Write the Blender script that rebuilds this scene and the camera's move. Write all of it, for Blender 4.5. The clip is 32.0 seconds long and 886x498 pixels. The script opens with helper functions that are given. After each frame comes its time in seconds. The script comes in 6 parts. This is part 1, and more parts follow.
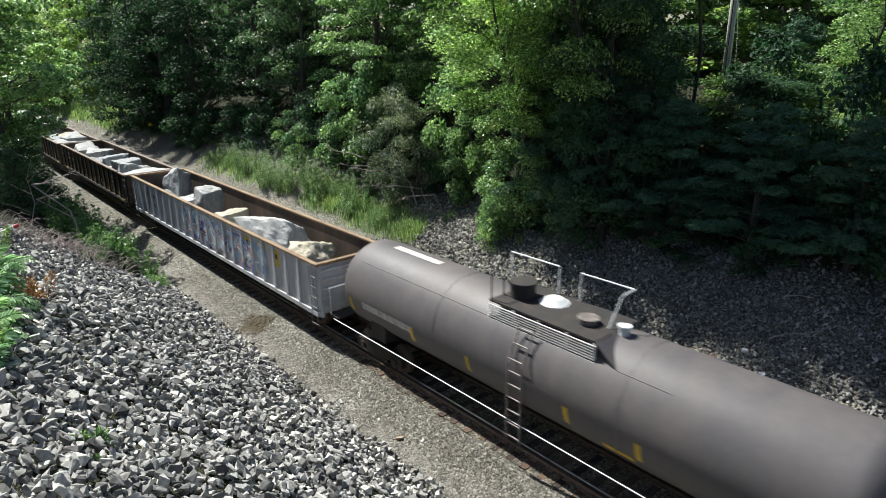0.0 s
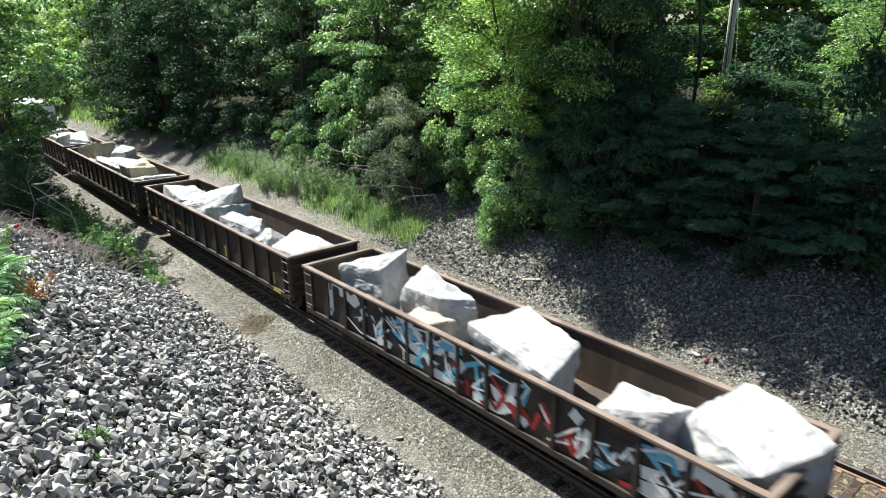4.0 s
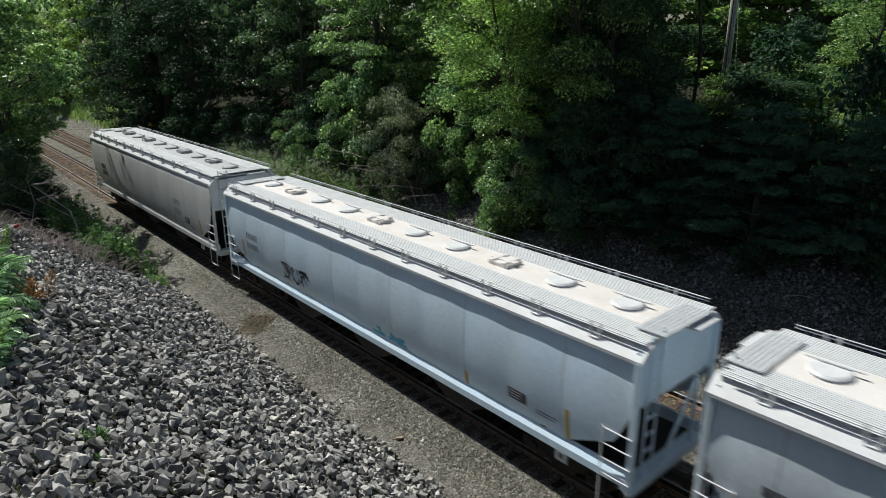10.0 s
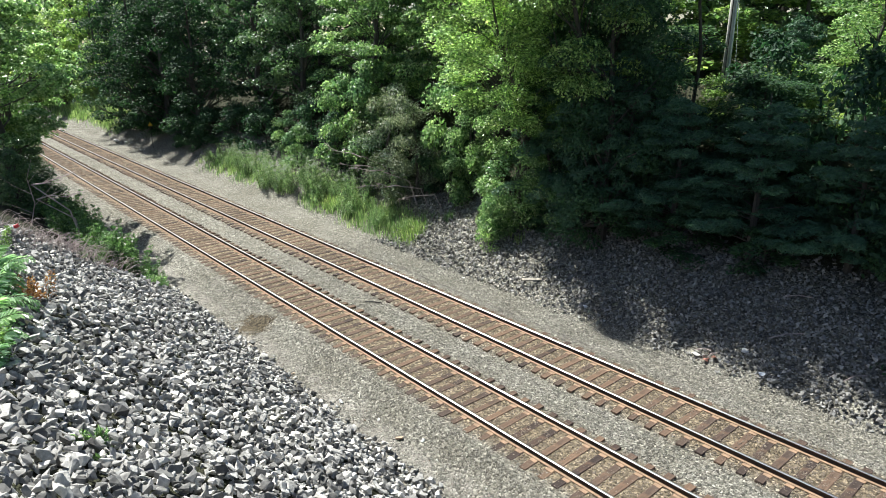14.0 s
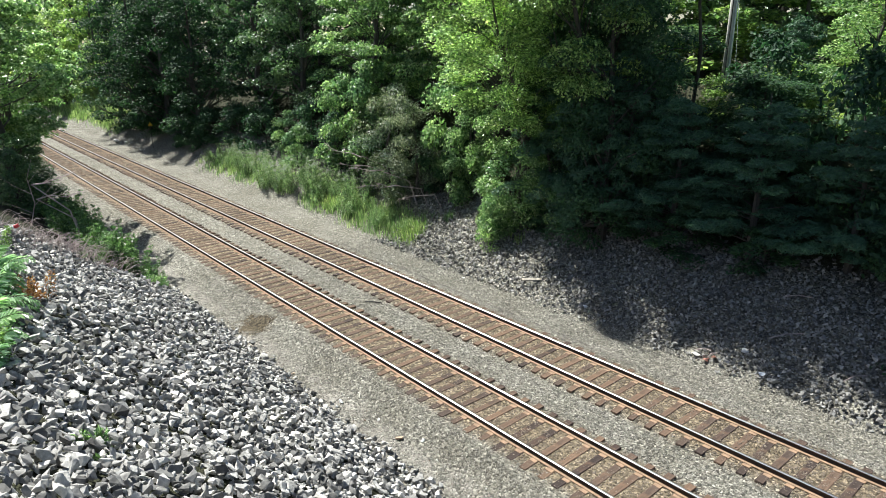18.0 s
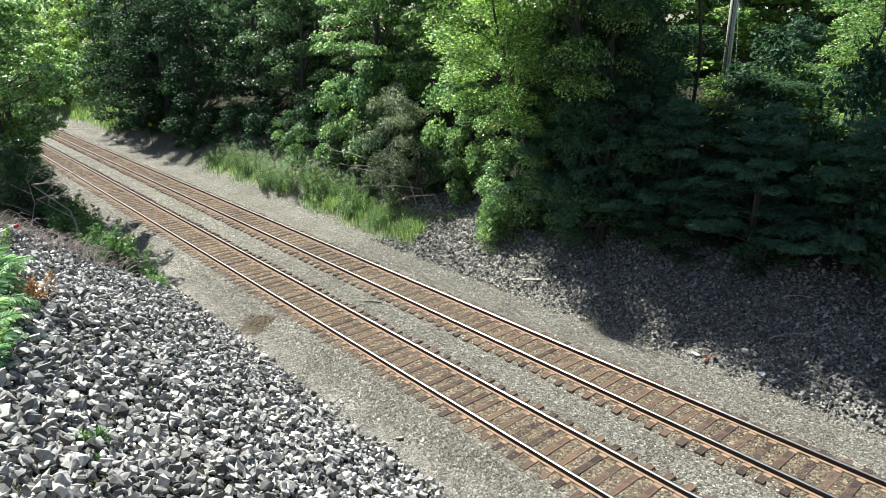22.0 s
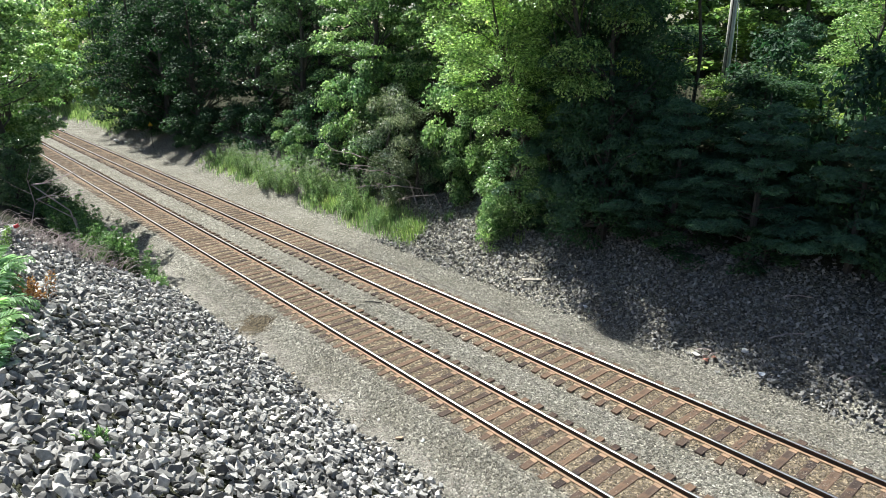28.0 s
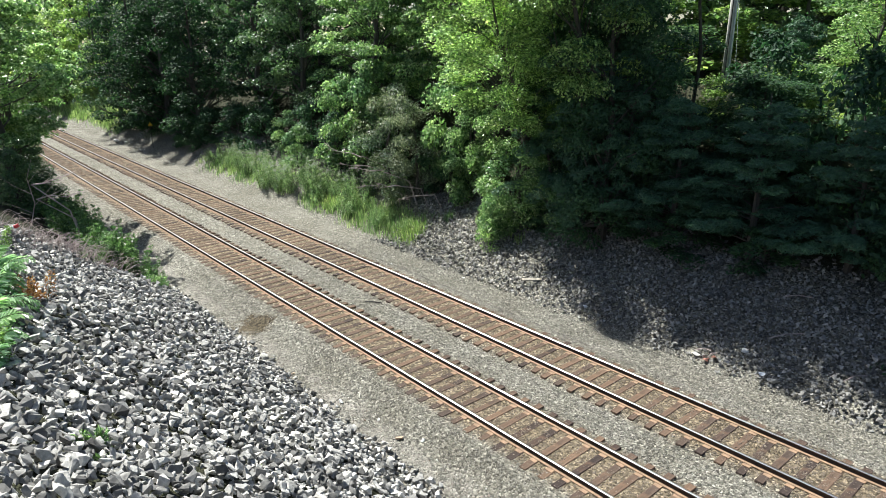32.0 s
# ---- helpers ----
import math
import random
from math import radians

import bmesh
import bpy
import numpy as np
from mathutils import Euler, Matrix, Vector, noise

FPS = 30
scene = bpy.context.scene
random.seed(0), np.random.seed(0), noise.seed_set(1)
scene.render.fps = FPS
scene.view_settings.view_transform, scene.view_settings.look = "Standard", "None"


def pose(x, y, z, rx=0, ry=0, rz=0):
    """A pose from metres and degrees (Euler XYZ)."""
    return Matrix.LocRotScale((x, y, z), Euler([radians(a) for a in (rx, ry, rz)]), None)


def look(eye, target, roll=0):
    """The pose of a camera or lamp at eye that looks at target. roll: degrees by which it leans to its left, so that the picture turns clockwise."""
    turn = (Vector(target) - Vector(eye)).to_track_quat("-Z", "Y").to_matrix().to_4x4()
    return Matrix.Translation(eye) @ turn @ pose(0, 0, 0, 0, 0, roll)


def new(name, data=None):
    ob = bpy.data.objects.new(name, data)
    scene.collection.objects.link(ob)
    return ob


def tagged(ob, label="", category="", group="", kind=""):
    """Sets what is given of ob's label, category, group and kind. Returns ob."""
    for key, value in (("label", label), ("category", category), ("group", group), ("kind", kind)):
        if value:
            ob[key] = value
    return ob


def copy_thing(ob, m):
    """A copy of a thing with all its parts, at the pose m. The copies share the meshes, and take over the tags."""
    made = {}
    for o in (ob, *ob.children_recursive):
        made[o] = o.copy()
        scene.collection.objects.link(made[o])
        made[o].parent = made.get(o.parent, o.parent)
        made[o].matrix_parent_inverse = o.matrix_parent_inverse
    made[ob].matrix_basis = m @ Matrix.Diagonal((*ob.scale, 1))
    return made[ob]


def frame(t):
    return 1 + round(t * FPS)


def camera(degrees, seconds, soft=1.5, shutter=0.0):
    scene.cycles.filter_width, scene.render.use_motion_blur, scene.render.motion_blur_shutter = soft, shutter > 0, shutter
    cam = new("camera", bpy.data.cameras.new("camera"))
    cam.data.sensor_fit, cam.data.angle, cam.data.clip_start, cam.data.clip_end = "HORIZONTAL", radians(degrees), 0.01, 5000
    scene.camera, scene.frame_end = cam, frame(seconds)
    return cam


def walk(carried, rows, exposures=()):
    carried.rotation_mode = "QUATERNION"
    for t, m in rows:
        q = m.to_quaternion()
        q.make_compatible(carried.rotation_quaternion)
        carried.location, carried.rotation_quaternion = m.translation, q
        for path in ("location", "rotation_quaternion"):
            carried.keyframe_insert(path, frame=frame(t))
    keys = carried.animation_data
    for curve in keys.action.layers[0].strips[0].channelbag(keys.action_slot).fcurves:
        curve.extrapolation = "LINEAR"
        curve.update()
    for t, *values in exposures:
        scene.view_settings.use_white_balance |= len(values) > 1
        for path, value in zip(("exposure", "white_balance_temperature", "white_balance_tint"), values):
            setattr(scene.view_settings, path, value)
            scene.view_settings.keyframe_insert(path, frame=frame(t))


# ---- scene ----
# The world: x runs along the tracks towards the camera's side, y away from the camera, z up; z = 0 is the rails' top.
EYE = Vector((0.0, -11.114, 10.196))
AIM = EYE + 20 * Vector((-0.72075, 0.62018, -0.30968))
cam = camera(69.0, 32.0, soft=0.5, shutter=0.2)
walk(cam, [(0.0, look(EYE, AIM, -0.48)), (32.0, look(EYE, AIM, -0.48))],
     exposures=[(0.0, 0.88), (1.0, 1.34), (3.5, 1.34), (6.0, 1.06), (6.6, 1.08), (7.5, 0.8), (8.0, 0.43), (9.0, -0.04), (11.0, -0.04), (11.5, 0.08), (12.0, 0.32), (12.6, 0.9), (13.5, 1.32), (16.0, 1.32), (32.0, 1.32)])

# ---- light: a high sun from up the line, open sky ----
SUN = Vector((-0.60, -0.09, 0.795)).normalized()
world = bpy.data.worlds.new("sky")
scene.world = world
world.use_nodes = True
wn = world.node_tree
sky = wn.nodes.new("ShaderNodeTexSky")
sky.sky_type, sky.sun_disc = "NISHITA", False
sky.sun_elevation, sky.sun_rotation = math.asin(SUN.z), math.atan2(SUN.x, SUN.y)
wn.nodes["Background"].inputs[1].default_value = 0.056
wn.links.new(sky.outputs[0], wn.nodes["Background"].inputs[0])
sun = new("sun", bpy.data.lights.new("sun", "SUN"))
sun.data.energy, sun.data.angle, sun.data.color = 5.0, radians(0.53), (0.975, 0.98, 0.925)
sun.matrix_world = look(SUN * 200, (0, 0, 0))


# ---- materials ----
def shader(name, rough=0.8, metal=0.0, spec=0.5):
    m = bpy.data.materials.new(name)
    m.use_nodes = True
    b = m.node_tree.nodes["Principled BSDF"]
    b.inputs["Roughness"].default_value, b.inputs["Metallic"].default_value = rough, metal
    b.inputs["Specular IOR Level"].default_value = spec
    return m, m.node_tree, b


def rgb(c):
    return (*c, 1.0) if len(c) == 3 else c


def ramp_of(nt, src, stops):
    r = nt.nodes.new("ShaderNodeValToRGB")
    el = r.color_ramp.elements
    while len(el) < len(stops):
        el.new(0.5)
    for e_, (p, c) in zip(el, stops):
        e_.position, e_.color = p, rgb(c)
    nt.links.new(src, r.inputs[0])
    return r.outputs[0]


def noise_of(nt, scale, detail=4.0, rough=0.6, coord="Object", stretch=None):
    tc = nt.nodes.new("ShaderNodeTexCoord")
    src = tc.outputs[coord]
    if stretch:
        mp = nt.nodes.new("ShaderNodeMapping")
        mp.inputs["Scale"].default_value = stretch
        nt.links.new(src, mp.inputs[0])
        src = mp.outputs[0]
    n = nt.nodes.new("ShaderNodeTexNoise")
    n.inputs["Scale"].default_value, n.inputs["Detail"].default_value, n.inputs["Roughness"].default_value = scale, detail, rough
    nt.links.new(src, n.inputs["Vector"])
    return n.outputs["Fac"]


def mixed(nt, fac, a, b, how="MIX"):
    m = nt.nodes.new("ShaderNodeMix")
    m.data_type, m.blend_type = "RGBA", how
    for sock, v in ((m.inputs[0], fac), (m.inputs[6], a), (m.inputs[7], b)):
        if isinstance(v, bpy.types.NodeSocket):
            nt.links.new(v, sock)
        else:
            sock.default_value = v if isinstance(v, (int, float)) else rgb(v)
    return m.outputs[2]


def bump_to(nt, b, h, strength=0.5, dist=0.02):
    n = nt.nodes.new("ShaderNodeBump")
    n.inputs["Strength"].default_value, n.inputs["Distance"].default_value = strength, dist
    nt.links.new(h, n.inputs["Height"])
    nt.links.new(n.outputs[0], b.inputs["Normal"])


def random_of(nt, kind="object"):
    if kind == "object":
        return nt.nodes.new("ShaderNodeObjectInfo").outputs["Random"]
    return nt.nodes.new("ShaderNodeNewGeometry").outputs["Random Per Island"]


def stone_mat(name, dark, light, warm, kind="island", rough=0.9, grain=14.0, low=0.45):
    m, nt, b = shader(name, rough, 0, 0.3)
    c = ramp_of(nt, random_of(nt, kind), [(0.0, dark), (low, [(x + y) / 2 for x, y in zip(dark, light)]), (0.85, light), (1.0, warm)])
    g = noise_of(nt, grain, 5, 0.65)
    c = mixed(nt, 0.75, c, ramp_of(nt, g, [(0.25, (0.4, 0.4, 0.4)), (0.75, (1.3, 1.28, 1.24))]), "MULTIPLY")
    nt.links.new(c, b.inputs["Base Color"])
    bump_to(nt, b, g, 0.7, 0.03)
    return m


def paint_mat(name, base, stain, amount=0.5, rough=0.5, scale=0.9, streak=(1, 1, 0.25), bump=0.05, spots=None):
    """Weathered paint: streaks running down, blotches and fine grain."""
    m, nt, b = shader(name, rough, 0, 0.4)
    big = noise_of(nt, scale, 5, 0.65, stretch=streak)
    fine = noise_of(nt, scale * 14, 3, 0.6)
    f = ramp_of(nt, big, [(0.42, (0, 0, 0)), (0.72, (amount, amount, amount))])
    c = mixed(nt, f, base, stain)
    c = mixed(nt, 0.35, c, ramp_of(nt, fine, [(0.3, (0.75, 0.75, 0.75)), (0.7, (1.12, 1.12, 1.12))]), "MULTIPLY")
    if spots:
        s = noise_of(nt, scale * 4, 6, 0.7)
        c = mixed(nt, ramp_of(nt, s, [(0.6, (0, 0, 0)), (0.66, (1, 1, 1))]), c, spots)
    nt.links.new(c, b.inputs["Base Color"])
    rr = nt.nodes.new("ShaderNodeMapRange")
    rr.inputs["To Min"].default_value, rr.inputs["To Max"].default_value = rough - 0.12, min(1.0, rough + 0.25)
    nt.links.new(big, rr.inputs[0])
    nt.links.new(rr.outputs[0], b.inputs["Roughness"])
    bump_to(nt, b, fine, bump, 0.01)
    return m


def leaf_mat(name, dark, light, glow, rough=0.45, see=0.45):
    m, nt, b = shader(name, rough, 0, 0.42)
    out = nt.nodes["Material Output"]
    r = random_of(nt, "island")
    c = ramp_of(nt, r, [(0.0, dark), (0.6, light), (1.0, glow)])
    big = noise_of(nt, 0.45, 3, 0.6)
    c = mixed(nt, 0.8, c, ramp_of(nt, big, [(0.32, (0.4, 0.55, 0.6)), (0.68, (1.45, 1.35, 1.05))]), "MULTIPLY")
    c = mixed(nt, 1.0, c, (1.02, 0.99, 1.2), "MULTIPLY")
    nt.links.new(c, b.inputs["Base Color"])
    tr = nt.nodes.new("ShaderNodeBsdfTranslucent")
    nt.links.new(mixed(nt, 1.0, c, (1.4, 1.64, 1.15), "MULTIPLY"), tr.inputs[0])
    mx = nt.nodes.new("ShaderNodeMixShader")
    mx.inputs[0].default_value = see
    nt.links.new(b.outputs[0], mx.inputs[1])
    nt.links.new(tr.outputs[0], mx.inputs[2])
    nt.links.new(mx.outputs[0], out.inputs[0])
    return m


def bark_mat(name, dark, light):
    m, nt, b = shader(name, 0.9)
    n = noise_of(nt, 6, 6, 0.7, stretch=(1, 1, 0.2))
    nt.links.new(ramp_of(nt, n, [(0.3, dark), (0.7, light)]), b.inputs["Base Color"])
    bump_to(nt, b, n, 0.8, 0.03)
    return m


# ---- mesh helpers ----
def part(name, bm, material, parent=None, label="", smooth=False):
    """One bmesh as one mesh object, under a thing or a part."""
    me = bpy.data.meshes.new(name)
    bm.to_mesh(me)
    bm.free()
    if smooth:
        me.polygons.foreach_set("use_smooth", [True] * len(me.polygons))
    for mm in (material if isinstance(material, (list, tuple)) else [material]):
        me.materials.append(mm)
    ob = new(name, me)
    ob.parent = parent
    if label:
        ob["label"] = label
    return ob


def from_arrays(name, verts, faces, material, parent=None, label=""):
    """A mesh from numpy arrays; all the faces have the same number of corners."""
    me = bpy.data.meshes.new(name)
    faces = np.asarray(faces, np.int32)
    nf, k = faces.shape
    me.vertices.add(len(verts))
    me.vertices.foreach_set("co", np.asarray(verts, np.float32).ravel())
    me.loops.add(nf * k)
    me.loops.foreach_set("vertex_index", faces.ravel())
    me.polygons.add(nf)
    me.polygons.foreach_set("loop_start", np.arange(0, nf * k, k, dtype=np.int32))
    me.polygons.foreach_set("loop_total", np.full(nf, k, np.int32))
    me.polygons.foreach_set("use_smooth", np.zeros(nf, bool))
    me.update(calc_edges=True)
    me.materials.append(material)
    ob = new(name, me)
    ob.parent = parent
    if label:
        ob["label"] = label
    return ob


def share(name, mesh, parent, m, label=""):
    """Another object on the same mesh."""
    ob = new(name, mesh)
    ob.parent = parent
    ob.matrix_basis = m
    if label:
        ob["label"] = label
    return ob


def empty(name, m, **tags):
    ob = new(name)
    ob.empty_display_size = 0.2
    ob.matrix_basis = m
    return tagged(ob, **tags)


def box(bm, x0, x1, y0, y1, z0, z1, bevel=0.0, turn=None):
    r = bmesh.ops.create_cube(bm, size=1.0)
    vs = r["verts"]
    bmesh.ops.scale(bm, vec=(x1 - x0, y1 - y0, z1 - z0), verts=vs)
    if turn is not None:
        bmesh.ops.transform(bm, matrix=turn, verts=vs)
    bmesh.ops.translate(bm, vec=((x0 + x1) / 2, (y0 + y1) / 2, (z0 + z1) / 2), verts=vs)
    if bevel:
        es = list({e_ for v in vs for e_ in v.link_edges})
        bmesh.ops.bevel(bm, geom=es, offset=bevel, segments=1, affect="EDGES")
    return bm


def boxes(*rows, bevel=0.0):
    bm = bmesh.new()
    for r in rows:
        box(bm, *r, bevel=bevel)
    return bm


def rod(bm, a, b, r=0.02, n=6):
    a, b = Vector(a), Vector(b)
    d = b - a
    m = Matrix.Translation((a + b) / 2) @ d.to_track_quat("Z", "Y").to_matrix().to_4x4()
    bmesh.ops.create_cone(bm, cap_ends=True, segments=n, radius1=r, radius2=r, depth=d.length, matrix=m)
    return bm


def rods(pairs, r=0.02, n=6):
    bm = bmesh.new()
    for a, b in pairs:
        rod(bm, a, b, r, n)
    return bm


def disc(bm, c, axis, r, depth, n=24, r2=None):
    m = Matrix.Translation(c) @ Vector(axis).to_track_quat("Z", "Y").to_matrix().to_4x4()
    bmesh.ops.create_cone(bm, cap_ends=True, segments=n, radius1=r, radius2=r if r2 is None else r2, depth=depth, matrix=m)
    return bm


def extrude_x(bm, prof, x0, x1, closed=True, caps=True):
    """A section in y and z, drawn out along x."""
    a = [bm.verts.new((x0, y, z)) for y, z in prof]
    b = [bm.verts.new((x1, y, z)) for y, z in prof]
    n = len(prof)
    for i in range(n if closed else n - 1):
        j = (i + 1) % n
        bm.faces.new((a[i], a[j], b[j], b[i]))
    if closed and caps:
        bm.faces.new(a[::-1])
        bm.faces.new(b)
    return bm


def slab(bm, pts, y0, y1):
    """A plate outlined in x and z, from y0 to y1."""
    a = [bm.verts.new((x, y0, z)) for x, z in pts]
    b = [bm.verts.new((x, y1, z)) for x, z in pts]
    n = len(pts)
    for i in range(n):
        j = (i + 1) % n
        bm.faces.new((a[i], b[i], b[j], a[j]))
    bm.faces.new(a)
    bm.faces.new(b[::-1])
    return bm


def fix(bm):
    bmesh.ops.recalc_face_normals(bm, faces=bm.faces)
    return bm


# ---- the lie of the land ----
GAUGE, TRACK_2 = 1.507, 3.889       # between rail centres; from the first track to the second
MID_1, MID_2 = GAUGE / 2, TRACK_2 + GAUGE / 2


def smooth01(t):
    t = np.clip(t, 0, 1)
    return t * t * (3 - 2 * t)


def wob(x, y, s, k=0.0):
    return np.sin(x * s + k) * np.cos(y * s * 1.3 + 2 * k) + 0.5 * np.sin(x * s * 2.7 + y * s * 1.9 + 3 * k)


def land(x, y):
    """The ground's height."""
    x, y = np.asarray(x, float), np.asarray(y, float)
    # ballast bed under the two tracks
    edge = np.maximum(-0.72 - y, y - (TRACK_2 + GAUGE + 0.72))
    z = -0.207 - 0.34 * smooth01(edge / 0.9) - 0.05 * ((y > 1.9) & (y < 3.5))
    z = z + 0.02 * wob(x, y, 1.3) * (edge > 0)
    near = -2.75 + 0.25 * np.sin(x * 0.21) - y
    zn = np.minimum(near / 1.4, 9.0) + 0.12 * wob(x, y, 0.5, 1) * smooth01(near / 2)
    far_toe = 8.55 + 0.5 * np.exp(-((x + 26) / 4.5) ** 2) + 0.3 * np.sin(x * 0.16)
    far = y - far_toe
    zf = 4.5 * smooth01(far / 22) * 0.75 + np.clip(far / 1.55, 0, 6.5) * 0.75
    zf = zf + 0.18 * wob(x, y, 0.4, 2) * smooth01(far / 3)
    return z + np.where(near > 0, zn, 0) + np.where(far > 0, zf, 0)


def axis(*runs):
    out = []
    for a, b, step in runs:
        out.append(np.arange(a, b, step))
    return np.concatenate(out + [np.array([runs[-1][1]])])


def ground_mat():
    m, nt, b = shader("gravel_soil_and_gap_shade", 0.95, 0, 0.2)
    tc = nt.nodes.new("ShaderNodeTexCoord")
    sep = nt.nodes.new("ShaderNodeSeparateXYZ")
    nt.links.new(tc.outputs["Object"], sep.inputs[0])
    vor = nt.nodes.new("ShaderNodeTexVoronoi")
    vor.inputs["Scale"].default_value = 17
    nt.links.new(tc.outputs["Object"], vor.inputs["Vector"])
    vor2 = nt.nodes.new("ShaderNodeTexVoronoi")
    vor2.inputs["Scale"].default_value = 38
    nt.links.new(tc.outputs["Object"], vor2.inputs["Vector"])
    sepc = nt.nodes.new("ShaderNodeSeparateColor")
    nt.links.new(vor.outputs["Color"], sepc.inputs[0])
    stones = ramp_of(nt, sepc.outputs[0], [(0.0, (0.07, 0.067, 0.06)), (0.5, (0.175, 0.168, 0.147)), (0.85, (0.28, 0.269, 0.236)), (1.0, (0.44, 0.425, 0.38))])
    big = noise_of(nt, 0.55, 6, 0.6)
    stones = mixed(nt, 0.8, stones, ramp_of(nt, big, [(0.3, (0.8, 0.77, 0.69)), (0.65, (1.2, 1.19, 1.14))]), "MULTIPLY")
    # rusty dirt beside the rails, pale dust along the foot of the banks
    def near_line(mid, wide):
        d = nt.nodes.new("ShaderNodeMath")
        d.operation = "SUBTRACT"
        nt.links.new(sep.outputs[1], d.inputs[0])
        d.inputs[1].default_value = mid
        a = nt.nodes.new("ShaderNodeMath")
        a.operation = "ABSOLUTE"
        nt.links.new(d.outputs[0], a.inputs[0])
        r = nt.nodes.new("ShaderNodeMapRange")
        r.interpolation_type = "SMOOTHSTEP"
        nt.links.new(a.outputs[0], r.inputs[0])
        for i, v_ in ((1, wide), (2, wide * 0.6), (3, 0.0), (4, 1.0)):
            r.inputs[i].default_value = v_
        return r.outputs[0]

    for mid in (MID_1, MID_2):
        stones = mixed(nt, near_line(mid, 1.5), stones, mixed(nt, 1.0, stones, (0.9, 0.76, 0.62), "MULTIPLY"))
    # dry beige dust along the rocks' foot
    dust = mixed(nt, 1.0, near_line(-2.6, 1.1), ramp_of(nt, noise_of(nt, 1.6, 6, 0.7), [(0.4, (0.0, 0.0, 0.0)), (0.65, (0.75, 0.75, 0.75))]), "MULTIPLY")
    stones = mixed(nt, dust, stones, ramp_of(nt, noise_of(nt, 9, 5, 0.7), [(0.3, (0.22, 0.2, 0.175)), (0.7, (0.5, 0.465, 0.415))]))
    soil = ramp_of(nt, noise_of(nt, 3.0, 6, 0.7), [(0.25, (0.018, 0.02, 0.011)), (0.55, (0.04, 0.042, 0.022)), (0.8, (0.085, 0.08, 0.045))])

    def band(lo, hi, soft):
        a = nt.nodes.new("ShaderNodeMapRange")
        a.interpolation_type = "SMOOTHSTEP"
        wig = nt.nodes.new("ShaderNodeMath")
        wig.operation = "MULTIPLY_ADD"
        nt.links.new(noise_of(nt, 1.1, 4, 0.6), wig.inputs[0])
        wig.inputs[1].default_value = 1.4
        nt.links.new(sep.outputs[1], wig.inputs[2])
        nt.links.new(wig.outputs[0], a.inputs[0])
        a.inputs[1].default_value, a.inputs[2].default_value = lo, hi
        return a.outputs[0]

    c = mixed(nt, band(13.6, 14.4, 1), stones, soil)
    # near bank: dark soil colour stands in for shade in gaps between stones
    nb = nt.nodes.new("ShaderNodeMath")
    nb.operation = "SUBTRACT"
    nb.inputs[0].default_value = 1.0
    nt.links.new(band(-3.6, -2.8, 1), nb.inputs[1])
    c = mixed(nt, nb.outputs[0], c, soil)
    # a damp stain beside the first track
    dist = nt.nodes.new("ShaderNodeVectorMath")
    dist.operation = "DISTANCE"
    nt.links.new(tc.outputs["Object"], dist.inputs[0])
    dist.inputs[1].default_value = (-22.6, -1.55, -0.5)
    wet = nt.nodes.new("ShaderNodeMath")
    wet.operation = "MULTIPLY_ADD"
    nt.links.new(noise_of(nt, 2.5, 4, 0.6), wet.inputs[0])
    wet.inputs[1].default_value = 1.0
    near_ = nt.nodes.new("ShaderNodeMath")
    near_.operation = "MULTIPLY"
    near_.inputs[1].default_value = 0.55
    nt.links.new(dist.outputs["Value"], near_.inputs[0])
    nt.links.new(near_.outputs[0], wet.inputs[2])
    c = mixed(nt, ramp_of(nt, wet.outputs[0], [(0.82, (1, 1, 1)), (1.0, (0, 0, 0))]), c, mixed(nt, 1.0, c, (0.42, 0.36, 0.28), "MULTIPLY"))
    nt.links.new(c, b.inputs["Base Color"])
    add = nt.nodes.new("ShaderNodeMath")
    add.operation = "ADD"
    nt.links.new(vor.outputs["Distance"], add.inputs[0])
    nt.links.new(vor2.outputs["Distance"], add.inputs[1])
    bump_to(nt, b, add.outputs[0], 0.9, -0.045)
    return m


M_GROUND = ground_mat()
gx = axis((-2600, -600, 200), (-600, -160, 20), (-160, -60, 2.0), (-60, 6, 0.5), (6, 60, 3), (60, 700, 40), (700, 2600, 190))
gy = axis((-2600, -300, 230), (-300, -40, 20), (-40, -14, 2), (-14, -3.5, 0.5), (-3.5, 10, 0.16), (10, 20, 0.5), (20, 60, 2), (60, 300, 20), (300, 2600, 230))
GX, GY = np.meshgrid(gx, gy, indexing="ij")
gv = np.stack([GX, GY, land(GX, GY)], -1).reshape(-1, 3)
gi = np.arange(len(gx) * len(gy)).reshape(len(gx), len(gy))
gf = np.stack([gi[:-1, :-1], gi[1:, :-1], gi[1:, 1:], gi[:-1, 1:]], -1).reshape(-1, 4)
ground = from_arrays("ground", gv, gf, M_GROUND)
ground.data.polygons.foreach_set("use_smooth", [True] * len(gf))
tagged(ground, "grey gravel railway cutting with soil banks rising on both sides, gap shade painted under the near rocks", "ground", kind="structure")


# ---- stones ----
rng = np.random.default_rng(7)


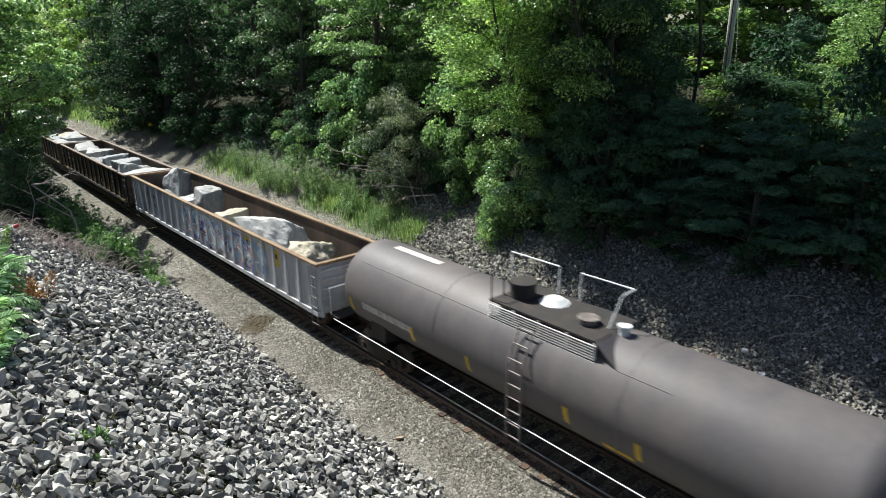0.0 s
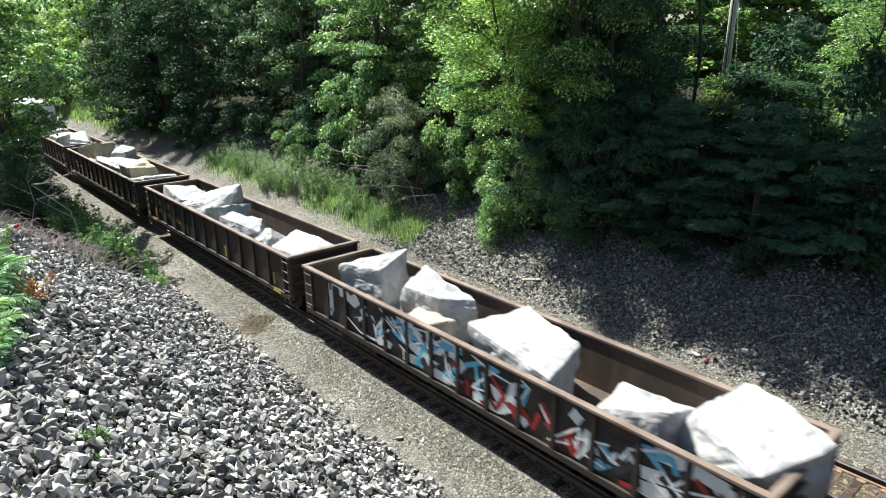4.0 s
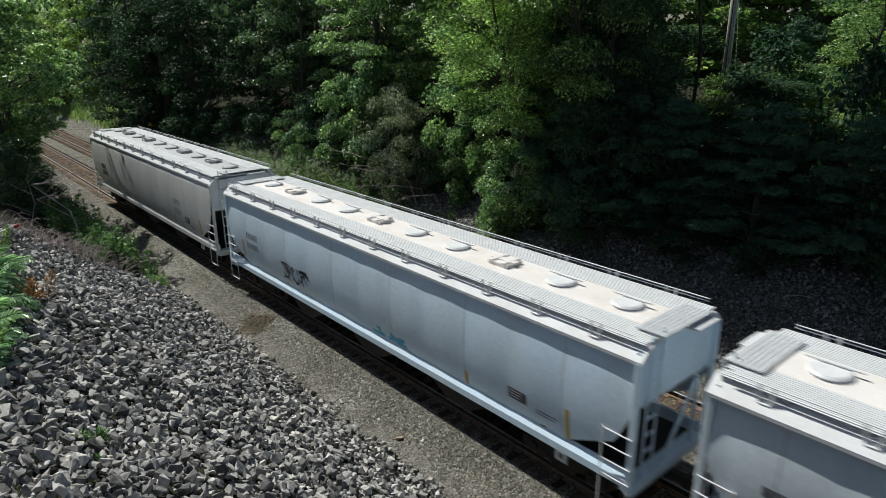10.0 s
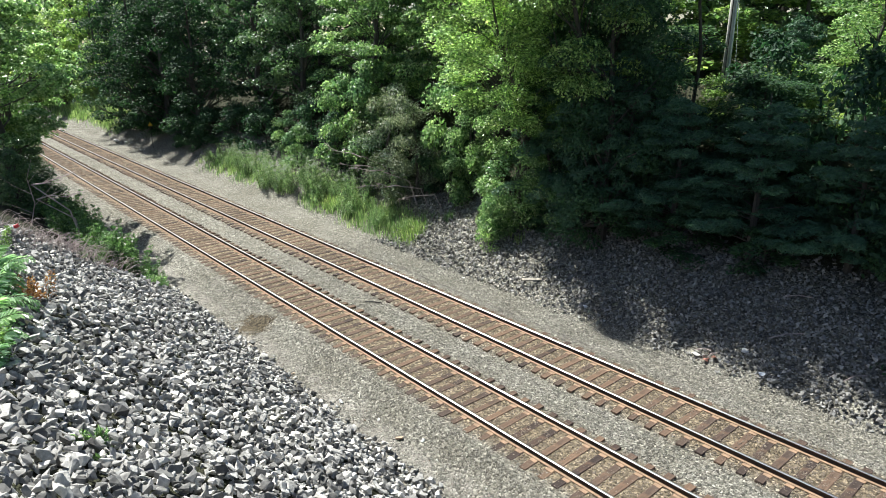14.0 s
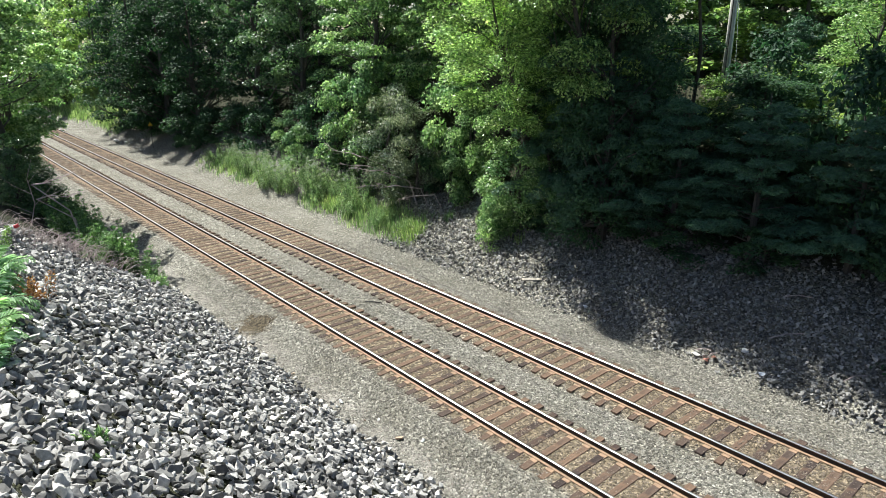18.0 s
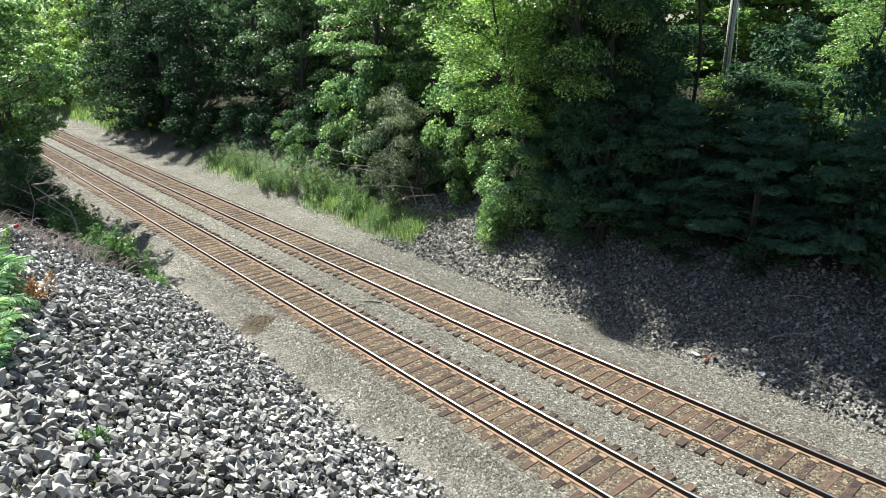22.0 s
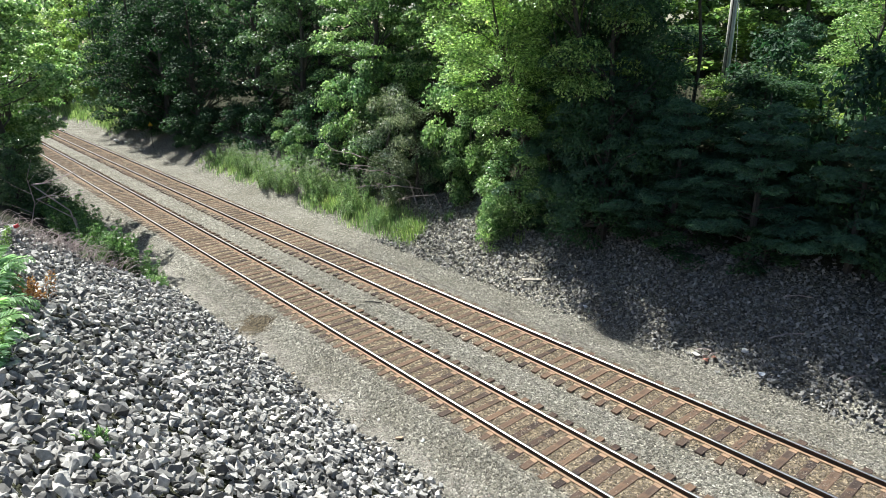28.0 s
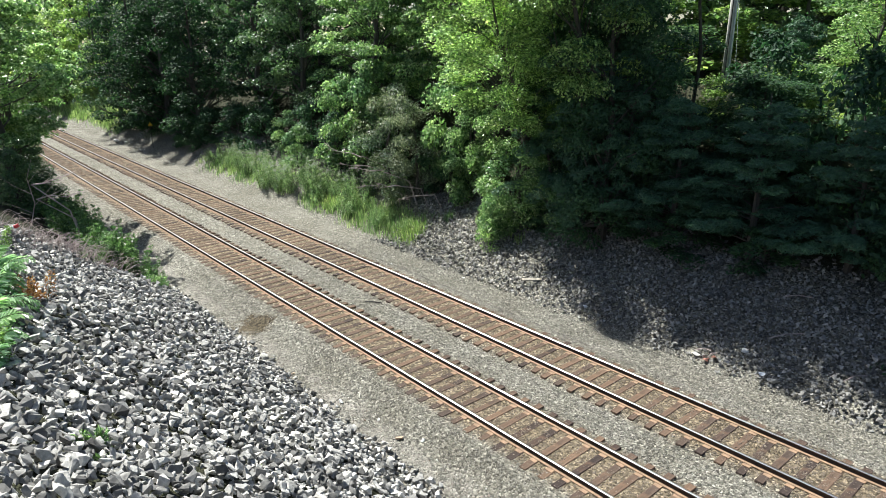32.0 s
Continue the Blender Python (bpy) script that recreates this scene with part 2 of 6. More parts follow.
def hull_shapes(n, pts, squash, seed):
    """n angular stones about one metre across, as triangles."""
    r = np.random.default_rng(seed)
    out = []
    for _ in range(n):
        bm = bmesh.new()
        if pts > 8:
            p = r.normal(size=(pts, 3))
            p /= np.linalg.norm(p, axis=1)[:, None]
            p = np.sign(p) * np.abs(p) ** 0.45 * r.uniform(0.8, 1.0, (pts, 3))
        else:
            p = r.normal(size=(pts, 3))
            p /= np.linalg.norm(p, axis=1)[:, None]
        p *= np.array([0.5, r.uniform(0.28, 0.42), r.uniform(*squash) * 0.5])
        for q in p:
            bm.verts.new(q)
        h = bmesh.ops.convex_hull(bm, input=bm.verts)
        loose = [g for g in h["geom_interior"] if isinstance(g, bmesh.types.BMVert)]
        bmesh.ops.delete(bm, geom=loose, context="VERTS")
        bmesh.ops.triangulate(bm, faces=bm.faces)
        bm.verts.index_update()
        out.append((np.array([v.co[:] for v in bm.verts]), np.array([[v.index for v in f.verts] for f in bm.faces])))
        bm.free()
    return out


def turns(r, n, tilt=0.5):
    """n turn matrices: any heading, tilted a little or much."""
    a, bx_, by = r.uniform(0, 2 * np.pi, n), r.normal(0, tilt, n), r.normal(0, tilt, n)
    ca, sa, cb, sb, cc, sc = np.cos(a), np.sin(a), np.cos(bx_), np.sin(bx_), np.cos(by), np.sin(by)
    z, o = np.zeros(n), np.ones(n)
    A = np.stack([ca, -sa, z, sa, ca, z, z, z, o], -1).reshape(n, 3, 3)
    B = np.stack([o, z, z, z, cb, -sb, z, sb, cb], -1).reshape(n, 3, 3)
    C = np.stack([cc, z, sc, z, o, z, -sc, z, cc], -1).reshape(n, 3, 3)
    return B @ C @ A


def scatter(shapes, pos, size, turn):
    """All the stones in two arrays."""
    V, F, k = [], [], 0
    pick = np.arange(len(pos)) % len(shapes)
    for s, (sv, sf) in enumerate(shapes):
        i = np.nonzero(pick == s)[0]
        if not len(i):
            continue
        v = np.einsum("nij,vj->nvi", turn[i], sv) * size[i][:, None, None] + pos[i][:, None, :]
        f = sf[None] + (np.arange(len(i)) * len(sv))[:, None, None] + k
        V.append(v.reshape(-1, 3))
        F.append(f.reshape(-1, 3))
        k += len(i) * len(sv)
    return np.concatenate(V), np.concatenate(F)


M_RIPRAP = stone_mat("grey_trap_rock", (0.075, 0.074, 0.072), (0.55, 0.54, 0.515), (0.66, 0.635, 0.58))
M_RIPRAP_ONE = stone_mat("grey_trap_rock_piece", (0.075, 0.074, 0.072), (0.55, 0.54, 0.515), (0.66, 0.635, 0.58), "object")
# far copy of the rock colour, made darker for the trees' shade
M_RIPRAP_FAR = stone_mat("shade_dark_grey_rock", (0.075, 0.073, 0.07), (0.36, 0.354, 0.34), (0.48, 0.46, 0.42))
M_BALLAST = stone_mat("ballast_stone", (0.16, 0.152, 0.135), (0.33, 0.317, 0.282), (0.48, 0.455, 0.4), grain=30)
M_BALLAST_RUST = stone_mat("stained_ballast_stone", (0.13, 0.106, 0.086), (0.26, 0.218, 0.18), (0.36, 0.313, 0.262), grain=30)
ROCKS = hull_shapes(40, 11, (0.36, 0.72), 3)
CHIPS = hull_shapes(10, 6, (0.5, 0.9), 5)


def riprap(name, n, xs, ys, lo, hi, singles, shapes, slope, label, mat):
    """A bank of loose broken stone: some lie singly, the rest are one mass."""
    top = empty(name, Matrix.Identity(4), label=label, category="riprap", kind="structure")
    x, y = rng.uniform(*xs, n) + rng.normal(0, 0.35, n), rng.uniform(*ys, n) + rng.normal(0, 0.12, n)
    size = (lo + (hi - lo) * rng.beta(1.3, 3.0, n))
    z = land(x, y) + size * rng.uniform(-0.25, 0.8, n)
    pos = np.stack([x, y, z], -1)
    a_ = radians(slope)
    tn = np.array([[1, 0, 0], [0, math.cos(a_), -math.sin(a_)], [0, math.sin(a_), math.cos(a_)]]) @ turns(rng, n, 0.48)
    one = np.argsort(-(x + size * 6))[:singles] if singles else np.zeros(0, int)
    rest = np.setdiff1d(np.arange(n), one)
    v, f = scatter(shapes, pos[rest], size[rest], tn[rest])
    ob = from_arrays("stones", v, f, mat, top)
    tagged(ob, kind="stuff")
    meshes = []
    for sv, sf in ROCKS:
        o = from_arrays("stone", sv, sf, M_RIPRAP_ONE)
        meshes.append(o.data)
        bpy.data.objects.remove(o)
    for k, i in enumerate(one):
        m = Matrix([list(r_) for r_ in tn[i] * size[i]]).to_4x4()
        m.translation = pos[i]
        share("stone", meshes[k % len(meshes)], top, m)
    return top


riprap("riprap_near", 29000, (-28.3, -3), (-12.2, -2.55), 0.11, 0.36, 300, ROCKS, -33, "loose angular grey rock facing on the near bank", M_RIPRAP)
riprap("riprap_far", 18000, (-28.5, 2), (8.5, 13.4), 0.12, 0.32, 0, CHIPS, 28, "loose grey rock facing below the trees, darkened for their shade", M_RIPRAP_FAR)
nb = 105000
bx0, by0 = -30 + 31 * rng.beta(1.25, 0.8, nb), rng.uniform(-3.0, 8.6, nb)
bs = rng.uniform(0.034, 0.084, nb)
bs *= 1 - 0.75 * (np.hypot(bx0 + 22.6, by0 + 1.55) < 0.55)
stained = np.minimum(np.abs(by0 - MID_1), np.abs(by0 - MID_2)) < 1.25 + rng.normal(0, 0.12, nb)
for nm, mat, pick, lab in (("ballast", M_BALLAST, ~stained, "loose grey ballast stones beside the tracks"), ("stained_ballast", M_BALLAST_RUST, stained, "rust-stained brown ballast stones between the ties")):
    v, f = scatter(CHIPS, np.stack([bx0, by0, land(bx0, by0) + np.where(stained, 0.08, 0.16) * bs], -1)[pick], bs[pick], turns(rng, int(pick.sum()), 0.6))
    tagged(from_arrays(nm, v, f, mat), lab, "ballast", kind="stuff")
# pale chips and brown scraps strewn along the foot of the near rocks
nb = 900
bx0 = -26 + 21 * rng.beta(1.6, 1.0, nb)
by0 = -2.3 + rng.normal(0, 0.45, nb)
bs = 0.03 + 0.1 * rng.beta(1.2, 4.5, nb)
M_CHIP = stone_mat("pale_and_brown_chip", (0.2, 0.13, 0.09), (0.66, 0.64, 0.6), (0.8, 0.79, 0.76), grain=25)
v, f = scatter(CHIPS, np.stack([bx0, by0, land(bx0, by0) + 0.28 * bs], -1), bs, turns(rng, nb, 0.5))
tagged(from_arrays("pale_chips", v, f, M_CHIP), "pale stone chips and brown scraps strewn beside the near rocks", "gravel", kind="stuff")


# ---- the two tracks ----
def tie_mat():
    m, nt, b = shader("weathered_tie", 0.92, 0, 0.2)
    n = noise_of(nt, 5, 6, 0.7, stretch=(3.0, 0.35, 3.0))
    c = ramp_of(nt, n, [(0.25, (0.05, 0.038, 0.031)), (0.6, (0.112, 0.085, 0.069)), (0.85, (0.21, 0.165, 0.135))])
    c = mixed(nt, 0.9, c, ramp_of(nt, random_of(nt), [(0, (0.36, 0.35, 0.4)), (0.3, (0.8, 0.76, 0.74)), (0.75, (1.15, 1.0, 0.88)), (1, (1.5, 1.3, 1.1))]), "MULTIPLY")
    c = mixed(nt, ramp_of(nt, noise_of(nt, 1.7, 5, 0.7), [(0.48, (0, 0, 0)), (0.72, (0.5, 0.5, 0.5))]), c, (0.19, 0.115, 0.072))
    nt.links.new(c, b.inputs["Base Color"])
    bump_to(nt, b, n, 1.0, 0.03)
    return m


M_TIE = tie_mat()
M_RUST = paint_mat("rusty_rail", (0.03, 0.022, 0.018), (0.075, 0.045, 0.03), 0.8, 0.75, 3, (0.3, 1, 1))
M_PLATE = paint_mat("rusty_plate", (0.21, 0.138, 0.09), (0.37, 0.243, 0.155), 0.8, 0.8, 6, (1, 1, 1))
m_, nt_, b_ = shader("polished_rail_top", 0.3, 1.0)
nt_.links.new(ramp_of(nt_, noise_of(nt_, 2, 4, 0.6, stretch=(0.2, 8, 1)), [(0.3, (0.5, 0.5, 0.51)), (0.7, (0.72, 0.72, 0.72))]), b_.inputs["Base Color"])
M_SHINE = m_
RAIL = [(-0.07, -0.18), (0.07, -0.18), (0.07, -0.168), (0.012, -0.15), (0.009, -0.05), (0.036, -0.035), (0.036, -0.008),
        (-0.036, -0.008), (-0.036, -0.035), (-0.009, -0.05), (-0.012, -0.15), (-0.07, -0.168)]
CROWN = [(0.0365, -0.012), (0.034, -0.004), (0.02, 0.0005), (0.0, 0.002), (-0.014, 0.0012)] + [(-0.014 - 0.0225 * math.sin(radians(a)), -0.0213 + 0.0225 * math.cos(radians(a))) for a in (10, 20, 30, 40, 50, 60, 75, 90)]
FOOT = [(-0.074, -0.184), (0.074, -0.184), (0.074, -0.166), (0.013, -0.146), (-0.013, -0.146), (-0.074, -0.166)]
STEP = 0.532


def track(name, mid, label):
    top = empty(name, pose(0, mid, 0), label=label, category="railway track", kind="structure")
    for side in (-1, 1):
        bm = extrude_x(bmesh.new(), [(y + side * GAUGE / 2, z) for y, z in RAIL], -420, 260)
        r = part("rail", fix(bm), M_RUST, top, "rusty steel rail")
        bm = extrude_x(bmesh.new(), [(y + side * GAUGE / 2, z) for y, z in FOOT], -420, 260)
        part("rail_foot", fix(bm), M_PLATE, r, "orange-tan rusty rail foot")
        bm = extrude_x(bmesh.new(), [(side * (y + GAUGE / 2), z) for y, z in CROWN], -420, 260, caps=False)
        part("rail_head", fix(bm), M_SHINE, r, "polished running surface", smooth=True)
    tie = boxes((-0.105, 0.105, -1.3, 1.3, -0.36, -0.185), bevel=0.012)
    first = part("tie", tie, M_TIE, top)
    first.matrix_basis = pose(3.0, 0, 0)
    r = random.Random(name)
    plates, n = [], 0
    for i in range(1, 290):
        x = 3.0 - i * STEP + r.uniform(-0.03, 0.03)
        o = share("tie", first.data, top, pose(x, r.uniform(-0.06, 0.06), r.uniform(-0.015, 0.008), 0, 0, r.uniform(-1.4, 1.4)))
        o.scale = (r.uniform(0.88, 1.08), 1, 1)
    bm = bmesh.new()
    for i in range(0, 230):
        x = 3.0 - i * STEP
        for s in (-1, 1):
            for dy in (-0.13, 0.13):
                a, b = sorted((s * GAUGE / 2 + dy * 0.55, s * GAUGE / 2 + dy * 1.5))
                vs = [bm.verts.new(p) for p in ((x - 0.1, a, -0.176), (x + 0.1, a, -0.176), (x + 0.1, b, -0.18), (x - 0.1, b, -0.18), (x - 0.1, a, -0.196), (x + 0.1, a, -0.196), (x + 0.1, b, -0.196), (x - 0.1, b, -0.196))]
                for q in ((0, 1, 2, 3), (0, 4, 5, 1), (1, 5, 6, 2), (2, 6, 7, 3), (3, 7, 4, 0)):
                    bm.faces.new([vs[k] for k in q])
    tagged(part("tie_plates", fix(bm), M_PLATE, top, "rust-orange tie plates"), kind="stuff")
    return top


track("track_1", MID_1, "railway track with brown wooden ties and rusty rails, nearer the rock bank")
track("track_2", MID_2, "railway track with brown wooden ties and rusty rails, beside the tree bank")


# ---- trees ----
M_BARK = bark_mat("grey_bark", (0.03, 0.026, 0.022), (0.1, 0.088, 0.075))
L_BROAD = leaf_mat("broad_leaf", (0.04, 0.085, 0.034), (0.085, 0.16, 0.06), (0.16, 0.25, 0.095), 0.34, 0.32)
L_BRIGHT = leaf_mat("bright_leaf", (0.05, 0.11, 0.042), (0.185, 0.3, 0.105), (0.43, 0.54, 0.25), 0.33, 0.48)
L_GREY = leaf_mat("grey_green_leaf", (0.05, 0.075, 0.035), (0.13, 0.165, 0.085), (0.33, 0.37, 0.24), 0.35, 0.35)
# shaded trees: the shade of the woods is put into these dark leaf colours
L_SHADE = leaf_mat("shade_dark_leaf", (0.02, 0.053, 0.024), (0.041, 0.1, 0.04), (0.08, 0.165, 0.064), 0.7, 0.3)
L_DEEP_SHADE = leaf_mat("deep_shade_dark_leaf", (0.01, 0.031, 0.013), (0.021, 0.062, 0.021), (0.055, 0.13, 0.043), 0.75, 0.24)
L_PINE = leaf_mat("pine_needle", (0.029, 0.078, 0.042), (0.056, 0.14, 0.07), (0.095, 0.19, 0.092), 0.5, 0.2)
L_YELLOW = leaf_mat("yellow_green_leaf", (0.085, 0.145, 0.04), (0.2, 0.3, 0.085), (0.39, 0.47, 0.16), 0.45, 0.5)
# lime: brighter than real leaves, sunlight is put into the colour
L_LIME_LIT = leaf_mat("lit_lime_leaf", (0.06, 0.12, 0.04), (0.27, 0.395, 0.118), (0.6, 0.7, 0.3), 0.33, 0.55)
L_PALE = leaf_mat("pale_small_leaf", (0.06, 0.125, 0.04), (0.19, 0.31, 0.1), (0.5, 0.6, 0.33), 0.24, 0.46)
L_WEED = leaf_mat("weed_leaf", (0.07, 0.125, 0.045), (0.205, 0.31, 0.115), (0.43, 0.52, 0.26), 0.4, 0.45)


def tubes(paths, n=6):
    """Tapered limbs: each path is a list of (point, radius)."""
    V, F = [], []
    for path in paths:
        base = len(V)
        for j, (p, r) in enumerate(path):
            d = (path[min(j + 1, len(path) - 1)][0] - path[max(j - 1, 0)][0]).normalized()
            u = d.orthogonal().normalized()
            w = d.cross(u)
            for k in range(n):
                a = 2 * math.pi * k / n
                V.append(p + float(r) * (math.cos(a) * u + math.sin(a) * w))
        for j in range(len(path) - 1):
            for k in range(n):
                a, b = base + j * n + k, base + j * n + (k + 1) % n
                F.append((a, b, b + n, a + n))
    return np.array([v[:] for v in V]), np.array(F)


def leaves(centres, radii, count, size, seed, flat=0.6, long=1.7, up=0.6, droop=0.0):
    """Leaves round the centres of clumps: each is a small kite, tilted at random."""
    r = np.random.default_rng(seed)
    c = np.repeat(centres, count, 0)
    rad = np.repeat(radii, count)
    n = len(c)
    d = r.normal(size=(n, 3))
    d /= np.linalg.norm(d, axis=1)[:, None]
    d[:, 2] = np.where(r.uniform(size=n) < 0.55, np.abs(d[:, 2]), d[:, 2])
    d *= (r.uniform(0.3, 1.0, n) ** 0.4)[:, None]
    p = c + d * rad[:, None] * np.array([1, 1, flat])
    p[:, 2] -= droop * rad * (d[:, 0] ** 2 + d[:, 1] ** 2)
    nrm = d * 0.7 + r.normal(size=(n, 3)) * 0.55 + np.array([0, 0, up])
    nrm /= np.linalg.norm(nrm, axis=1)[:, None]
    t = r.normal(size=(n, 3))
    t -= nrm * (t * nrm).sum(1)[:, None]
    t /= np.linalg.norm(t, axis=1)[:, None]
    s = np.cross(nrm, t)
    L = size * r.uniform(0.6, 1.35, n)[:, None]
    w = L / long
    v = np.stack([p - t * L * 0.5, p + s * w * 0.5 - nrm * L * 0.08, p + t * L * 0.5, p - s * w * 0.5 - nrm * L * 0.08], 1).reshape(-1, 3)
    return v, np.arange(4 * n).reshape(n, 4)


def broadleaf(name, height, spread, clumps, per, leaf, seed, mat, low=0.25, flat=0.55, clump=(0.5, 1.1), lean=0.0, droop=0.3, girth=0.022, bend=1.0, **tags):
    """A broadleaved tree about the origin: trunk, limbs and a crown of leaf clumps with gaps."""
    r = np.random.default_rng(seed)
    top = empty(name, Matrix.Identity(4), **tags)
    axis_pts = [Vector((lean * k ** bend + r.normal(0, 0.12), r.normal(0, 0.12), height * 0.92 * k)) for k in np.linspace(0, 1, 8)]
    axis_pts[0] = Vector((0, 0, -0.4))
    paths = [[(p, girth * height * (1 - 0.9 * k / 7)) for k, p in enumerate(axis_pts)]]
    C, Rr = [], []
    boughs = []
    for i in range(max(9, clumps // 6)):
        k = low + (1 - low) * (i + r.uniform(0, 1)) / max(9, clumps // 6)
        a = i * 2.4 + r.uniform(-0.5, 0.5)
        out = math.sin(math.pi * min(1, (k - low) / (1 - low) * 0.82 + 0.16)) ** 0.6
        boughs.append((k, a, spread * out * r.uniform(0.55, 1.0)))
    for i in range(clumps):
        k, a, rad = boughs[i % len(boughs)]
        rad = rad * (0.45 + 0.62 * r.uniform(0, 1) ** 0.6)
        j = 0.11 * spread
        tip = Vector((lean * k ** bend + rad * math.cos(a) + r.normal(0, j), rad * math.sin(a) + r.normal(0, j), height * k - 0.05 * rad + r.normal(0, 0.5 * j)))
        C.append(tip[:])
        Rr.append(r.uniform(*clump))
        if i % 4 == 0:
            s = min(6.9, max(0.6, k * 7.2 - r.uniform(0.4, 1.6)))
            o = axis_pts[int(s)].lerp(axis_pts[int(s) + 1], s % 1)
            mid = o.lerp(tip, 0.4) + Vector((r.normal(0, 0.15), r.normal(0, 0.15), 0.03 * height * r.uniform(-0.3, 1)))
            far_ = o.lerp(tip, 0.75) + Vector((r.normal(0, 0.15), r.normal(0, 0.15), 0.02 * height * r.uniform(-0.3, 1)))
            w = 0.4 * girth * height * (1.05 - k)
            paths.append([(o, w), (mid, w * 0.65), (far_, w * 0.4), (tip, w * 0.15)])
    v, f = tubes(paths)
    from_arrays("trunk", v, f, M_BARK, top)
    v, f = leaves(np.array(C), np.array(Rr), per, leaf, seed + 1, flat, droop=droop)
    from_arrays("crown", v, f, mat, top)
    return top


def conifer(name, height, spread, seed, mat, whorls=14, per=80, leaf=0.21, tip_up=0.1, foot=0.14, **tags):
    """A conifer about the origin: boughs in whorls, hung with needle sprays."""
    r = np.random.default_rng(seed)
    top = empty(name, Matrix.Identity(4), **tags)
    paths = [[(Vector((0, 0, -0.4)), 0.02 * height), (Vector((0.05, 0, height * 0.5)), 0.012 * height), (Vector((0, 0, height)), 0.01)]]
    C, Rr = [], []
    for w in range(whorls):
        k = foot + (0.96 - foot) * w / whorls
        reach = spread * (1 - k) ** 0.75
        for j in range(6):
            a = r.uniform(0, 2 * math.pi)
            l = reach * r.uniform(0.65, 1.1)
            z = height * k + r.normal(0, 0.15)
            tip = Vector((l * math.cos(a), l * math.sin(a), z + l * (tip_up - 0.15)))
            o = Vector((0, 0, z))
            paths.append([(o, 0.035), ((o + tip) / 2 + Vector((0, 0, l * 0.06)), 0.02), (tip, 0.006)])
            for q in np.linspace(0.3, 1.0, max(2, int(l / 0.42))):
                p = o.lerp(tip, q) + Vector((r.normal(0, 0.16), r.normal(0, 0.16), l * 0.06 * (1 - (2 * q - 1) ** 2)))
                C.append(p[:])
                Rr.append(0.42 * r.uniform(0.7, 1.2))
    v, f = tubes(paths, 5)
    from_arrays("trunk", v, f, M_BARK, top)
    v, f = leaves(np.array(C), np.array(Rr), per, leaf, seed + 1, 0.42, 5.0, 0.35, 0.25)
    from_arrays("crown", v, f, mat, top)
    return top


def at(x, y, turn=0.0, size=1.0, sink=0.1, tall=1.0):
    return Matrix.Translation((x, y, float(land(x, y)) - sink)) @ Matrix.Rotation(radians(turn), 4, "Z") @ Matrix.Diagonal((size, size, size * tall, 1))


def plant(model, *spots):
    """The model goes to the first spot, its copies to the rest; a spot is x, y, turn, size, tall."""
    for k, (x, y, turn, size, tall) in enumerate(spots):
        m = at(x, y, turn, size, 0.1, tall)
        if k == 0:
            model.matrix_basis = m
        else:
            c = copy_thing(model, Matrix.Identity(4))
            c.matrix_basis = m


def blades(pts, height, width, seed, lean=0.35):
    """Grass: one long bent blade of two pieces at each point."""
    r = np.random.default_rng(seed)
    n = len(pts)
    h = height * r.uniform(0.45, 1.2, n)[:, None]
    a = r.uniform(0, 2 * np.pi, n)
    side = np.stack([np.cos(a), np.sin(a), np.zeros(n)], -1) * width * 0.5
    b = a + np.pi / 2
    fall = np.stack([np.cos(b), np.sin(b), np.zeros(n)], -1) * h * r.uniform(0.1, 1.0, n)[:, None] * lean
    up = np.array([0, 0, 1.0])
    mid, tip = pts + up * h * 0.6 + fall * 0.4, pts + up * h * 0.95 + fall * 1.3
    v = np.stack([pts - side, pts + side, mid + side * 0.8, mid - side * 0.8, tip + side * 0.12, tip - side * 0.12], 1).reshape(-1, 3)
    k = np.arange(n)[:, None] * 6
    f = np.concatenate([k + np.array([[0, 1, 2, 3]]), k + np.array([[3, 2, 4, 5]])])
    return v, f


def patch(r, n, x0, x1, y0, y1, clump=0.0):
    """n points on the ground in a rectangle, gathered in tufts if asked."""
    x, y = r.uniform(x0, x1, n), r.uniform(y0, y1, n)
    if clump:
        c = r.integers(0, max(1, n // 40), n)
        cx, cy = r.uniform(x0, x1, n)[c], r.uniform(y0, y1, n)[c]
        x, y = cx + r.normal(0, clump, n), cy + r.normal(0, clump, n)
    return np.stack([x, y, land(x, y) - 0.02], -1)


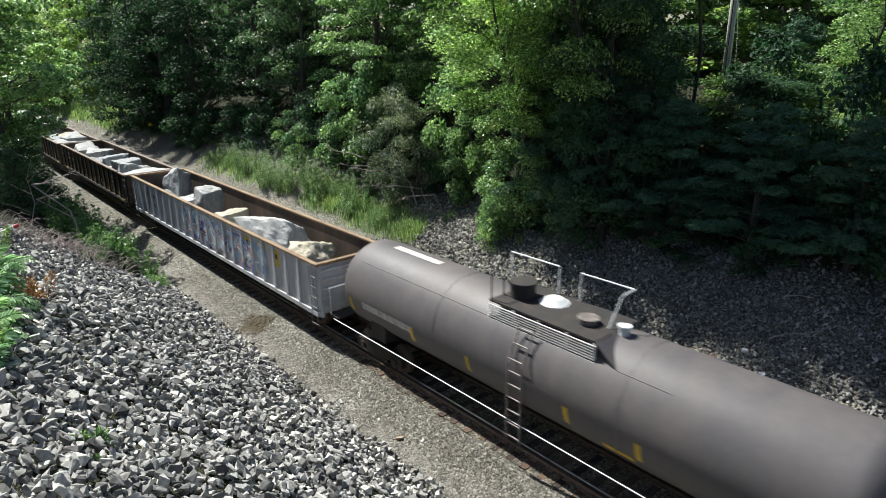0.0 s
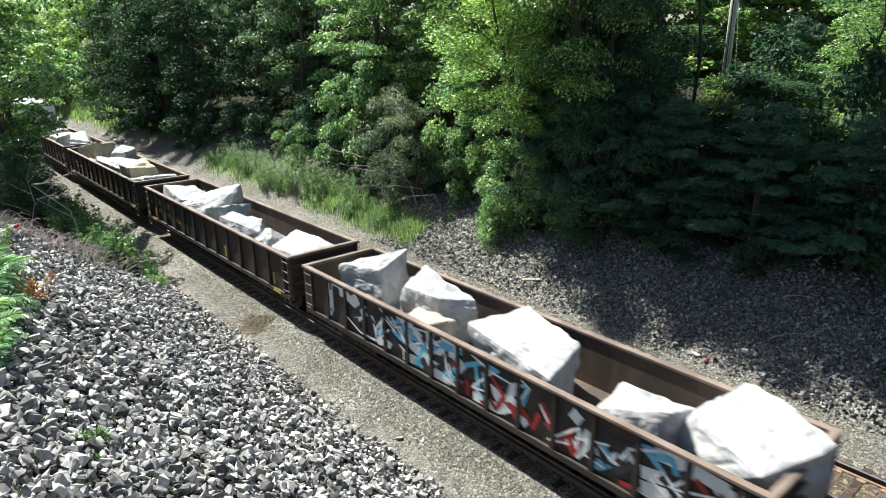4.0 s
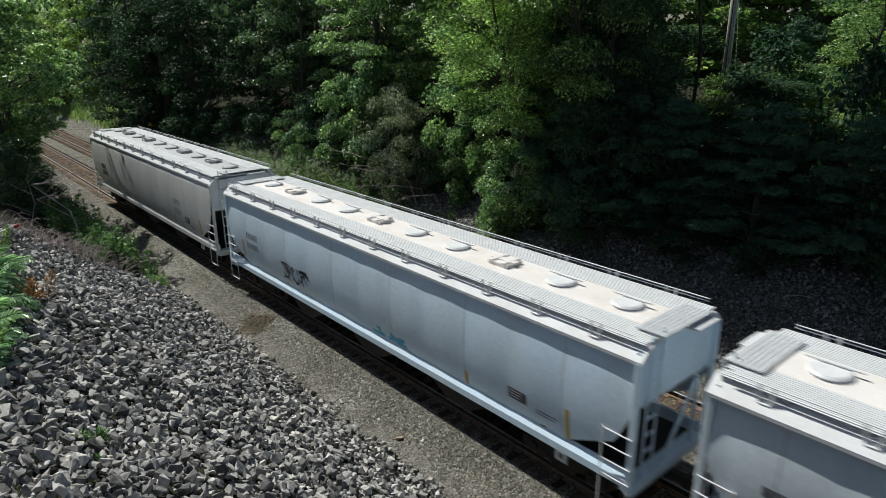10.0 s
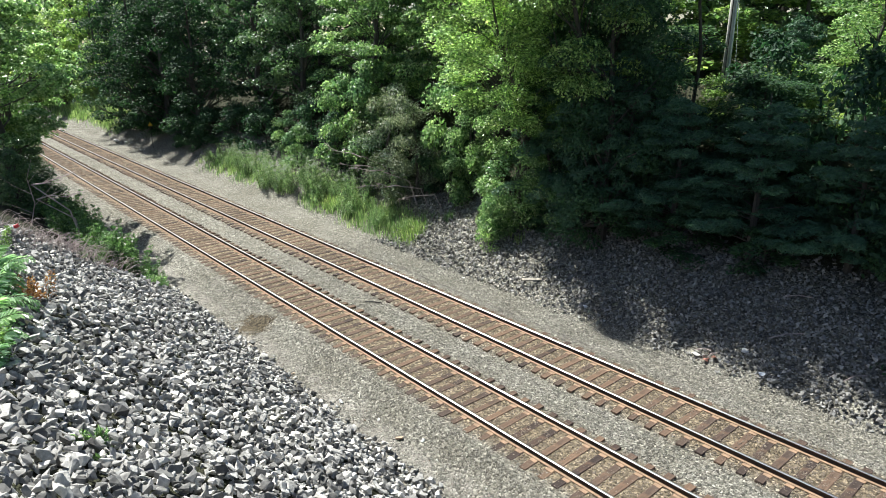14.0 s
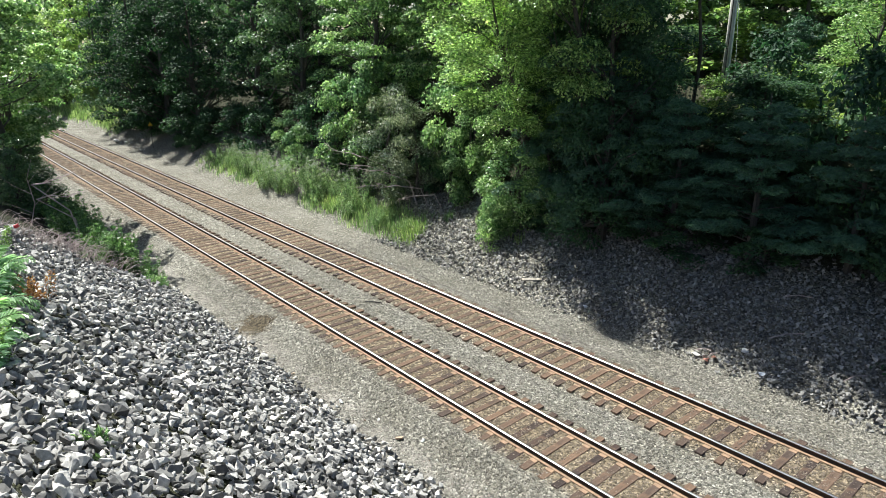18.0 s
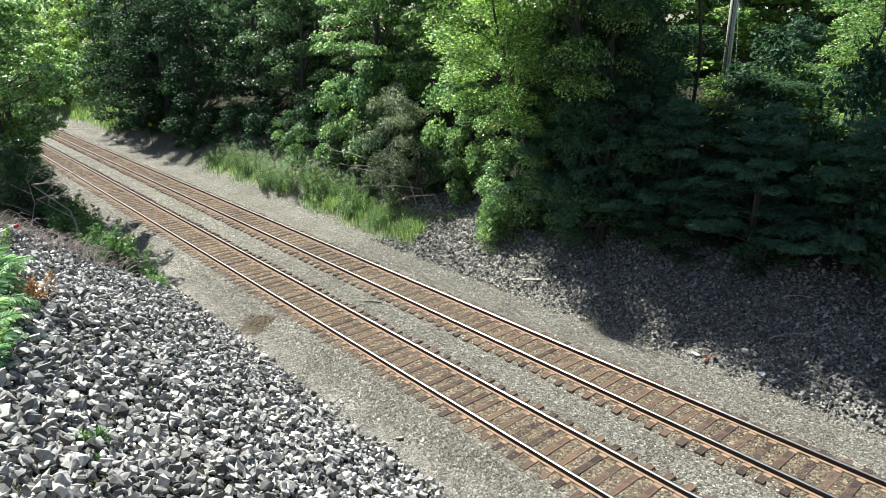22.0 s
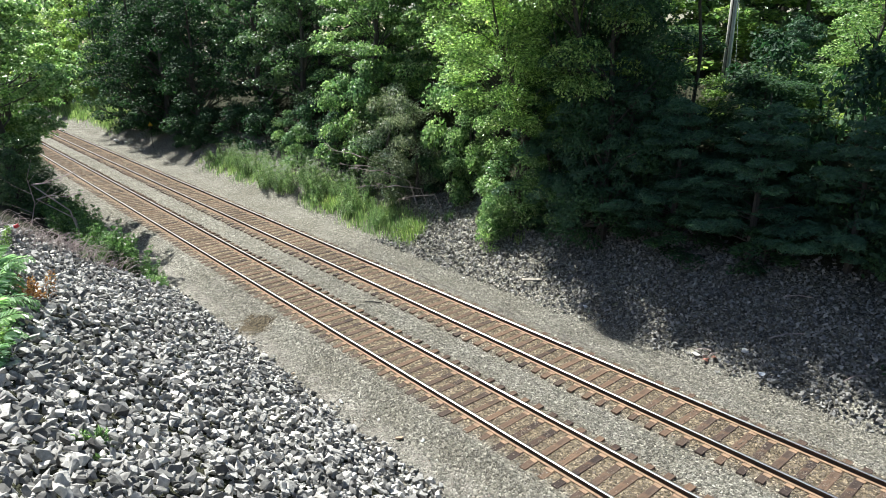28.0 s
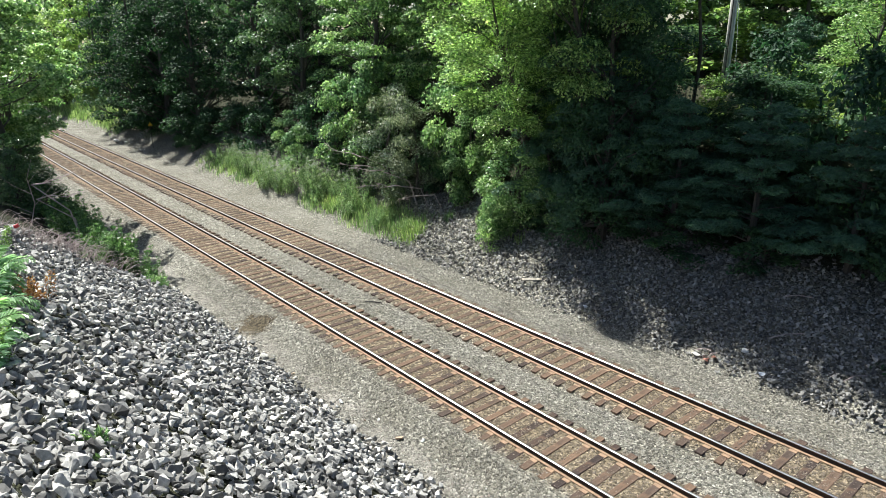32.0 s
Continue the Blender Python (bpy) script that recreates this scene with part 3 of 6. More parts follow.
def weed(name, height, stems, seed, mat, leaf=0.09, flower=None, **tags):
    """A tall leafy weed: upright stems set with leaves, plumed if asked."""
    r = np.random.default_rng(seed)
    top = empty(name, Matrix.Identity(4), **tags)
    paths, C, R_, FC, FR = [], [], [], [], []
    for _ in range(stems):
        b = Vector((r.normal(0, 0.22), r.normal(0, 0.22), -0.1))
        t = b + Vector((r.normal(0, 0.25), r.normal(0, 0.25), height * r.uniform(0.6, 1.1)))
        paths.append([(b, 0.012), ((b + t) / 2 + Vector((0.03, 0, 0)), 0.009), (t, 0.004)])
        for q in np.linspace(0.15, 1, 7):
            C.append(b.lerp(t, q)[:])
            R_.append(0.2 * (1.2 - 0.7 * q))
        FC.append((t + Vector((0, 0, 0.03)))[:])
        FR.append(0.13)
    for p_ in paths:
        v, f = tubes([p_], 4)
        from_arrays("stem", v, f, M_STEM, top)
    v, f = leaves(np.array(C), np.array(R_), 14, leaf, seed + 1, 0.8, 2.6, 0.4, 0.2)
    from_arrays("foliage", v, f, mat, top)
    if flower:
        v, f = leaves(np.array(FC), np.array(FR), 26, 0.05, seed + 2, 1.6, 1.5, 0.3)
        tagged(from_arrays("plume", v, f, flower, top), kind="stuff")
    return top


M_STEM = bark_mat("green_stem", (0.05, 0.07, 0.02), (0.12, 0.15, 0.05))
M_DEAD = bark_mat("bleached_twig", (0.22, 0.175, 0.165), (0.46, 0.385, 0.365))
L_GRASS = leaf_mat("grass_blade", (0.075, 0.125, 0.042), (0.19, 0.285, 0.095), (0.41, 0.45, 0.23), 0.5, 0.4)
L_FERN = leaf_mat("fern_leaf", (0.1, 0.19, 0.08), (0.24, 0.39, 0.17), (0.47, 0.6, 0.38), 0.3, 0.5)
L_LEAFY = leaf_mat("leafy_weed_leaf", (0.05, 0.11, 0.036), (0.125, 0.235, 0.07), (0.25, 0.37, 0.13), 0.36, 0.4)
L_PLUME = leaf_mat("silver_plume", (0.2, 0.2, 0.15), (0.36, 0.36, 0.29), (0.5, 0.5, 0.42), 0.6, 0.3)
L_RUST = leaf_mat("rust_leaf", (0.2, 0.07, 0.025), (0.38, 0.15, 0.05), (0.5, 0.26, 0.1), 0.6, 0.4)

big = dict(category="tree", group="woods on the far bank")
plant(broadleaf("maple_tree", 14.5, 3.9, 175, 145, 0.21, 11, L_BRIGHT, 0.1, 0.38, (0.45, 1.2), label="tall bright green broadleaf tree on the far bank", **big),
      (-37.0, 14.8, 140, 1.0, 1.0), (-31.5, 17.5, 70, 1.0, 1.05), (-42.0, 17.5, 220, 1.0, 1.0))
plant(broadleaf("maple_tree", 15.0, 4.2, 165, 270, 0.165, 15, L_LIME_LIT, 0.4, 0.5, (0.42, 1.0), label="tall broadleaf tree leaning over the rock bank, sunlight put into its lime green leaves", **big),
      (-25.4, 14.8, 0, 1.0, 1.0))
plant(broadleaf("oak_tree", 15.0, 4.6, 190, 115, 0.21, 23, L_BROAD, 0.1, 0.42, (0.6, 1.5), label="tall dark green broadleaf tree in the woods", **big),
      (-21.5, 19.0, 0, 1.0, 0.45), (-48.0, 15.5, 40, 0.95, 1.0), (-28.0, 21.0, 120, 1.1, 0.6), (-39.0, 22.0, 20, 1.0, 1.05))
plant(broadleaf("ash_tree", 14.0, 4.4, 160, 82, 0.27, 37, L_DEEP_SHADE, 0.06, 0.45, (0.6, 1.5), label="dense broadleaf tree, shade painted into its dark green leaves", **big),
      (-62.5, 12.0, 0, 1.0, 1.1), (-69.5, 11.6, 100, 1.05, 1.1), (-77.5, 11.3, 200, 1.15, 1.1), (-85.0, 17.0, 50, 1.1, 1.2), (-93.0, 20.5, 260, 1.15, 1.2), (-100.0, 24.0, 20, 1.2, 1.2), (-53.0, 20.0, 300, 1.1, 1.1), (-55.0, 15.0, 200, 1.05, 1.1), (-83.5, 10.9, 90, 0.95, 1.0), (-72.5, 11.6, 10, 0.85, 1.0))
plant(broadleaf("shade_tree", 14.0, 4.4, 160, 165, 0.17, 38, L_SHADE, 0.06, 0.5, (0.6, 1.4), label="dense broadleaf tree, deep shade painted into its dark green leaves", **big),
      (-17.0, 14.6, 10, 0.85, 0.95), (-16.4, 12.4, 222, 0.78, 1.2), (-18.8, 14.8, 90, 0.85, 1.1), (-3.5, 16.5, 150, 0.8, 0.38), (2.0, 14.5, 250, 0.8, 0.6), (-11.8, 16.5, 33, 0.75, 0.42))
# far trees: their sunlit look is put into the yellow-green leaf colour
plant(broadleaf("far_tree", 15.0, 4.8, 120, 48, 0.46, 53, L_YELLOW, 0.05, 0.6, (0.7, 1.5), label="far tree beyond the woods, sunlight put into its yellow-green leaves", **big),
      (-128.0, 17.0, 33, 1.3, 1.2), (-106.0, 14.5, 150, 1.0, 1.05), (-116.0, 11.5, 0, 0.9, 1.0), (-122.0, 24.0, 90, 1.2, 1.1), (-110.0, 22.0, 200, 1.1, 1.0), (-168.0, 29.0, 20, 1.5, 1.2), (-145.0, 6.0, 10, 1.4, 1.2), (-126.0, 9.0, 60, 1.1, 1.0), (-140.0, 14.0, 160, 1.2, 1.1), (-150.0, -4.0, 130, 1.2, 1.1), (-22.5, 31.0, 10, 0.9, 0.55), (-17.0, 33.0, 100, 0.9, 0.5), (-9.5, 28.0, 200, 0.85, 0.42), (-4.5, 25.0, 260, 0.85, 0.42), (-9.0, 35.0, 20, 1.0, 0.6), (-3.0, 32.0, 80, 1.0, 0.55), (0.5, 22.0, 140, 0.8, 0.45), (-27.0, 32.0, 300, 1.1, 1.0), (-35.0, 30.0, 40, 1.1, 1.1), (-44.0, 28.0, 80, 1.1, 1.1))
plant(broadleaf("wood_edge_tree", 15.0, 4.8, 120, 48, 0.46, 59, L_BROAD, 0.05, 0.6, (0.7, 1.5), label="green broadleaf tree deep in the woods", **big),
      (-52.0, 27.0, 0, 1.1, 1.1), (-61.0, 23.0, 60, 1.1, 1.1), (-69.0, 22.0, 120, 1.2, 1.1), (-78.0, 25.0, 180, 1.2, 1.2), (-88.0, 28.0, 240, 1.2, 1.2), (-98.0, 32.0, 300, 1.2, 1.2), (-28.0, 41.0, 80, 1.1, 1.0), (-20.0, 47.0, 10, 1.3, 1.1), (-23.5, 43.0, 40, 1.2, 1.1), (-17.0, 55.0, 200, 1.4, 1.1), (-33.0, 60.0, 100, 1.4, 1.1), (-12.0, 50.0, 70, 1.3, 1.1), (-27.0, 53.0, 130, 1.3, 1.1), (-4.0, 50.0, 190, 1.3, 1.1), (-42.0, 40.0, 250, 1.2, 1.1), (-52.0, 38.0, 310, 1.2, 1.1), (-15.0, 40.0, 140, 1.0, 0.8), (-7.0, 42.0, 200, 1.0, 0.8), (1.0, 40.0, 90, 1.0, 0.8), (-110.0, 35.0, 70, 1.3, 1.2), (-96.0, 40.0, 170, 1.3, 1.2), (-134.0, 2.0, 30, 1.0, 1.1), (-172.0, 22.0, 10, 1.5, 1.2), (-182.0, 36.0, 50, 1.6, 1.2), (-152.0, 32.0, 90, 1.4, 1.2), (-190.0, 10.0, 130, 1.6, 1.2), (-160.0, 8.0, 200, 1.3, 1.2), (-133.0, -12.0, 70, 1.1, 1.1), (-112.0, -10.0, 170, 1.1, 1.1), (-90.0, -10.5, 260, 1.0, 1.0), (-72.0, -9.5, 310, 0.95, 1.0))
plant(broadleaf("overhanging_tree", 16.5, 3.3, 138, 210, 0.15, 43, L_LIME_LIT, 0.4, 0.6, (0.5, 1.15), 4.6, girth=0.013, label="tall tree leaning out over the bank, sunlight put into its lime green leaves", **big),
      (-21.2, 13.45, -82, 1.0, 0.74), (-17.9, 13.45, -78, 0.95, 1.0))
# added trees: crowns out of view, placed to cast shade on the far bank
plant(broadleaf("overhanging_ash", 16.5, 3.4, 125, 110, 0.26, 41, L_SHADE, 0.7, 0.5, (0.7, 1.4), 8.0, girth=0.006, label="tall dark leaning tree added to shade the bank, its crown out of view", **big),
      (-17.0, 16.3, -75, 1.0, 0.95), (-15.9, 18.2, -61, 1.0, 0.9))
plant(broadleaf("overhanging_locust", 16.5, 1.7, 80, 120, 0.25, 47, L_SHADE, 0.8, 0.6, (0.5, 0.95), 8.2, girth=0.009, bend=2.2, label="tall dark arching tree added to shade the bank, its crown out of view", **big),
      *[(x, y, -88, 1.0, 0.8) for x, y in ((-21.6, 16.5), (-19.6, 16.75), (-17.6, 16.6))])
plant(conifer("hemlock_tree", 8.5, 3.2, 61, L_PINE, label="dark hemlock with drooping boughs on the far bank", **big),
      (-18.5, 12.9, 0, 1.0, 1.05), (-15.9, 13.3, 90, 1.05, 1.0), (-17.2, 13.3, 200, 0.9, 1.3), (-20.0, 13.6, 300, 1.0, 1.15))
plant(conifer("pine_tree", 8.0, 3.4, 71, L_PINE, 11, 105, 0.22, 0.4, label="dark blue-green pine with upswept boughs on the far bank", **big),
      (-13.2, 12.7, 0, 1.0, 0.8), (-10.0, 12.8, 100, 1.0, 0.8), (-6.8, 13.2, 40, 0.9, 0.8), (-13.4, 22.8, 200, 0.65, 0.85))
plant(conifer("young_pine", 1.7, 0.8, 77, L_BRIGHT, 7, 45, 0.2, 0.35, 0.05, label="bright green young pine at the top of the rock bank", category="tree"),
      (-21.6, 11.0, 0, 1.2, 1.2), (-22.4, 11.6, 100, 1.1, 1.3))
# trees on the near bank
plant(broadleaf("near_bank_tree", 11.0, 3.9, 120, 165, 0.19, 83, L_PALE, 0.27, 0.34, (0.4, 0.95), label="leafy green tree on the near bank beside the track", category="tree", group="trees on the near bank"),
      (-42.0, -6.3, 0, 1.1, 1.0), (-47.0, -5.2, 120, 1.15, 1.0), (-59.0, -6.8, 240, 1.0, 1.0))
sh = dict(category="bush", group="bushes on the near bank")
plant(broadleaf("near_bank_bush", 3.4, 1.5, 70, 110, 0.12, 87, L_BROAD, 0.02, 0.7, (0.35, 0.65), label="green bush under the near bank trees", **sh),
      (-46.0, -4.9, 0, 1.0, 1.0), (-51.0, -4.6, 80, 1.0, 1.1), (-56.5, -4.4, 160, 1.0, 1.2), (-40.5, -5.0, 200, 0.85, 0.9), (-38.5, -6.5, 30, 0.9, 1.0))
# bushes along the far bank
sh = dict(category="bush", group="bushes on the far bank")
plant(broadleaf("grey_bush", 5.6, 2.0, 95, 110, 0.1, 91, L_GREY, 0.1, 0.7, (0.35, 0.75), label="grey-green bush with thin bare stems", **sh), (-31.4, 11.7, 0, 1.1, 1.1), (-29.4, 12.2, 100, 1.0, 1.0))
plant(broadleaf("pale_bush", 7.6, 2.1, 120, 120, 0.11, 93, L_PALE, 0.06, 0.7, (0.35, 0.8), label="tall bush with small pale green leaves above the rock bank", **sh), (-21.2, 12.1, 0, 1.1, 0.95), (-25.6, 13.4, 140, 0.85, 0.9), (-9.2, 20.2, 60, 1.1, 0.85), (-6.2, 21.0, 160, 1.1, 0.85), (-19.4, 12.3, 200, 0.8, 0.95))
plant(broadleaf("yellow_bush", 3.0, 1.9, 50, 80, 0.16, 95, L_YELLOW, 0.2, 0.6, (0.35, 0.7), label="sunlit yellow-green bush below the utility pole", **sh), (-9.6, 19.3, 0, 1.0, 1.0), (-12.6, 20.6, 100, 1.0, 1.0), (-15.4, 20.0, 190, 0.8, 1.0))
plant(broadleaf("bright_bush", 3.4, 1.2, 55, 110, 0.13, 97, L_BRIGHT, 0.1, 0.7, (0.3, 0.6), label="bright yellow-green young bush", **sh), (-41.3, 11.0, 0, 1.0, 1.0), (-34.6, 12.6, 30, 1.5, 1.4), (-27.4, 13.2, 80, 1.4, 1.5), (-37.2, 12.4, 130, 1.4, 1.3), (-25.4, 13.0, 250, 1.2, 1.4), (-35.6, 12.4, 200, 0.9, 1.2), (-45.5, 12.4, 90, 1.0, 1.0))
plant(broadleaf("dark_bush", 3.6, 1.9, 64, 56, 0.19, 101, L_SHADE, 0.02, 0.7, (0.4, 0.8), label="dense bush, shade painted into its dark green leaves", **sh),
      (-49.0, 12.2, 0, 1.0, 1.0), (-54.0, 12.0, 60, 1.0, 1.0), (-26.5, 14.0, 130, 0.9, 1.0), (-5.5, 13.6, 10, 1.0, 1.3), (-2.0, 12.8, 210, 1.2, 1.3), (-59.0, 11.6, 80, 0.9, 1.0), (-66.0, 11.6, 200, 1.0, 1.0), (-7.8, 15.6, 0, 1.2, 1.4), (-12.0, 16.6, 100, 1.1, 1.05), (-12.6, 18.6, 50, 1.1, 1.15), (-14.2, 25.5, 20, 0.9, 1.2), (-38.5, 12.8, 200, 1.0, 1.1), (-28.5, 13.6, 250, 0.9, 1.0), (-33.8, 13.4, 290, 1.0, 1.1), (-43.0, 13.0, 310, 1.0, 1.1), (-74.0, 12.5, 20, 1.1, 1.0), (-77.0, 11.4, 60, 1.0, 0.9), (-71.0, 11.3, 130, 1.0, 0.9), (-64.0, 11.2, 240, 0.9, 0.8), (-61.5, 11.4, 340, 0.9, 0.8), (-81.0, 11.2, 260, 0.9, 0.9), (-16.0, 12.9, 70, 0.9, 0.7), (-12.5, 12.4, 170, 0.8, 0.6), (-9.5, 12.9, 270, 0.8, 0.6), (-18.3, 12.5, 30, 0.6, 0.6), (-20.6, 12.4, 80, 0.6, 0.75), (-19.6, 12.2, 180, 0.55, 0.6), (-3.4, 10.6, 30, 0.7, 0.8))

# weeds and grass along the far edge
wd = dict(category="weed", group="weeds along the far edge")
spots = [(-28.7, 10.6), (-34.9, 11.0), (-38.6, 9.8), (-30.0, 9.5), (-33.0, 9.6), (-36.8, 9.5), (-46.6, 10.6), (-48.5, 10.6), (-52.5, 10.8), (-43.3, 10.8), (-27.9, 9.8), (-29.5, 10.1), (-31.2, 9.9), (-32.5, 10.4), (-34.2, 10.0), (-35.9, 10.2), (-37.6, 9.9), (-30.3, 10.9), (-33.4, 11.2), (-36.6, 11.0), (-39.3, 10.1), (-47.5, 9.6), (-49.5, 9.9), (-51.5, 9.7), (-53.5, 9.9), (-55.8, 9.7)]
plant(weed("tall_weed", 1.3, 14, 111, L_WEED, label="tall green weed at the edge of the gravel", **wd), *[(x, y + 0.3, 57 * k, (0.65 if x > -33 else 0.85) + 0.1 * (k % 5), 1.0) for k, (x, y) in enumerate(spots)])
plant(weed("plumed_weed", 1.6, 16, 121, L_WEED, 0.1, L_PLUME, label="grey-green weed with pale plumes", **wd),
      *[(x, y, 71 * k, s_, 1.0) for k, (x, y, s_) in enumerate([(-40.3, 9.7, 1.2), (-41.6, 9.5, 1.2), (-42.6, 10.1, 1.2), (-44.2, 9.7, 1.1), (-45.5, 10.2, 1.2), (-38.4, 10.8, 1.1), (-30.9, 11.6, 1.3), (-37.2, 10.4, 1.2), (-39.4, 10.6, 1.3), (-47.8, 10.0, 1.2), (-50.3, 10.3, 1.2), (-34.6, 10.7, 1.1), (-43.4, 9.4, 1.2)])])
r_ = np.random.default_rng(131)
pts = np.concatenate([patch(r_, 5200, -38.5, -26.8, 9.3, 11.0, 0.3), patch(r_, 2200, -56.5, -41, 9.2, 11.0, 0.3), patch(r_, 5000, -118, -84, 9.6, 16, 0.3), patch(r_, 500, -26, -20, 10.6, 12.2, 0.12)])
v, f = blades(pts, 0.5, 0.03, 132)
tagged(from_arrays("long_grass", v, f, L_GRASS), "long pale green grass along the edge of the woods", "grass", kind="stuff")

v, f = blades(patch(r_, 14000, -122, -82, 9.8, 17, 0.4), 0.9, 0.07, 134)
tagged(from_arrays("meadow_grass", v, f, L_GRASS), "sunlit bright green grass beside the far track", "grass", kind="stuff")

# plants on the near bank
nw = dict(category="weed", group="plants on the near bank")
plant(weed("leafy_weed", 1.45, 20, 141, L_LEAFY, 0.12, label="dense green leafy weed at the foot of the rocks", **nw),
      *[(x, y, 63 * k, s_, 1.0) for k, (x, y, s_) in enumerate([(-29.6, -3.9, 1.05), (-29.9, -4.7, 1.0), (-30.9, -5.1, 1.0), (-33.0, -5.2, 1.1), (-30.4, -4.3, 1.2), (-31.3, -4.0, 1.3), (-32.3, -4.5, 1.3), (-33.4, -4.2, 1.2), (-34.6, -4.6, 1.2), (-35.9, -4.3, 1.2), (-37.3, -4.6, 1.3), (-31.9, -5.0, 1.0), (-34.0, -5.4, 1.1), (-36.4, -5.4, 1.2), (-29.2, -3.4, 0.8), (-39.0, -4.2, 1.2), (-41.5, -3.9, 1.2), (-43.5, -3.8, 1.3)])])


# ---- the train ----
SPEED = 18.389
TRAIN = []          # (thing, pose at 0 s)
CARS = {}           # middle of each car along the line at 0 s


def carried(ob, x, y, z, turn=(0, 0, 0)):
    """Puts a thing on the moving train."""
    ob.matrix_basis = pose(x, y, z, *turn)
    TRAIN.append((ob, x, y, z, turn))
    return ob


def car(name, key, front, rear, **tags):
    """An empty car on the first track, from front to rear along the line at 0 s."""
    x = (front + rear) / 2
    CARS[key] = x
    return carried(empty(name, Matrix.Identity(4), **tags), x, MID_1, 0), (front - rear) / 2


M_STEEL = paint_mat("dark_steel", (0.022, 0.021, 0.02), (0.06, 0.043, 0.034), 0.7, 0.7, 2)
M_TRUCK = paint_mat("grimy_truck", (0.018, 0.016, 0.014), (0.05, 0.036, 0.026), 0.8, 0.8, 3)
M_WHEEL = paint_mat("worn_wheel_steel", (0.06, 0.045, 0.036), (0.12, 0.086, 0.064), 0.7, 0.6, 3)
M_GALV = paint_mat("galvanised_steel", (0.64, 0.66, 0.67), (0.5, 0.5, 0.485), 0.5, 0.45, 2)
M_IRON = paint_mat("scuffed_iron", (0.12, 0.1, 0.09), (0.3, 0.27, 0.25), 0.8, 0.5, 5)
M_YELLOW = paint_mat("yellow_reflective_stripe", (0.62, 0.4, 0.03), (0.35, 0.24, 0.06), 0.5, 0.5, 3)
M_MARK_W = paint_mat("faded_white_lettering", (0.55, 0.54, 0.5), (0.2, 0.16, 0.13), 0.7, 0.6, 6)
M_MARK_Y = paint_mat("faded_yellow_lettering", (0.38, 0.29, 0.08), (0.12, 0.08, 0.04), 0.8, 0.6, 5)
M_MARK_D = paint_mat("dark_lettering", (0.08, 0.085, 0.1), (0.22, 0.22, 0.23), 0.6, 0.6, 6)

# shared meshes for the running gear
bm = disc(bmesh.new(), (0, 0, 0), (0, 1, 0), 0.457, 0.11, 28)
disc(bm, (0, 0.075, 0), (0, 1, 0), 0.485, 0.04, 28)
disc(bm, (0, -0.07, 0), (0, 1, 0), 0.16, 0.06, 16)
o = part("wheel", bm, M_WHEEL)
ME_WHEEL = o.data
bpy.data.objects.remove(o)
bm = slab(bmesh.new(), [(-1.25, 0.36), (-1.25, 0.62), (-0.62, 0.72), (-0.3, 0.78), (0.3, 0.78), (0.62, 0.72), (1.25, 0.62), (1.25, 0.36), (0.98, 0.36), (0.88, 0.5), (0.55, 0.42), (0.3, 0.24), (-0.3, 0.24), (-0.55, 0.42), (-0.88, 0.5), (-0.98, 0.36)], -0.09, 0.09)
for x in (-0.88, 0.88):
    disc(bm, (x, -0.1, 0.46), (0, 1, 0), 0.13, 0.12, 14)
for x in (-0.16, 0, 0.16):
    disc(bm, (x, -0.02, 0.44), (0, 0, 1), 0.065, 0.36, 10)
o = part("side_frame", fix(bm), M_TRUCK)
ME_FRAME = o.data
bpy.data.objects.remove(o)
o = part("axle", disc(bmesh.new(), (0, 0, 0), (0, 1, 0), 0.085, 2.0, 12), M_TRUCK)
ME_AXLE = o.data
bpy.data.objects.remove(o)
bm = boxes((0.0, 0.55, -0.1, 0.1, 0.76, 0.94), bevel=0.02)
box(bm, 0.5, 0.72, -0.16, 0.12, 0.72, 1.0, 0.04)
box(bm, 0.66, 0.82, -0.16, -0.06, 0.74, 0.98, 0.02)
ME_COUPLER = part("coupler", bm, M_TRUCK)
o, ME_COUPLER = ME_COUPLER, ME_COUPLER.data
bpy.data.objects.remove(o)


def running_gear(ob, L, inset=2.1):
    for s in (-1, 1):
        tk = part("truck", boxes((-0.2, 0.2, -1.1, 1.1, 0.5, 0.8), (-0.4, 0.4, -0.35, 0.35, 0.78, 0.96), bevel=0.02), M_TRUCK, ob, "black cast steel truck")
        tk.matrix_basis = pose(s * (L - inset), 0, 0)
        for y in (-1.0, 1.0):
            share("side_frame", ME_FRAME, tk, pose(0, y, 0, 0, 0, 0 if y < 0 else 180))
        for x in (-0.88, 0.88):
            share("axle", ME_AXLE, tk, pose(x, 0, 0.457))
            for y in (-1, 1):
                share("wheel", ME_WHEEL, tk, pose(x, y * 0.755, 0.457, 0, 0, 0 if y < 0 else 180))
        share("coupler", ME_COUPLER, ob, pose(s * (L - 0.15), 0, 0, 0, 0, 0 if s > 0 else 180))


def bars(rows):
    """Rows of plain bars standing for lettering: x0, x1, z0, z1, on the near face at y."""
    bm = bmesh.new()
    for x0, x1, z0, z1, y in rows:
        n = max(2, int((x1 - x0) / ((z1 - z0) * 0.85)))
        w = (x1 - x0) / n
        for k in range(n):
            box(bm, x0 + k * w, x0 + (k + 0.72) * w, y - 0.004, y, z0, z1)
    return bm


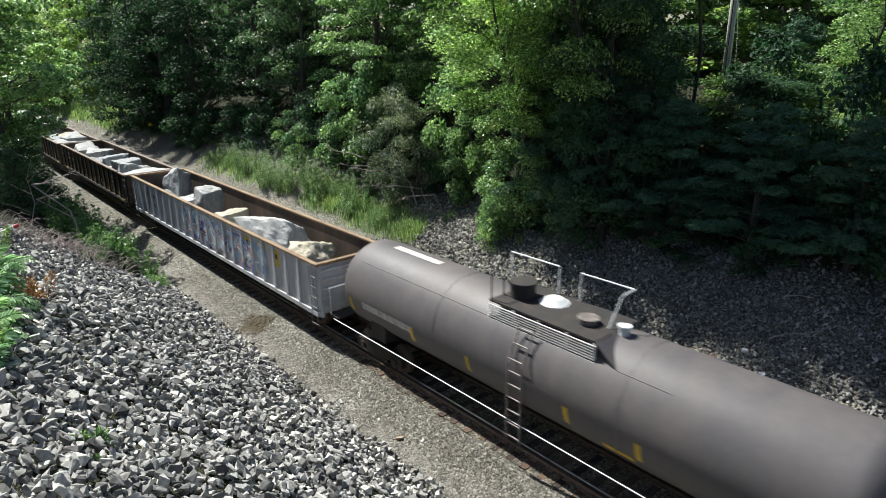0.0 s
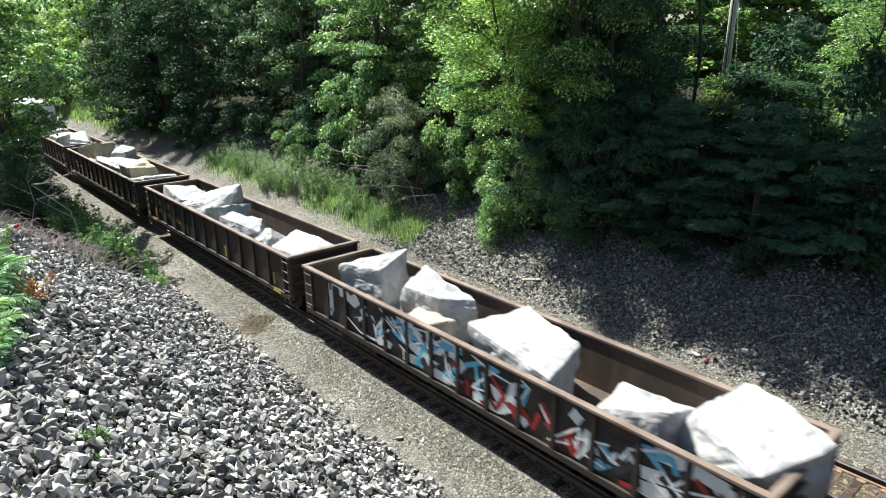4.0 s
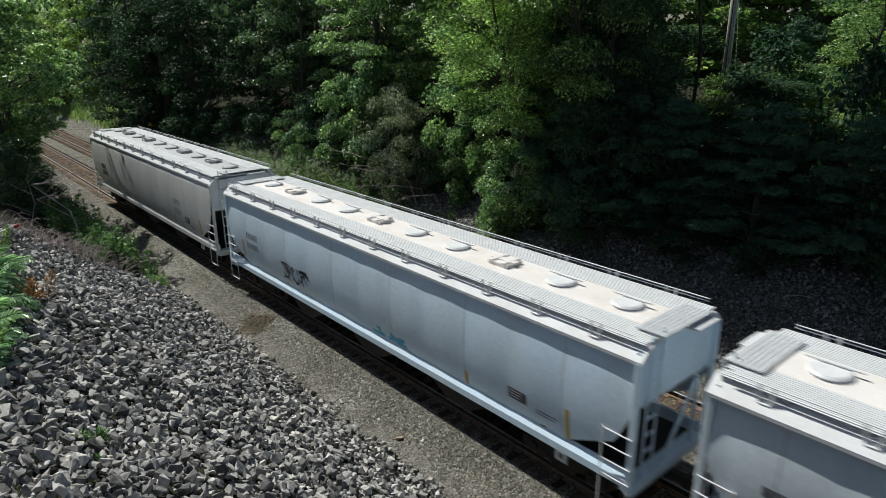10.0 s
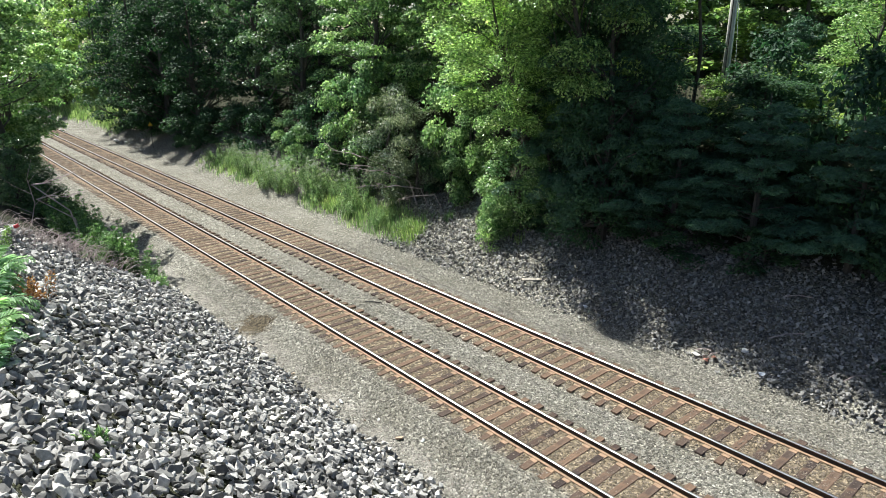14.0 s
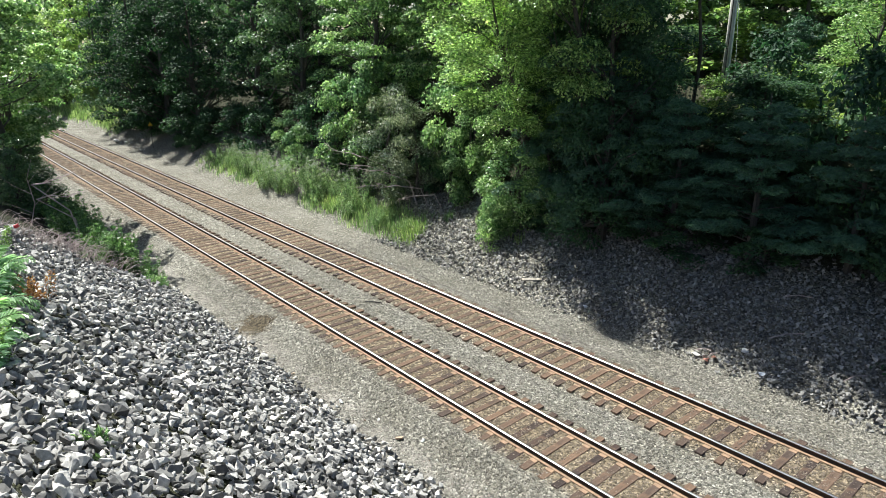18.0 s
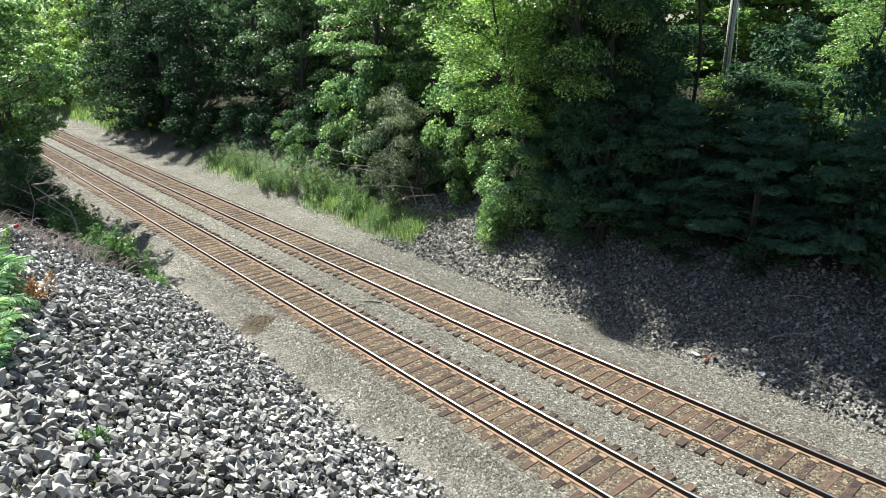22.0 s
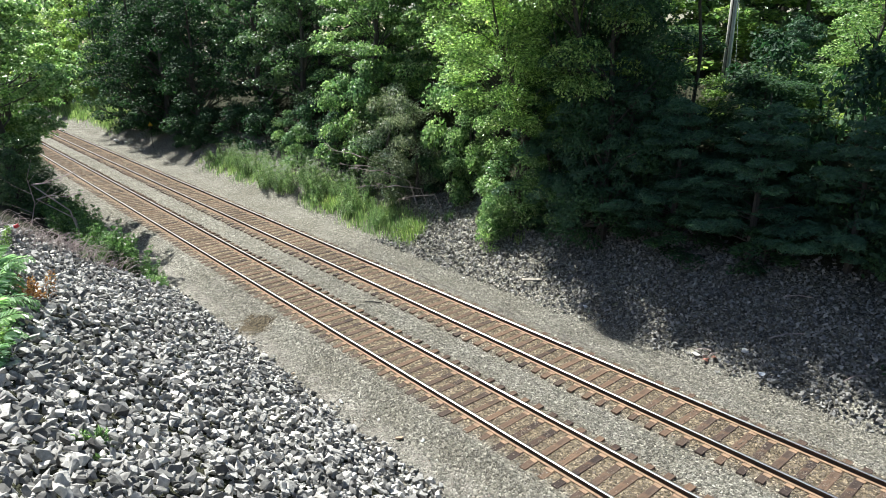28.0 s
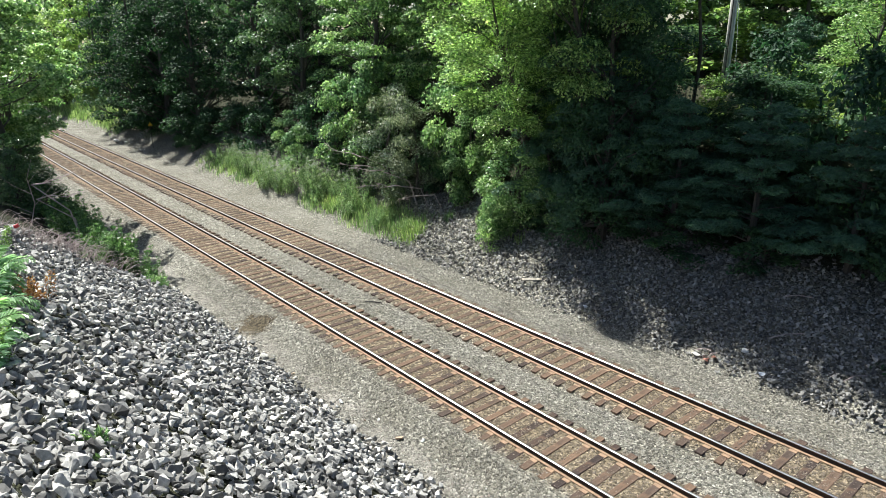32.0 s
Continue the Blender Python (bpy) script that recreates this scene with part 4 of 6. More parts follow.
# ---- gondolas ----
def gondola(key, front, rear, h, paint, inside, rim, ribs, label, marks=(), stripe=0.0, tall_ends=False):
    ob, L = car("gondola_car", key, front, rear, label=label, category="gondola car", group="gondola cars")
    y0, floor = 1.46, 1.1
    for s in (-1, 1):
        a, b = sorted((s * y0, s * (y0 + 0.012)))
        sd = part("side", boxes((-L + 0.05, L - 0.05, a, b, 0.92, h - 0.02)), paint, ob)
        a, b = sorted((s * (y0 - 0.016), s * (y0 - 0.004)))
        part("side_lining", boxes((-L + 0.1, L - 0.1, a, b, floor, h - 0.03)), inside, ob, "rusty inner side sheet")
        a, b = sorted((s * (y0 - 0.06), s * (y0 + 0.12)))
        part("top_chord", boxes((-L, L, a, b, h - 0.09, h), bevel=0.015), rim, ob, "worn rusty top rail")
        a, b = sorted((s * (y0 + 0.014), s * (y0 + 0.1)))
        part("side_sill", boxes((-L + 0.05, L - 0.05, a, b, 0.86, 1.04), bevel=0.01), paint, ob)
        rb = None
        for k in range(ribs):
            x = -L + 0.45 + (2 * L - 0.9) * k / (ribs - 1)
            if rb is None:
                bm = slab(bmesh.new(), [(-0.075, 1.0), (0.075, 1.0), (0.06, h - 0.1), (-0.06, h - 0.1)], -0.085, -0.002)
                bmesh.ops.bevel(bm, geom=bm.edges[:], offset=0.012, segments=1, affect="EDGES")
                rb = part("rib", fix(bm), paint, ob)
                rb.matrix_basis = pose(x, s * (y0 + 0.012), 0, 0, 0, 0 if s < 0 else 180)
            else:
                share("rib", rb.data, ob, pose(x, s * (y0 + 0.012), 0, 0, 0, 0 if s < 0 else 180))
        # grab irons and end ladder
        for e_ in (-1, 1):
            x = e_ * (L - 0.3)
            part("ladder", rods([((x + q * 0.22, s * (y0 + 0.1), 1.0), (x + q * 0.22, s * (y0 + 0.1), h - 0.15)) for q in (-1, 1)] + [((x - 0.22, s * (y0 + 0.1), z), (x + 0.22, s * (y0 + 0.1), z)) for z in np.arange(1.2, h - 0.2, 0.38)] + [((x - 0.22, s * (y0 + 0.1), 0.55), (x + 0.22, s * (y0 + 0.1), 0.55)), ((x - 0.22, s * (y0 + 0.1), 0.55), (x - 0.22, s * (y0 + 0.1), 0.95)), ((x + 0.22, s * (y0 + 0.1), 0.55), (x + 0.22, s * (y0 + 0.1), 0.95))], 0.014), M_IRON, ob, "worn steel ladder")
    for s in (-1, 1):
        a, b = sorted((s * (L - 0.06), s * (L - 0.03)))
        en = part("end_wall", boxes((a, b, -y0, y0, 0.95, h - 0.02)), paint, ob)
        a, b = sorted((s * (L - 0.085), s * (L - 0.068)))
        part("end_lining", boxes((a, b, -y0 + 0.02, y0 - 0.02, floor, h - 0.03)), inside, ob, "rusty inner end sheet")
        a, b = sorted((s * (L - 0.14), s * (L + 0.04)))
        part("end_rail", boxes((a, b, -y0 - 0.12, y0 + 0.12, h - 0.1, h + 0.012), bevel=0.015), rim, ob, "worn rusty end rail")
        for z in np.arange(1.12, h - 0.22, 0.34):
            a, b = sorted((s * (L - 0.03), s * (L + 0.05)))
            part("end_rib", boxes((a, b, -y0 + 0.02, y0 - 0.02, z, z + 0.15), bevel=0.03), paint, en)
        for y in (-y0 - 0.02, y0 - 0.1):
            a, b = sorted((s * (L - 0.1), s * (L + 0.055)))
            part("corner_post", boxes((a, b, y, y + 0.12, 0.86, h - 0.06), bevel=0.01), paint, ob)
        dsk = disc(bmesh.new(), (s * (L + 0.08), 0.75, h - 0.5), (1, 0, 0), 0.2, 0.05, 18)
        part("brake_wheel", dsk, M_STEEL, ob)
    part("floor", boxes((-L + 0.1, L - 0.1, -y0 + 0.02, y0 - 0.02, floor - 0.06, floor)), inside, ob, "dirty steel floor with stone chips")
    part("centre_sill", boxes((-L + 0.1, L - 0.1, -0.3, 0.3, 0.66, floor - 0.07)), M_STEEL, ob)
    running_gear(ob, L)
    yf = -(y0 + 0.014)
    if marks:
        for k, (x0, x1, z0, z1, mm) in enumerate(marks):
            part("lettering", bars([(x0, x1, z0, z1, yf)]), mm, ob, "faded lettering")
    if stripe:
        for x in np.arange(-L + 1.2, L - 0.8, stripe):
            part("reflector", boxes((x, x + 0.1, yf - 0.006, yf, 1.12, 1.62)), M_YELLOW, ob, "yellow reflective stripe")
        for e_ in (-1, 1):
            x = e_ * (L - 1.1)
            part("reflector", boxes((x - 0.3, x + 0.3, yf - 0.09, yf - 0.084, 0.9, 1.02)), M_YELLOW, ob, "yellow reflective stripe")
    return ob, L


def streak_paint(name, base, rust, amount):
    return paint_mat(name, base, rust, amount, 0.62, 1.1, (1, 1, 0.3), 0.15)


G_WHITE = streak_paint("chalky_grey_white_paint", (0.5, 0.52, 0.55), (0.3, 0.25, 0.2), 0.75)
G_BROWN = streak_paint("sooty_brown_paint", (0.034, 0.027, 0.023), (0.085, 0.06, 0.046), 0.9)
G_DARK = streak_paint("sooty_black_brown_paint", (0.022, 0.018, 0.016), (0.066, 0.044, 0.033), 0.9)
G_INSIDE = streak_paint("rusted_inside_steel", (0.062, 0.046, 0.035), (0.15, 0.105, 0.075), 0.9)
G_RIM = streak_paint("scraped_rusty_rim", (0.14, 0.1, 0.077), (0.27, 0.21, 0.17), 0.9)
G_RIM_Y = streak_paint("scraped_yellow_rim", (0.26, 0.175, 0.095), (0.15, 0.095, 0.065), 0.9)

w_, y_ = M_MARK_W, M_MARK_Y
g1, L1 = gondola("G1", -18.69, -39.59, 2.86, G_WHITE, G_INSIDE, G_RIM_Y, 22, "long grey-white gondola car with painted tags, loaded with pale boulders",
                 [(-8.4, -7.8, 2.1, 2.32, y_), (-8.4, -7.8, 1.6, 1.8, y_), (-7.3, -6.7, 2.1, 2.3, y_), (-7.3, -6.7, 1.6, 1.8, y_), (-9.4, -9.15, 1.75, 1.98, y_)])
g2, L2 = gondola("G2", -40.93, -57.64, 2.66, G_DARK, G_INSIDE, G_RIM, 15, "dark brown gondola car loaded with white boulders",
        [(-6.6, -5.9, 2.05, 2.22, w_), (-6.6, -5.9, 1.75, 1.92, w_), (-5.4, -4.8, 1.75, 1.92, w_), (5.0, 5.5, 2.0, 2.16, w_), (5.0, 5.5, 1.72, 1.86, w_)], 2.36)
M_DUST = streak_paint("tan_dust_over_paint", (0.2, 0.155, 0.085), (0.07, 0.055, 0.042), 0.9)
for k in range(14):
    x = -L2 + 0.45 + (2 * L2 - 0.9) * (k + 0.5) / 14
    part("dusty_panel", boxes((x - 0.42, x + 0.42, -1.4755, -1.472, 1.05, 1.28 + 0.1 * math.sin(3.7 * k))), M_DUST, g2, "tan dust along the bottom of the panel")
gondola("G3", -58.76, -75.43, 2.55, G_BROWN, G_INSIDE, G_RIM, 15, "brown gondola car loaded with grey and cream boulders", [(-5.9, -5.1, 1.8, 2.05, y_), (-4.3, -3.7, 1.8, 2.0, y_)], 3.3)
g4, L4 = gondola("G4", -76.85, -93.2, 2.6, G_DARK, G_INSIDE, G_RIM, 15, "dark gondola car covered in painted tags, loaded with white slabs")
gondola("G5", -94.32, -110.8, 2.6, G_DARK, G_INSIDE, G_RIM, 13, "dark brown gondola car with faded yellow lettering, loaded with white slabs",
        [(-6.55, -5.95, 1.9, 2.2, y_), (-6.5, -5.9, 1.45, 1.7, y_), (-5.2, -4.6, 1.9, 2.2, y_), (-5.2, -4.6, 1.4, 1.7, y_), (-3.9, -3.2, 1.4, 1.65, y_), (-7.6, -7.4, 1.75, 1.98, y_)], 4.6)
gondola("G6", -112.46, -129.07, 2.56, G_DARK, G_INSIDE, G_RIM, 14, "dark brown gondola car loaded with cream and white blocks",
        [(-6.4, -5.8, 1.75, 1.9, w_), (-6.4, -5.8, 1.5, 1.65, w_), (-5.2, -4.7, 1.6, 1.76, w_)], 2.35)
gondola("G7", -130.22, -146.91, 2.56, G_BROWN, G_INSIDE, G_RIM, 14, "brown gondola car loaded with white blocks", [(-3.2, -2.6, 1.6, 1.9, w_), (5.2, 5.8, 1.5, 1.8, w_), (6.8, 7.3, 1.5, 1.8, w_)], 2.9)


# ---- painted tags, laid on a car's side in strokes ----
def flat_side(y):
    return lambda x, z: y


def stroke(bm, pts, width, side, off):
    """A painted band along pts (x, z) on a side, as a strip that follows it."""
    fine = []
    for (x0, z0), (x1, z1) in zip(pts, pts[1:]):
        n = max(1, int(math.hypot(x1 - x0, z1 - z0) / 0.12))
        fine += [(x0 + (x1 - x0) * k / n, z0 + (z1 - z0) * k / n) for k in range(n)]
    fine.append(pts[-1])
    prev = None
    for k, (x, z) in enumerate(fine):
        a, b = fine[max(0, k - 1)], fine[min(len(fine) - 1, k + 1)]
        d = Vector((b[0] - a[0], b[1] - a[1])).normalized()
        px, pz = -d.y * width / 2, d.x * width / 2
        row = [bm.verts.new((x + px * q, side(x + px * q, z + pz * q) - off, z + pz * q)) for q in (-1, 0, 1)]
        if prev:
            bm.faces.new((prev[0], row[0], row[1], prev[1]))
            bm.faces.new((prev[1], row[1], row[2], prev[2]))
        prev = row
    return bm


def tag_paint(name, c, c2):
    return paint_mat(name, c, c2, 0.6, 0.5, 2.5)


T_RED = tag_paint("red_spray_paint", (0.33, 0.024, 0.026), (0.24, 0.024, 0.034))
T_MAROON = tag_paint("maroon_spray_paint", (0.14, 0.02, 0.04), (0.09, 0.02, 0.05))
T_BLACK = tag_paint("black_spray_paint", (0.015, 0.015, 0.02), (0.05, 0.05, 0.06))
T_BLUE = tag_paint("pale_blue_spray_paint", (0.1, 0.42, 0.62), (0.25, 0.55, 0.7))
T_TEAL = tag_paint("teal_spray_paint", (0.08, 0.26, 0.28), (0.12, 0.35, 0.36))
T_PALE = tag_paint("white_spray_paint", (0.75, 0.78, 0.8), (0.55, 0.6, 0.65))
T_OLIVE = tag_paint("olive_spray_paint", (0.2, 0.24, 0.12), (0.34, 0.36, 0.2))
T_PINK = tag_paint("dusty_red_spray_paint", (0.45, 0.26, 0.26), (0.5, 0.38, 0.38))
T_SKY = tag_paint("chalky_blue_spray_paint", (0.3, 0.44, 0.58), (0.45, 0.55, 0.62))
T_DEEP = tag_paint("deep_blue_spray_paint", (0.07, 0.12, 0.4), (0.15, 0.25, 0.5))


def tag(ob, side, layers, label, lift=0.0):
    """Layers of paint from the bottom up: (material, width, strokes)."""
    first = None
    for k, (mm, width, strokes) in enumerate(layers):
        for j, st in enumerate(strokes):
            bm = stroke(bmesh.new(), [(x, z + lift) for x, z in st], width, side, 0.006 + 0.005 * k + 0.0004 * j)
            p = part("tag_stroke" if first else "painted_tag", bm, mm, first or ob, "" if first else label)
            first = first or p


def wild(seed, x0, x1, z0, z1, n, length):
    """Loose angular strokes that fill a band."""
    r = random.Random(seed)
    out = []
    for _ in range(n):
        x, z = r.uniform(x0, x1), r.uniform(z0, z1)
        pts = [(x, z)]
        for _ in range(r.randint(1, 3)):
            x = min(x1, max(x0, x + r.uniform(-length, length)))
            z = min(z1, max(z0, z + r.uniform(-length, length)))
            pts.append((x, z))
        out.append(pts)
    return out


yg = flat_side(-1.478)
tag(g1, yg, [(T_PALE, 0.34, wild(1, -2.6, 6.4, 1.25, 2.4, 26, 0.8)), (T_SKY, 0.14, wild(2, -2.6, 6.4, 1.2, 2.45, 34, 0.7)), (T_DEEP, 0.07, wild(3, -2.6, 5.4, 1.2, 2.45, 24, 0.6)), (T_PINK, 0.16, wild(4, -2.4, 5.2, 1.15, 2.2, 26, 0.5)), (T_PALE, 0.09, wild(6, -2.6, 6.4, 1.2, 2.4, 26, 0.6)), (T_MAROON, 0.06, wild(5, -1.5, 4.6, 1.1, 1.8, 12, 0.4))], "blue, white and red tags sprayed across the ribs")
r_ = random.Random(61)
for k in range(22):
    x = -L1 + 0.45 + (2 * L1 - 0.9) * k / 21
    if -2.8 < x < 6.6:
        z = 1.1
        while z < 2.4:
            h_ = r_.uniform(0.15, 0.45)
            if r_.random() < 0.75:
                part("painted_rib", boxes((x - 0.055, x + 0.055, -1.5615, -1.5585, z, min(2.5, z + h_))), r_.choice((T_SKY, T_PALE, T_PINK, T_DEEP, T_SKY)), g1, "sprayed colour across the rib")
            z += h_
for x in (4.6, 5.75, 6.9):
    part("painted_panel", boxes((x, x + 0.62, -1.4815, -1.477, 1.95, 2.62)), M_YELLOW, g1, "yellow panel with dark marks")
    part("lettering", bars([(x + 0.08, x + 0.56, 2.25, 2.45, -1.4825)]), T_BLACK, g1)
tag(g4, yg, [(T_PALE, 0.3, wild(11, -6.5, 7.4, 1.25, 2.3, 34, 0.7)), (T_BLACK, 0.2, wild(12, -6.5, 7.4, 1.2, 2.4, 30, 0.8)), (T_BLUE, 0.14, wild(13, -4, 7.4, 1.2, 2.3, 20, 0.7)), (T_RED, 0.13, wild(14, -1, 7.4, 1.15, 2.2, 16, 0.6)), (T_PALE, 0.06, wild(15, -6.5, 7.4, 1.2, 2.4, 36, 0.9))], "crowded pale, black, blue and red tags")


# ---- boulders on the gondolas ----
def boulder_mat(name, base, shade, vein):
    m, nt, b = shader(name, 0.85, 0, 0.25)
    n = noise_of(nt, 2.2, 7, 0.65)
    v = noise_of(nt, 1.1, 5, 0.7, stretch=(0.6, 2.4, 1.0))
    c = ramp_of(nt, n, [(0.25, shade), (0.55, base), (0.8, [min(0.92, x * 1.08) for x in base])])
    c = mixed(nt, ramp_of(nt, v, [(0.56, (0, 0, 0)), (0.62, (0.55, 0.55, 0.55)), (0.68, (0, 0, 0))]), c, vein)
    nt.links.new(c, b.inputs["Base Color"])
    bump_to(nt, b, noise_of(nt, 7, 8, 0.7), 0.7, 0.05)
    return m


STONES = {"white": boulder_mat("white_marble", (0.43, 0.43, 0.42), (0.29, 0.29, 0.285), (0.23, 0.235, 0.24)),
          "grey": boulder_mat("grey_white_marble", (0.37, 0.38, 0.39), (0.24, 0.25, 0.265), (0.19, 0.2, 0.22)),
          "cream": boulder_mat("cream_limestone", (0.5, 0.455, 0.36), (0.37, 0.325, 0.24), (0.33, 0.26, 0.16))}
SAY = {"white": "rough white quarried boulder", "grey": "rough grey-white quarried boulder", "cream": "rough cream-yellow quarried block"}


def boulder(key, x, y, z, w, d, h, turn, seed, tint="white", blocky=0.0):
    """A quarried boulder lying in a gondola: x along the car, z its middle."""
    r = np.random.default_rng(seed)
    bm = bmesh.new()
    reach = abs(math.sin(radians(turn))) * w / 2 + abs(math.cos(radians(turn))) * d / 2
    if reach > 1.2:
        w, d, reach = w * 1.2 / reach, d * 1.2 / reach, 1.2
    y = max(reach - 1.3, min(1.3 - reach, y))
    if blocky:
        P = np.array([(x_, y_, z_) for x_ in (-1, 1) for y_ in (-1, 1) for z_ in (-1, 1)], float) * 0.5
        P = P + r.normal(0, 0.05 + 0.1 * (1 - blocky), P.shape)
        if blocky < 0.6:
            P = np.concatenate([P, r.uniform(-0.5, 0.5, (5, 3)) * 1.1])
    else:
        P = r.normal(size=(13, 3))
        P = P / np.linalg.norm(P, axis=1)[:, None] * r.uniform(0.5, 0.62, (13, 1))
    for q in P * np.array([w, d, h]):
        bm.verts.new(q)
    hull = bmesh.ops.convex_hull(bm, input=bm.verts)
    bmesh.ops.delete(bm, geom=[g for g in hull["geom_interior"] if isinstance(g, bmesh.types.BMVert)], context="VERTS")
    bmesh.ops.dissolve_limit(bm, angle_limit=0.2, verts=bm.verts[:], edges=bm.edges[:])
    bmesh.ops.triangulate(bm, faces=bm.faces[:])
    for _ in range(4):
        bmesh.ops.subdivide_edges(bm, edges=bm.edges[:], cuts=1, use_grid_fill=True)
        bmesh.ops.triangulate(bm, faces=bm.faces[:])
    bmesh.ops.smooth_vert(bm, verts=bm.verts[:], factor=0.5, use_axis_x=True, use_axis_y=True, use_axis_z=True)
    for v in bm.verts:
        s = Vector((seed, 0, 0))
        v.co += v.co.normalized() * (0.1 * noise.noise(v.co * 1.7 + s) + 0.05 * noise.fractal(v.co * 3.6 + s, 0.8, 2.1, 5))
    ob = part("boulder", bm, STONES[tint])
    tagged(ob, SAY[tint] + " lying in a gondola car", "boulder", "boulders in the gondola cars")
    return carried(ob, CARS[key] + x, MID_1 + y, z, (r.uniform(-8, 8), r.uniform(-10, 10) if w < 3 else 2.0, turn))


def load(key, rows):
    for k, (x, y, z, w, d, h, turn, tint, blocky) in enumerate(rows):
        boulder(key, x, y, 1.1 + 0.44 * h, w * 0.95, d * 0.95, h * 0.88, turn, 17 * k + sum(map(ord, key)), tint, blocky)


load("G1", [(-9.2, 0.6, 2.1, 1.5, 1.1, 2.0, 20, "grey", 0.3), (-8.0, -0.2, 1.7, 2.1, 1.6, 1.2, 10, "white", 0), (-5.7, -0.2, 1.75, 2.6, 1.6, 1.3, -8, "white", 0.3), (-3.7, 0.2, 2.1, 1.1, 1.2, 2.1, 20, "white", 0.5),
            (-0.1, -0.1, 1.85, 1.5, 1.4, 1.5, 15, "cream", 0.4), (2.1, -0.3, 1.65, 2.3, 1.5, 1.1, 0, "white", 0), (4.4, 0.0, 1.9, 3.2, 1.7, 1.95, 10, "white", 0.1), (7.4, 0.0, 1.9, 2.9, 1.9, 1.9, -8, "cream", 0)])
load("G2", [(-6.6, 0.0, 1.9, 2.0, 1.6, 1.6, 10, "white", 0.4), (-4.7, 0.3, 1.8, 1.6, 1.4, 1.4, -20, "white", 0.2), (-3.0, -0.3, 1.7, 1.7, 1.3, 1.5, 30, "white", 0.0), (-0.8, 0.3, 1.85, 2.9, 1.5, 1.6, -5, "grey", 0.5),
            (1.5, -0.7, 1.7, 1.4, 0.9, 1.2, 10, "white", 0.2), (2.6, 0.2, 2.0, 1.4, 1.6, 1.8, 15, "grey", 0.6), (4.6, 0.1, 1.95, 2.4, 1.9, 1.7, -10, "white", 0.3), (7.0, 0.1, 1.95, 2.4, 1.9, 1.7, 20, "white", 0.2)])
load("G3", [(-7.5, -0.5, 1.75, 1.3, 1.1, 1.3, 15, "white", 0.2), (-6.2, 0.4, 2.05, 2.0, 1.7, 1.9, 20, "white", 0.3), (-4.6, -0.4, 1.7, 2.0, 1.3, 1.2, 10, "white", 0), (-2.6, 0.0, 1.85, 2.4, 1.5, 1.5, -12, "white", 0),
            (-0.4, -0.5, 1.7, 1.7, 1.3, 1.2, 15, "grey", 0.2), (1.4, 0.5, 2.0, 2.3, 1.5, 1.8, -15, "cream", 0), (2.7, -0.6, 1.75, 1.7, 1.2, 1.3, 10, "grey", 0.3), (4.3, 0.5, 1.9, 2.0, 1.5, 1.6, 10, "white", 0.2),
            (5.3, -0.6, 1.8, 1.6, 1.2, 1.4, 20, "white", 0.2), (7.2, 0.0, 1.8, 2.2, 2.0, 1.4, -8, "white", 0.85)])
load("G4", [(-5.9, -0.1, 2.1, 1.7, 1.6, 2.1, 15, "white", 0.5), (-3.0, 0.3, 2.15, 2.4, 1.6, 1.9, 0, "white", 0.4), (-2.2, -0.8, 1.8, 1.6, 0.9, 1.4, 10, "cream", 0.5), (1.3, -0.1, 2.0, 2.9, 1.8, 1.8, -15, "white", 0.2),
            (5.0, -0.4, 2.0, 1.8, 1.5, 1.8, 10, "white", 0.2), (6.9, 0.1, 2.15, 2.0, 1.7, 2.0, -20, "white", 0.3)])
load("G5", [(-5.7, 0.0, 1.9, 4.0, 1.9, 1.5, -3, "grey", 0.6), (-2.5, 0.0, 2.1, 2.9, 2.1, 1.9, 12, "white", 0.2), (-1.0, -0.1, 1.95, 2.1, 1.9, 1.7, 0, "white", 0.2), (1.6, -0.4, 1.85, 2.2, 1.6, 1.5, 10, "grey", 0.2),
            (4.2, -0.1, 1.9, 2.3, 1.8, 1.6, -10, "white", 0), (6.7, 0.0, 1.9, 2.2, 1.8, 1.6, 10, "white", 0.2)])
load("G6", [(-6.1, 0.1, 2.0, 1.9, 1.6, 2.2, 20, "cream", 0.8), (-5.0, -0.6, 1.65, 1.3, 1.0, 1.1, 0, "cream", 0.3), (-2.5, -0.4, 1.8, 1.8, 1.4, 1.4, -10, "white", 0.3), (-1.0, 0.75, 2.35, 1.6, 1.1, 2.5, 25, "grey", 0.9),
            (0.9, -0.4, 1.85, 3.3, 1.5, 1.7, 12, "white", 0.1), (4.0, 0.0, 1.9, 1.6, 1.9, 2.0, 10, "cream", 0.95), (6.8, 0.0, 1.85, 2.7, 2.0, 1.5, -5, "white", 0.5)])
load("G7", [(-7.0, 0.1, 1.95, 1.8, 1.6, 1.7, 30, "cream", 0.7), (-4.6, 0.0, 1.95, 2.2, 1.8, 1.7, 15, "white", 0.8), (-1.6, 0.0, 1.95, 2.7, 1.8, 1.7, -8, "white", 0.75), (1.5, -0.2, 1.9, 1.9, 1.7, 1.7, 12, "white", 0.7),
            (4.8, 0.4, 1.75, 4.0, 1.3, 1.75, -6, "white", 0.2), (6.9, -0.45, 1.65, 2.5, 1.4, 1.55, -10, "white", 0.1)])


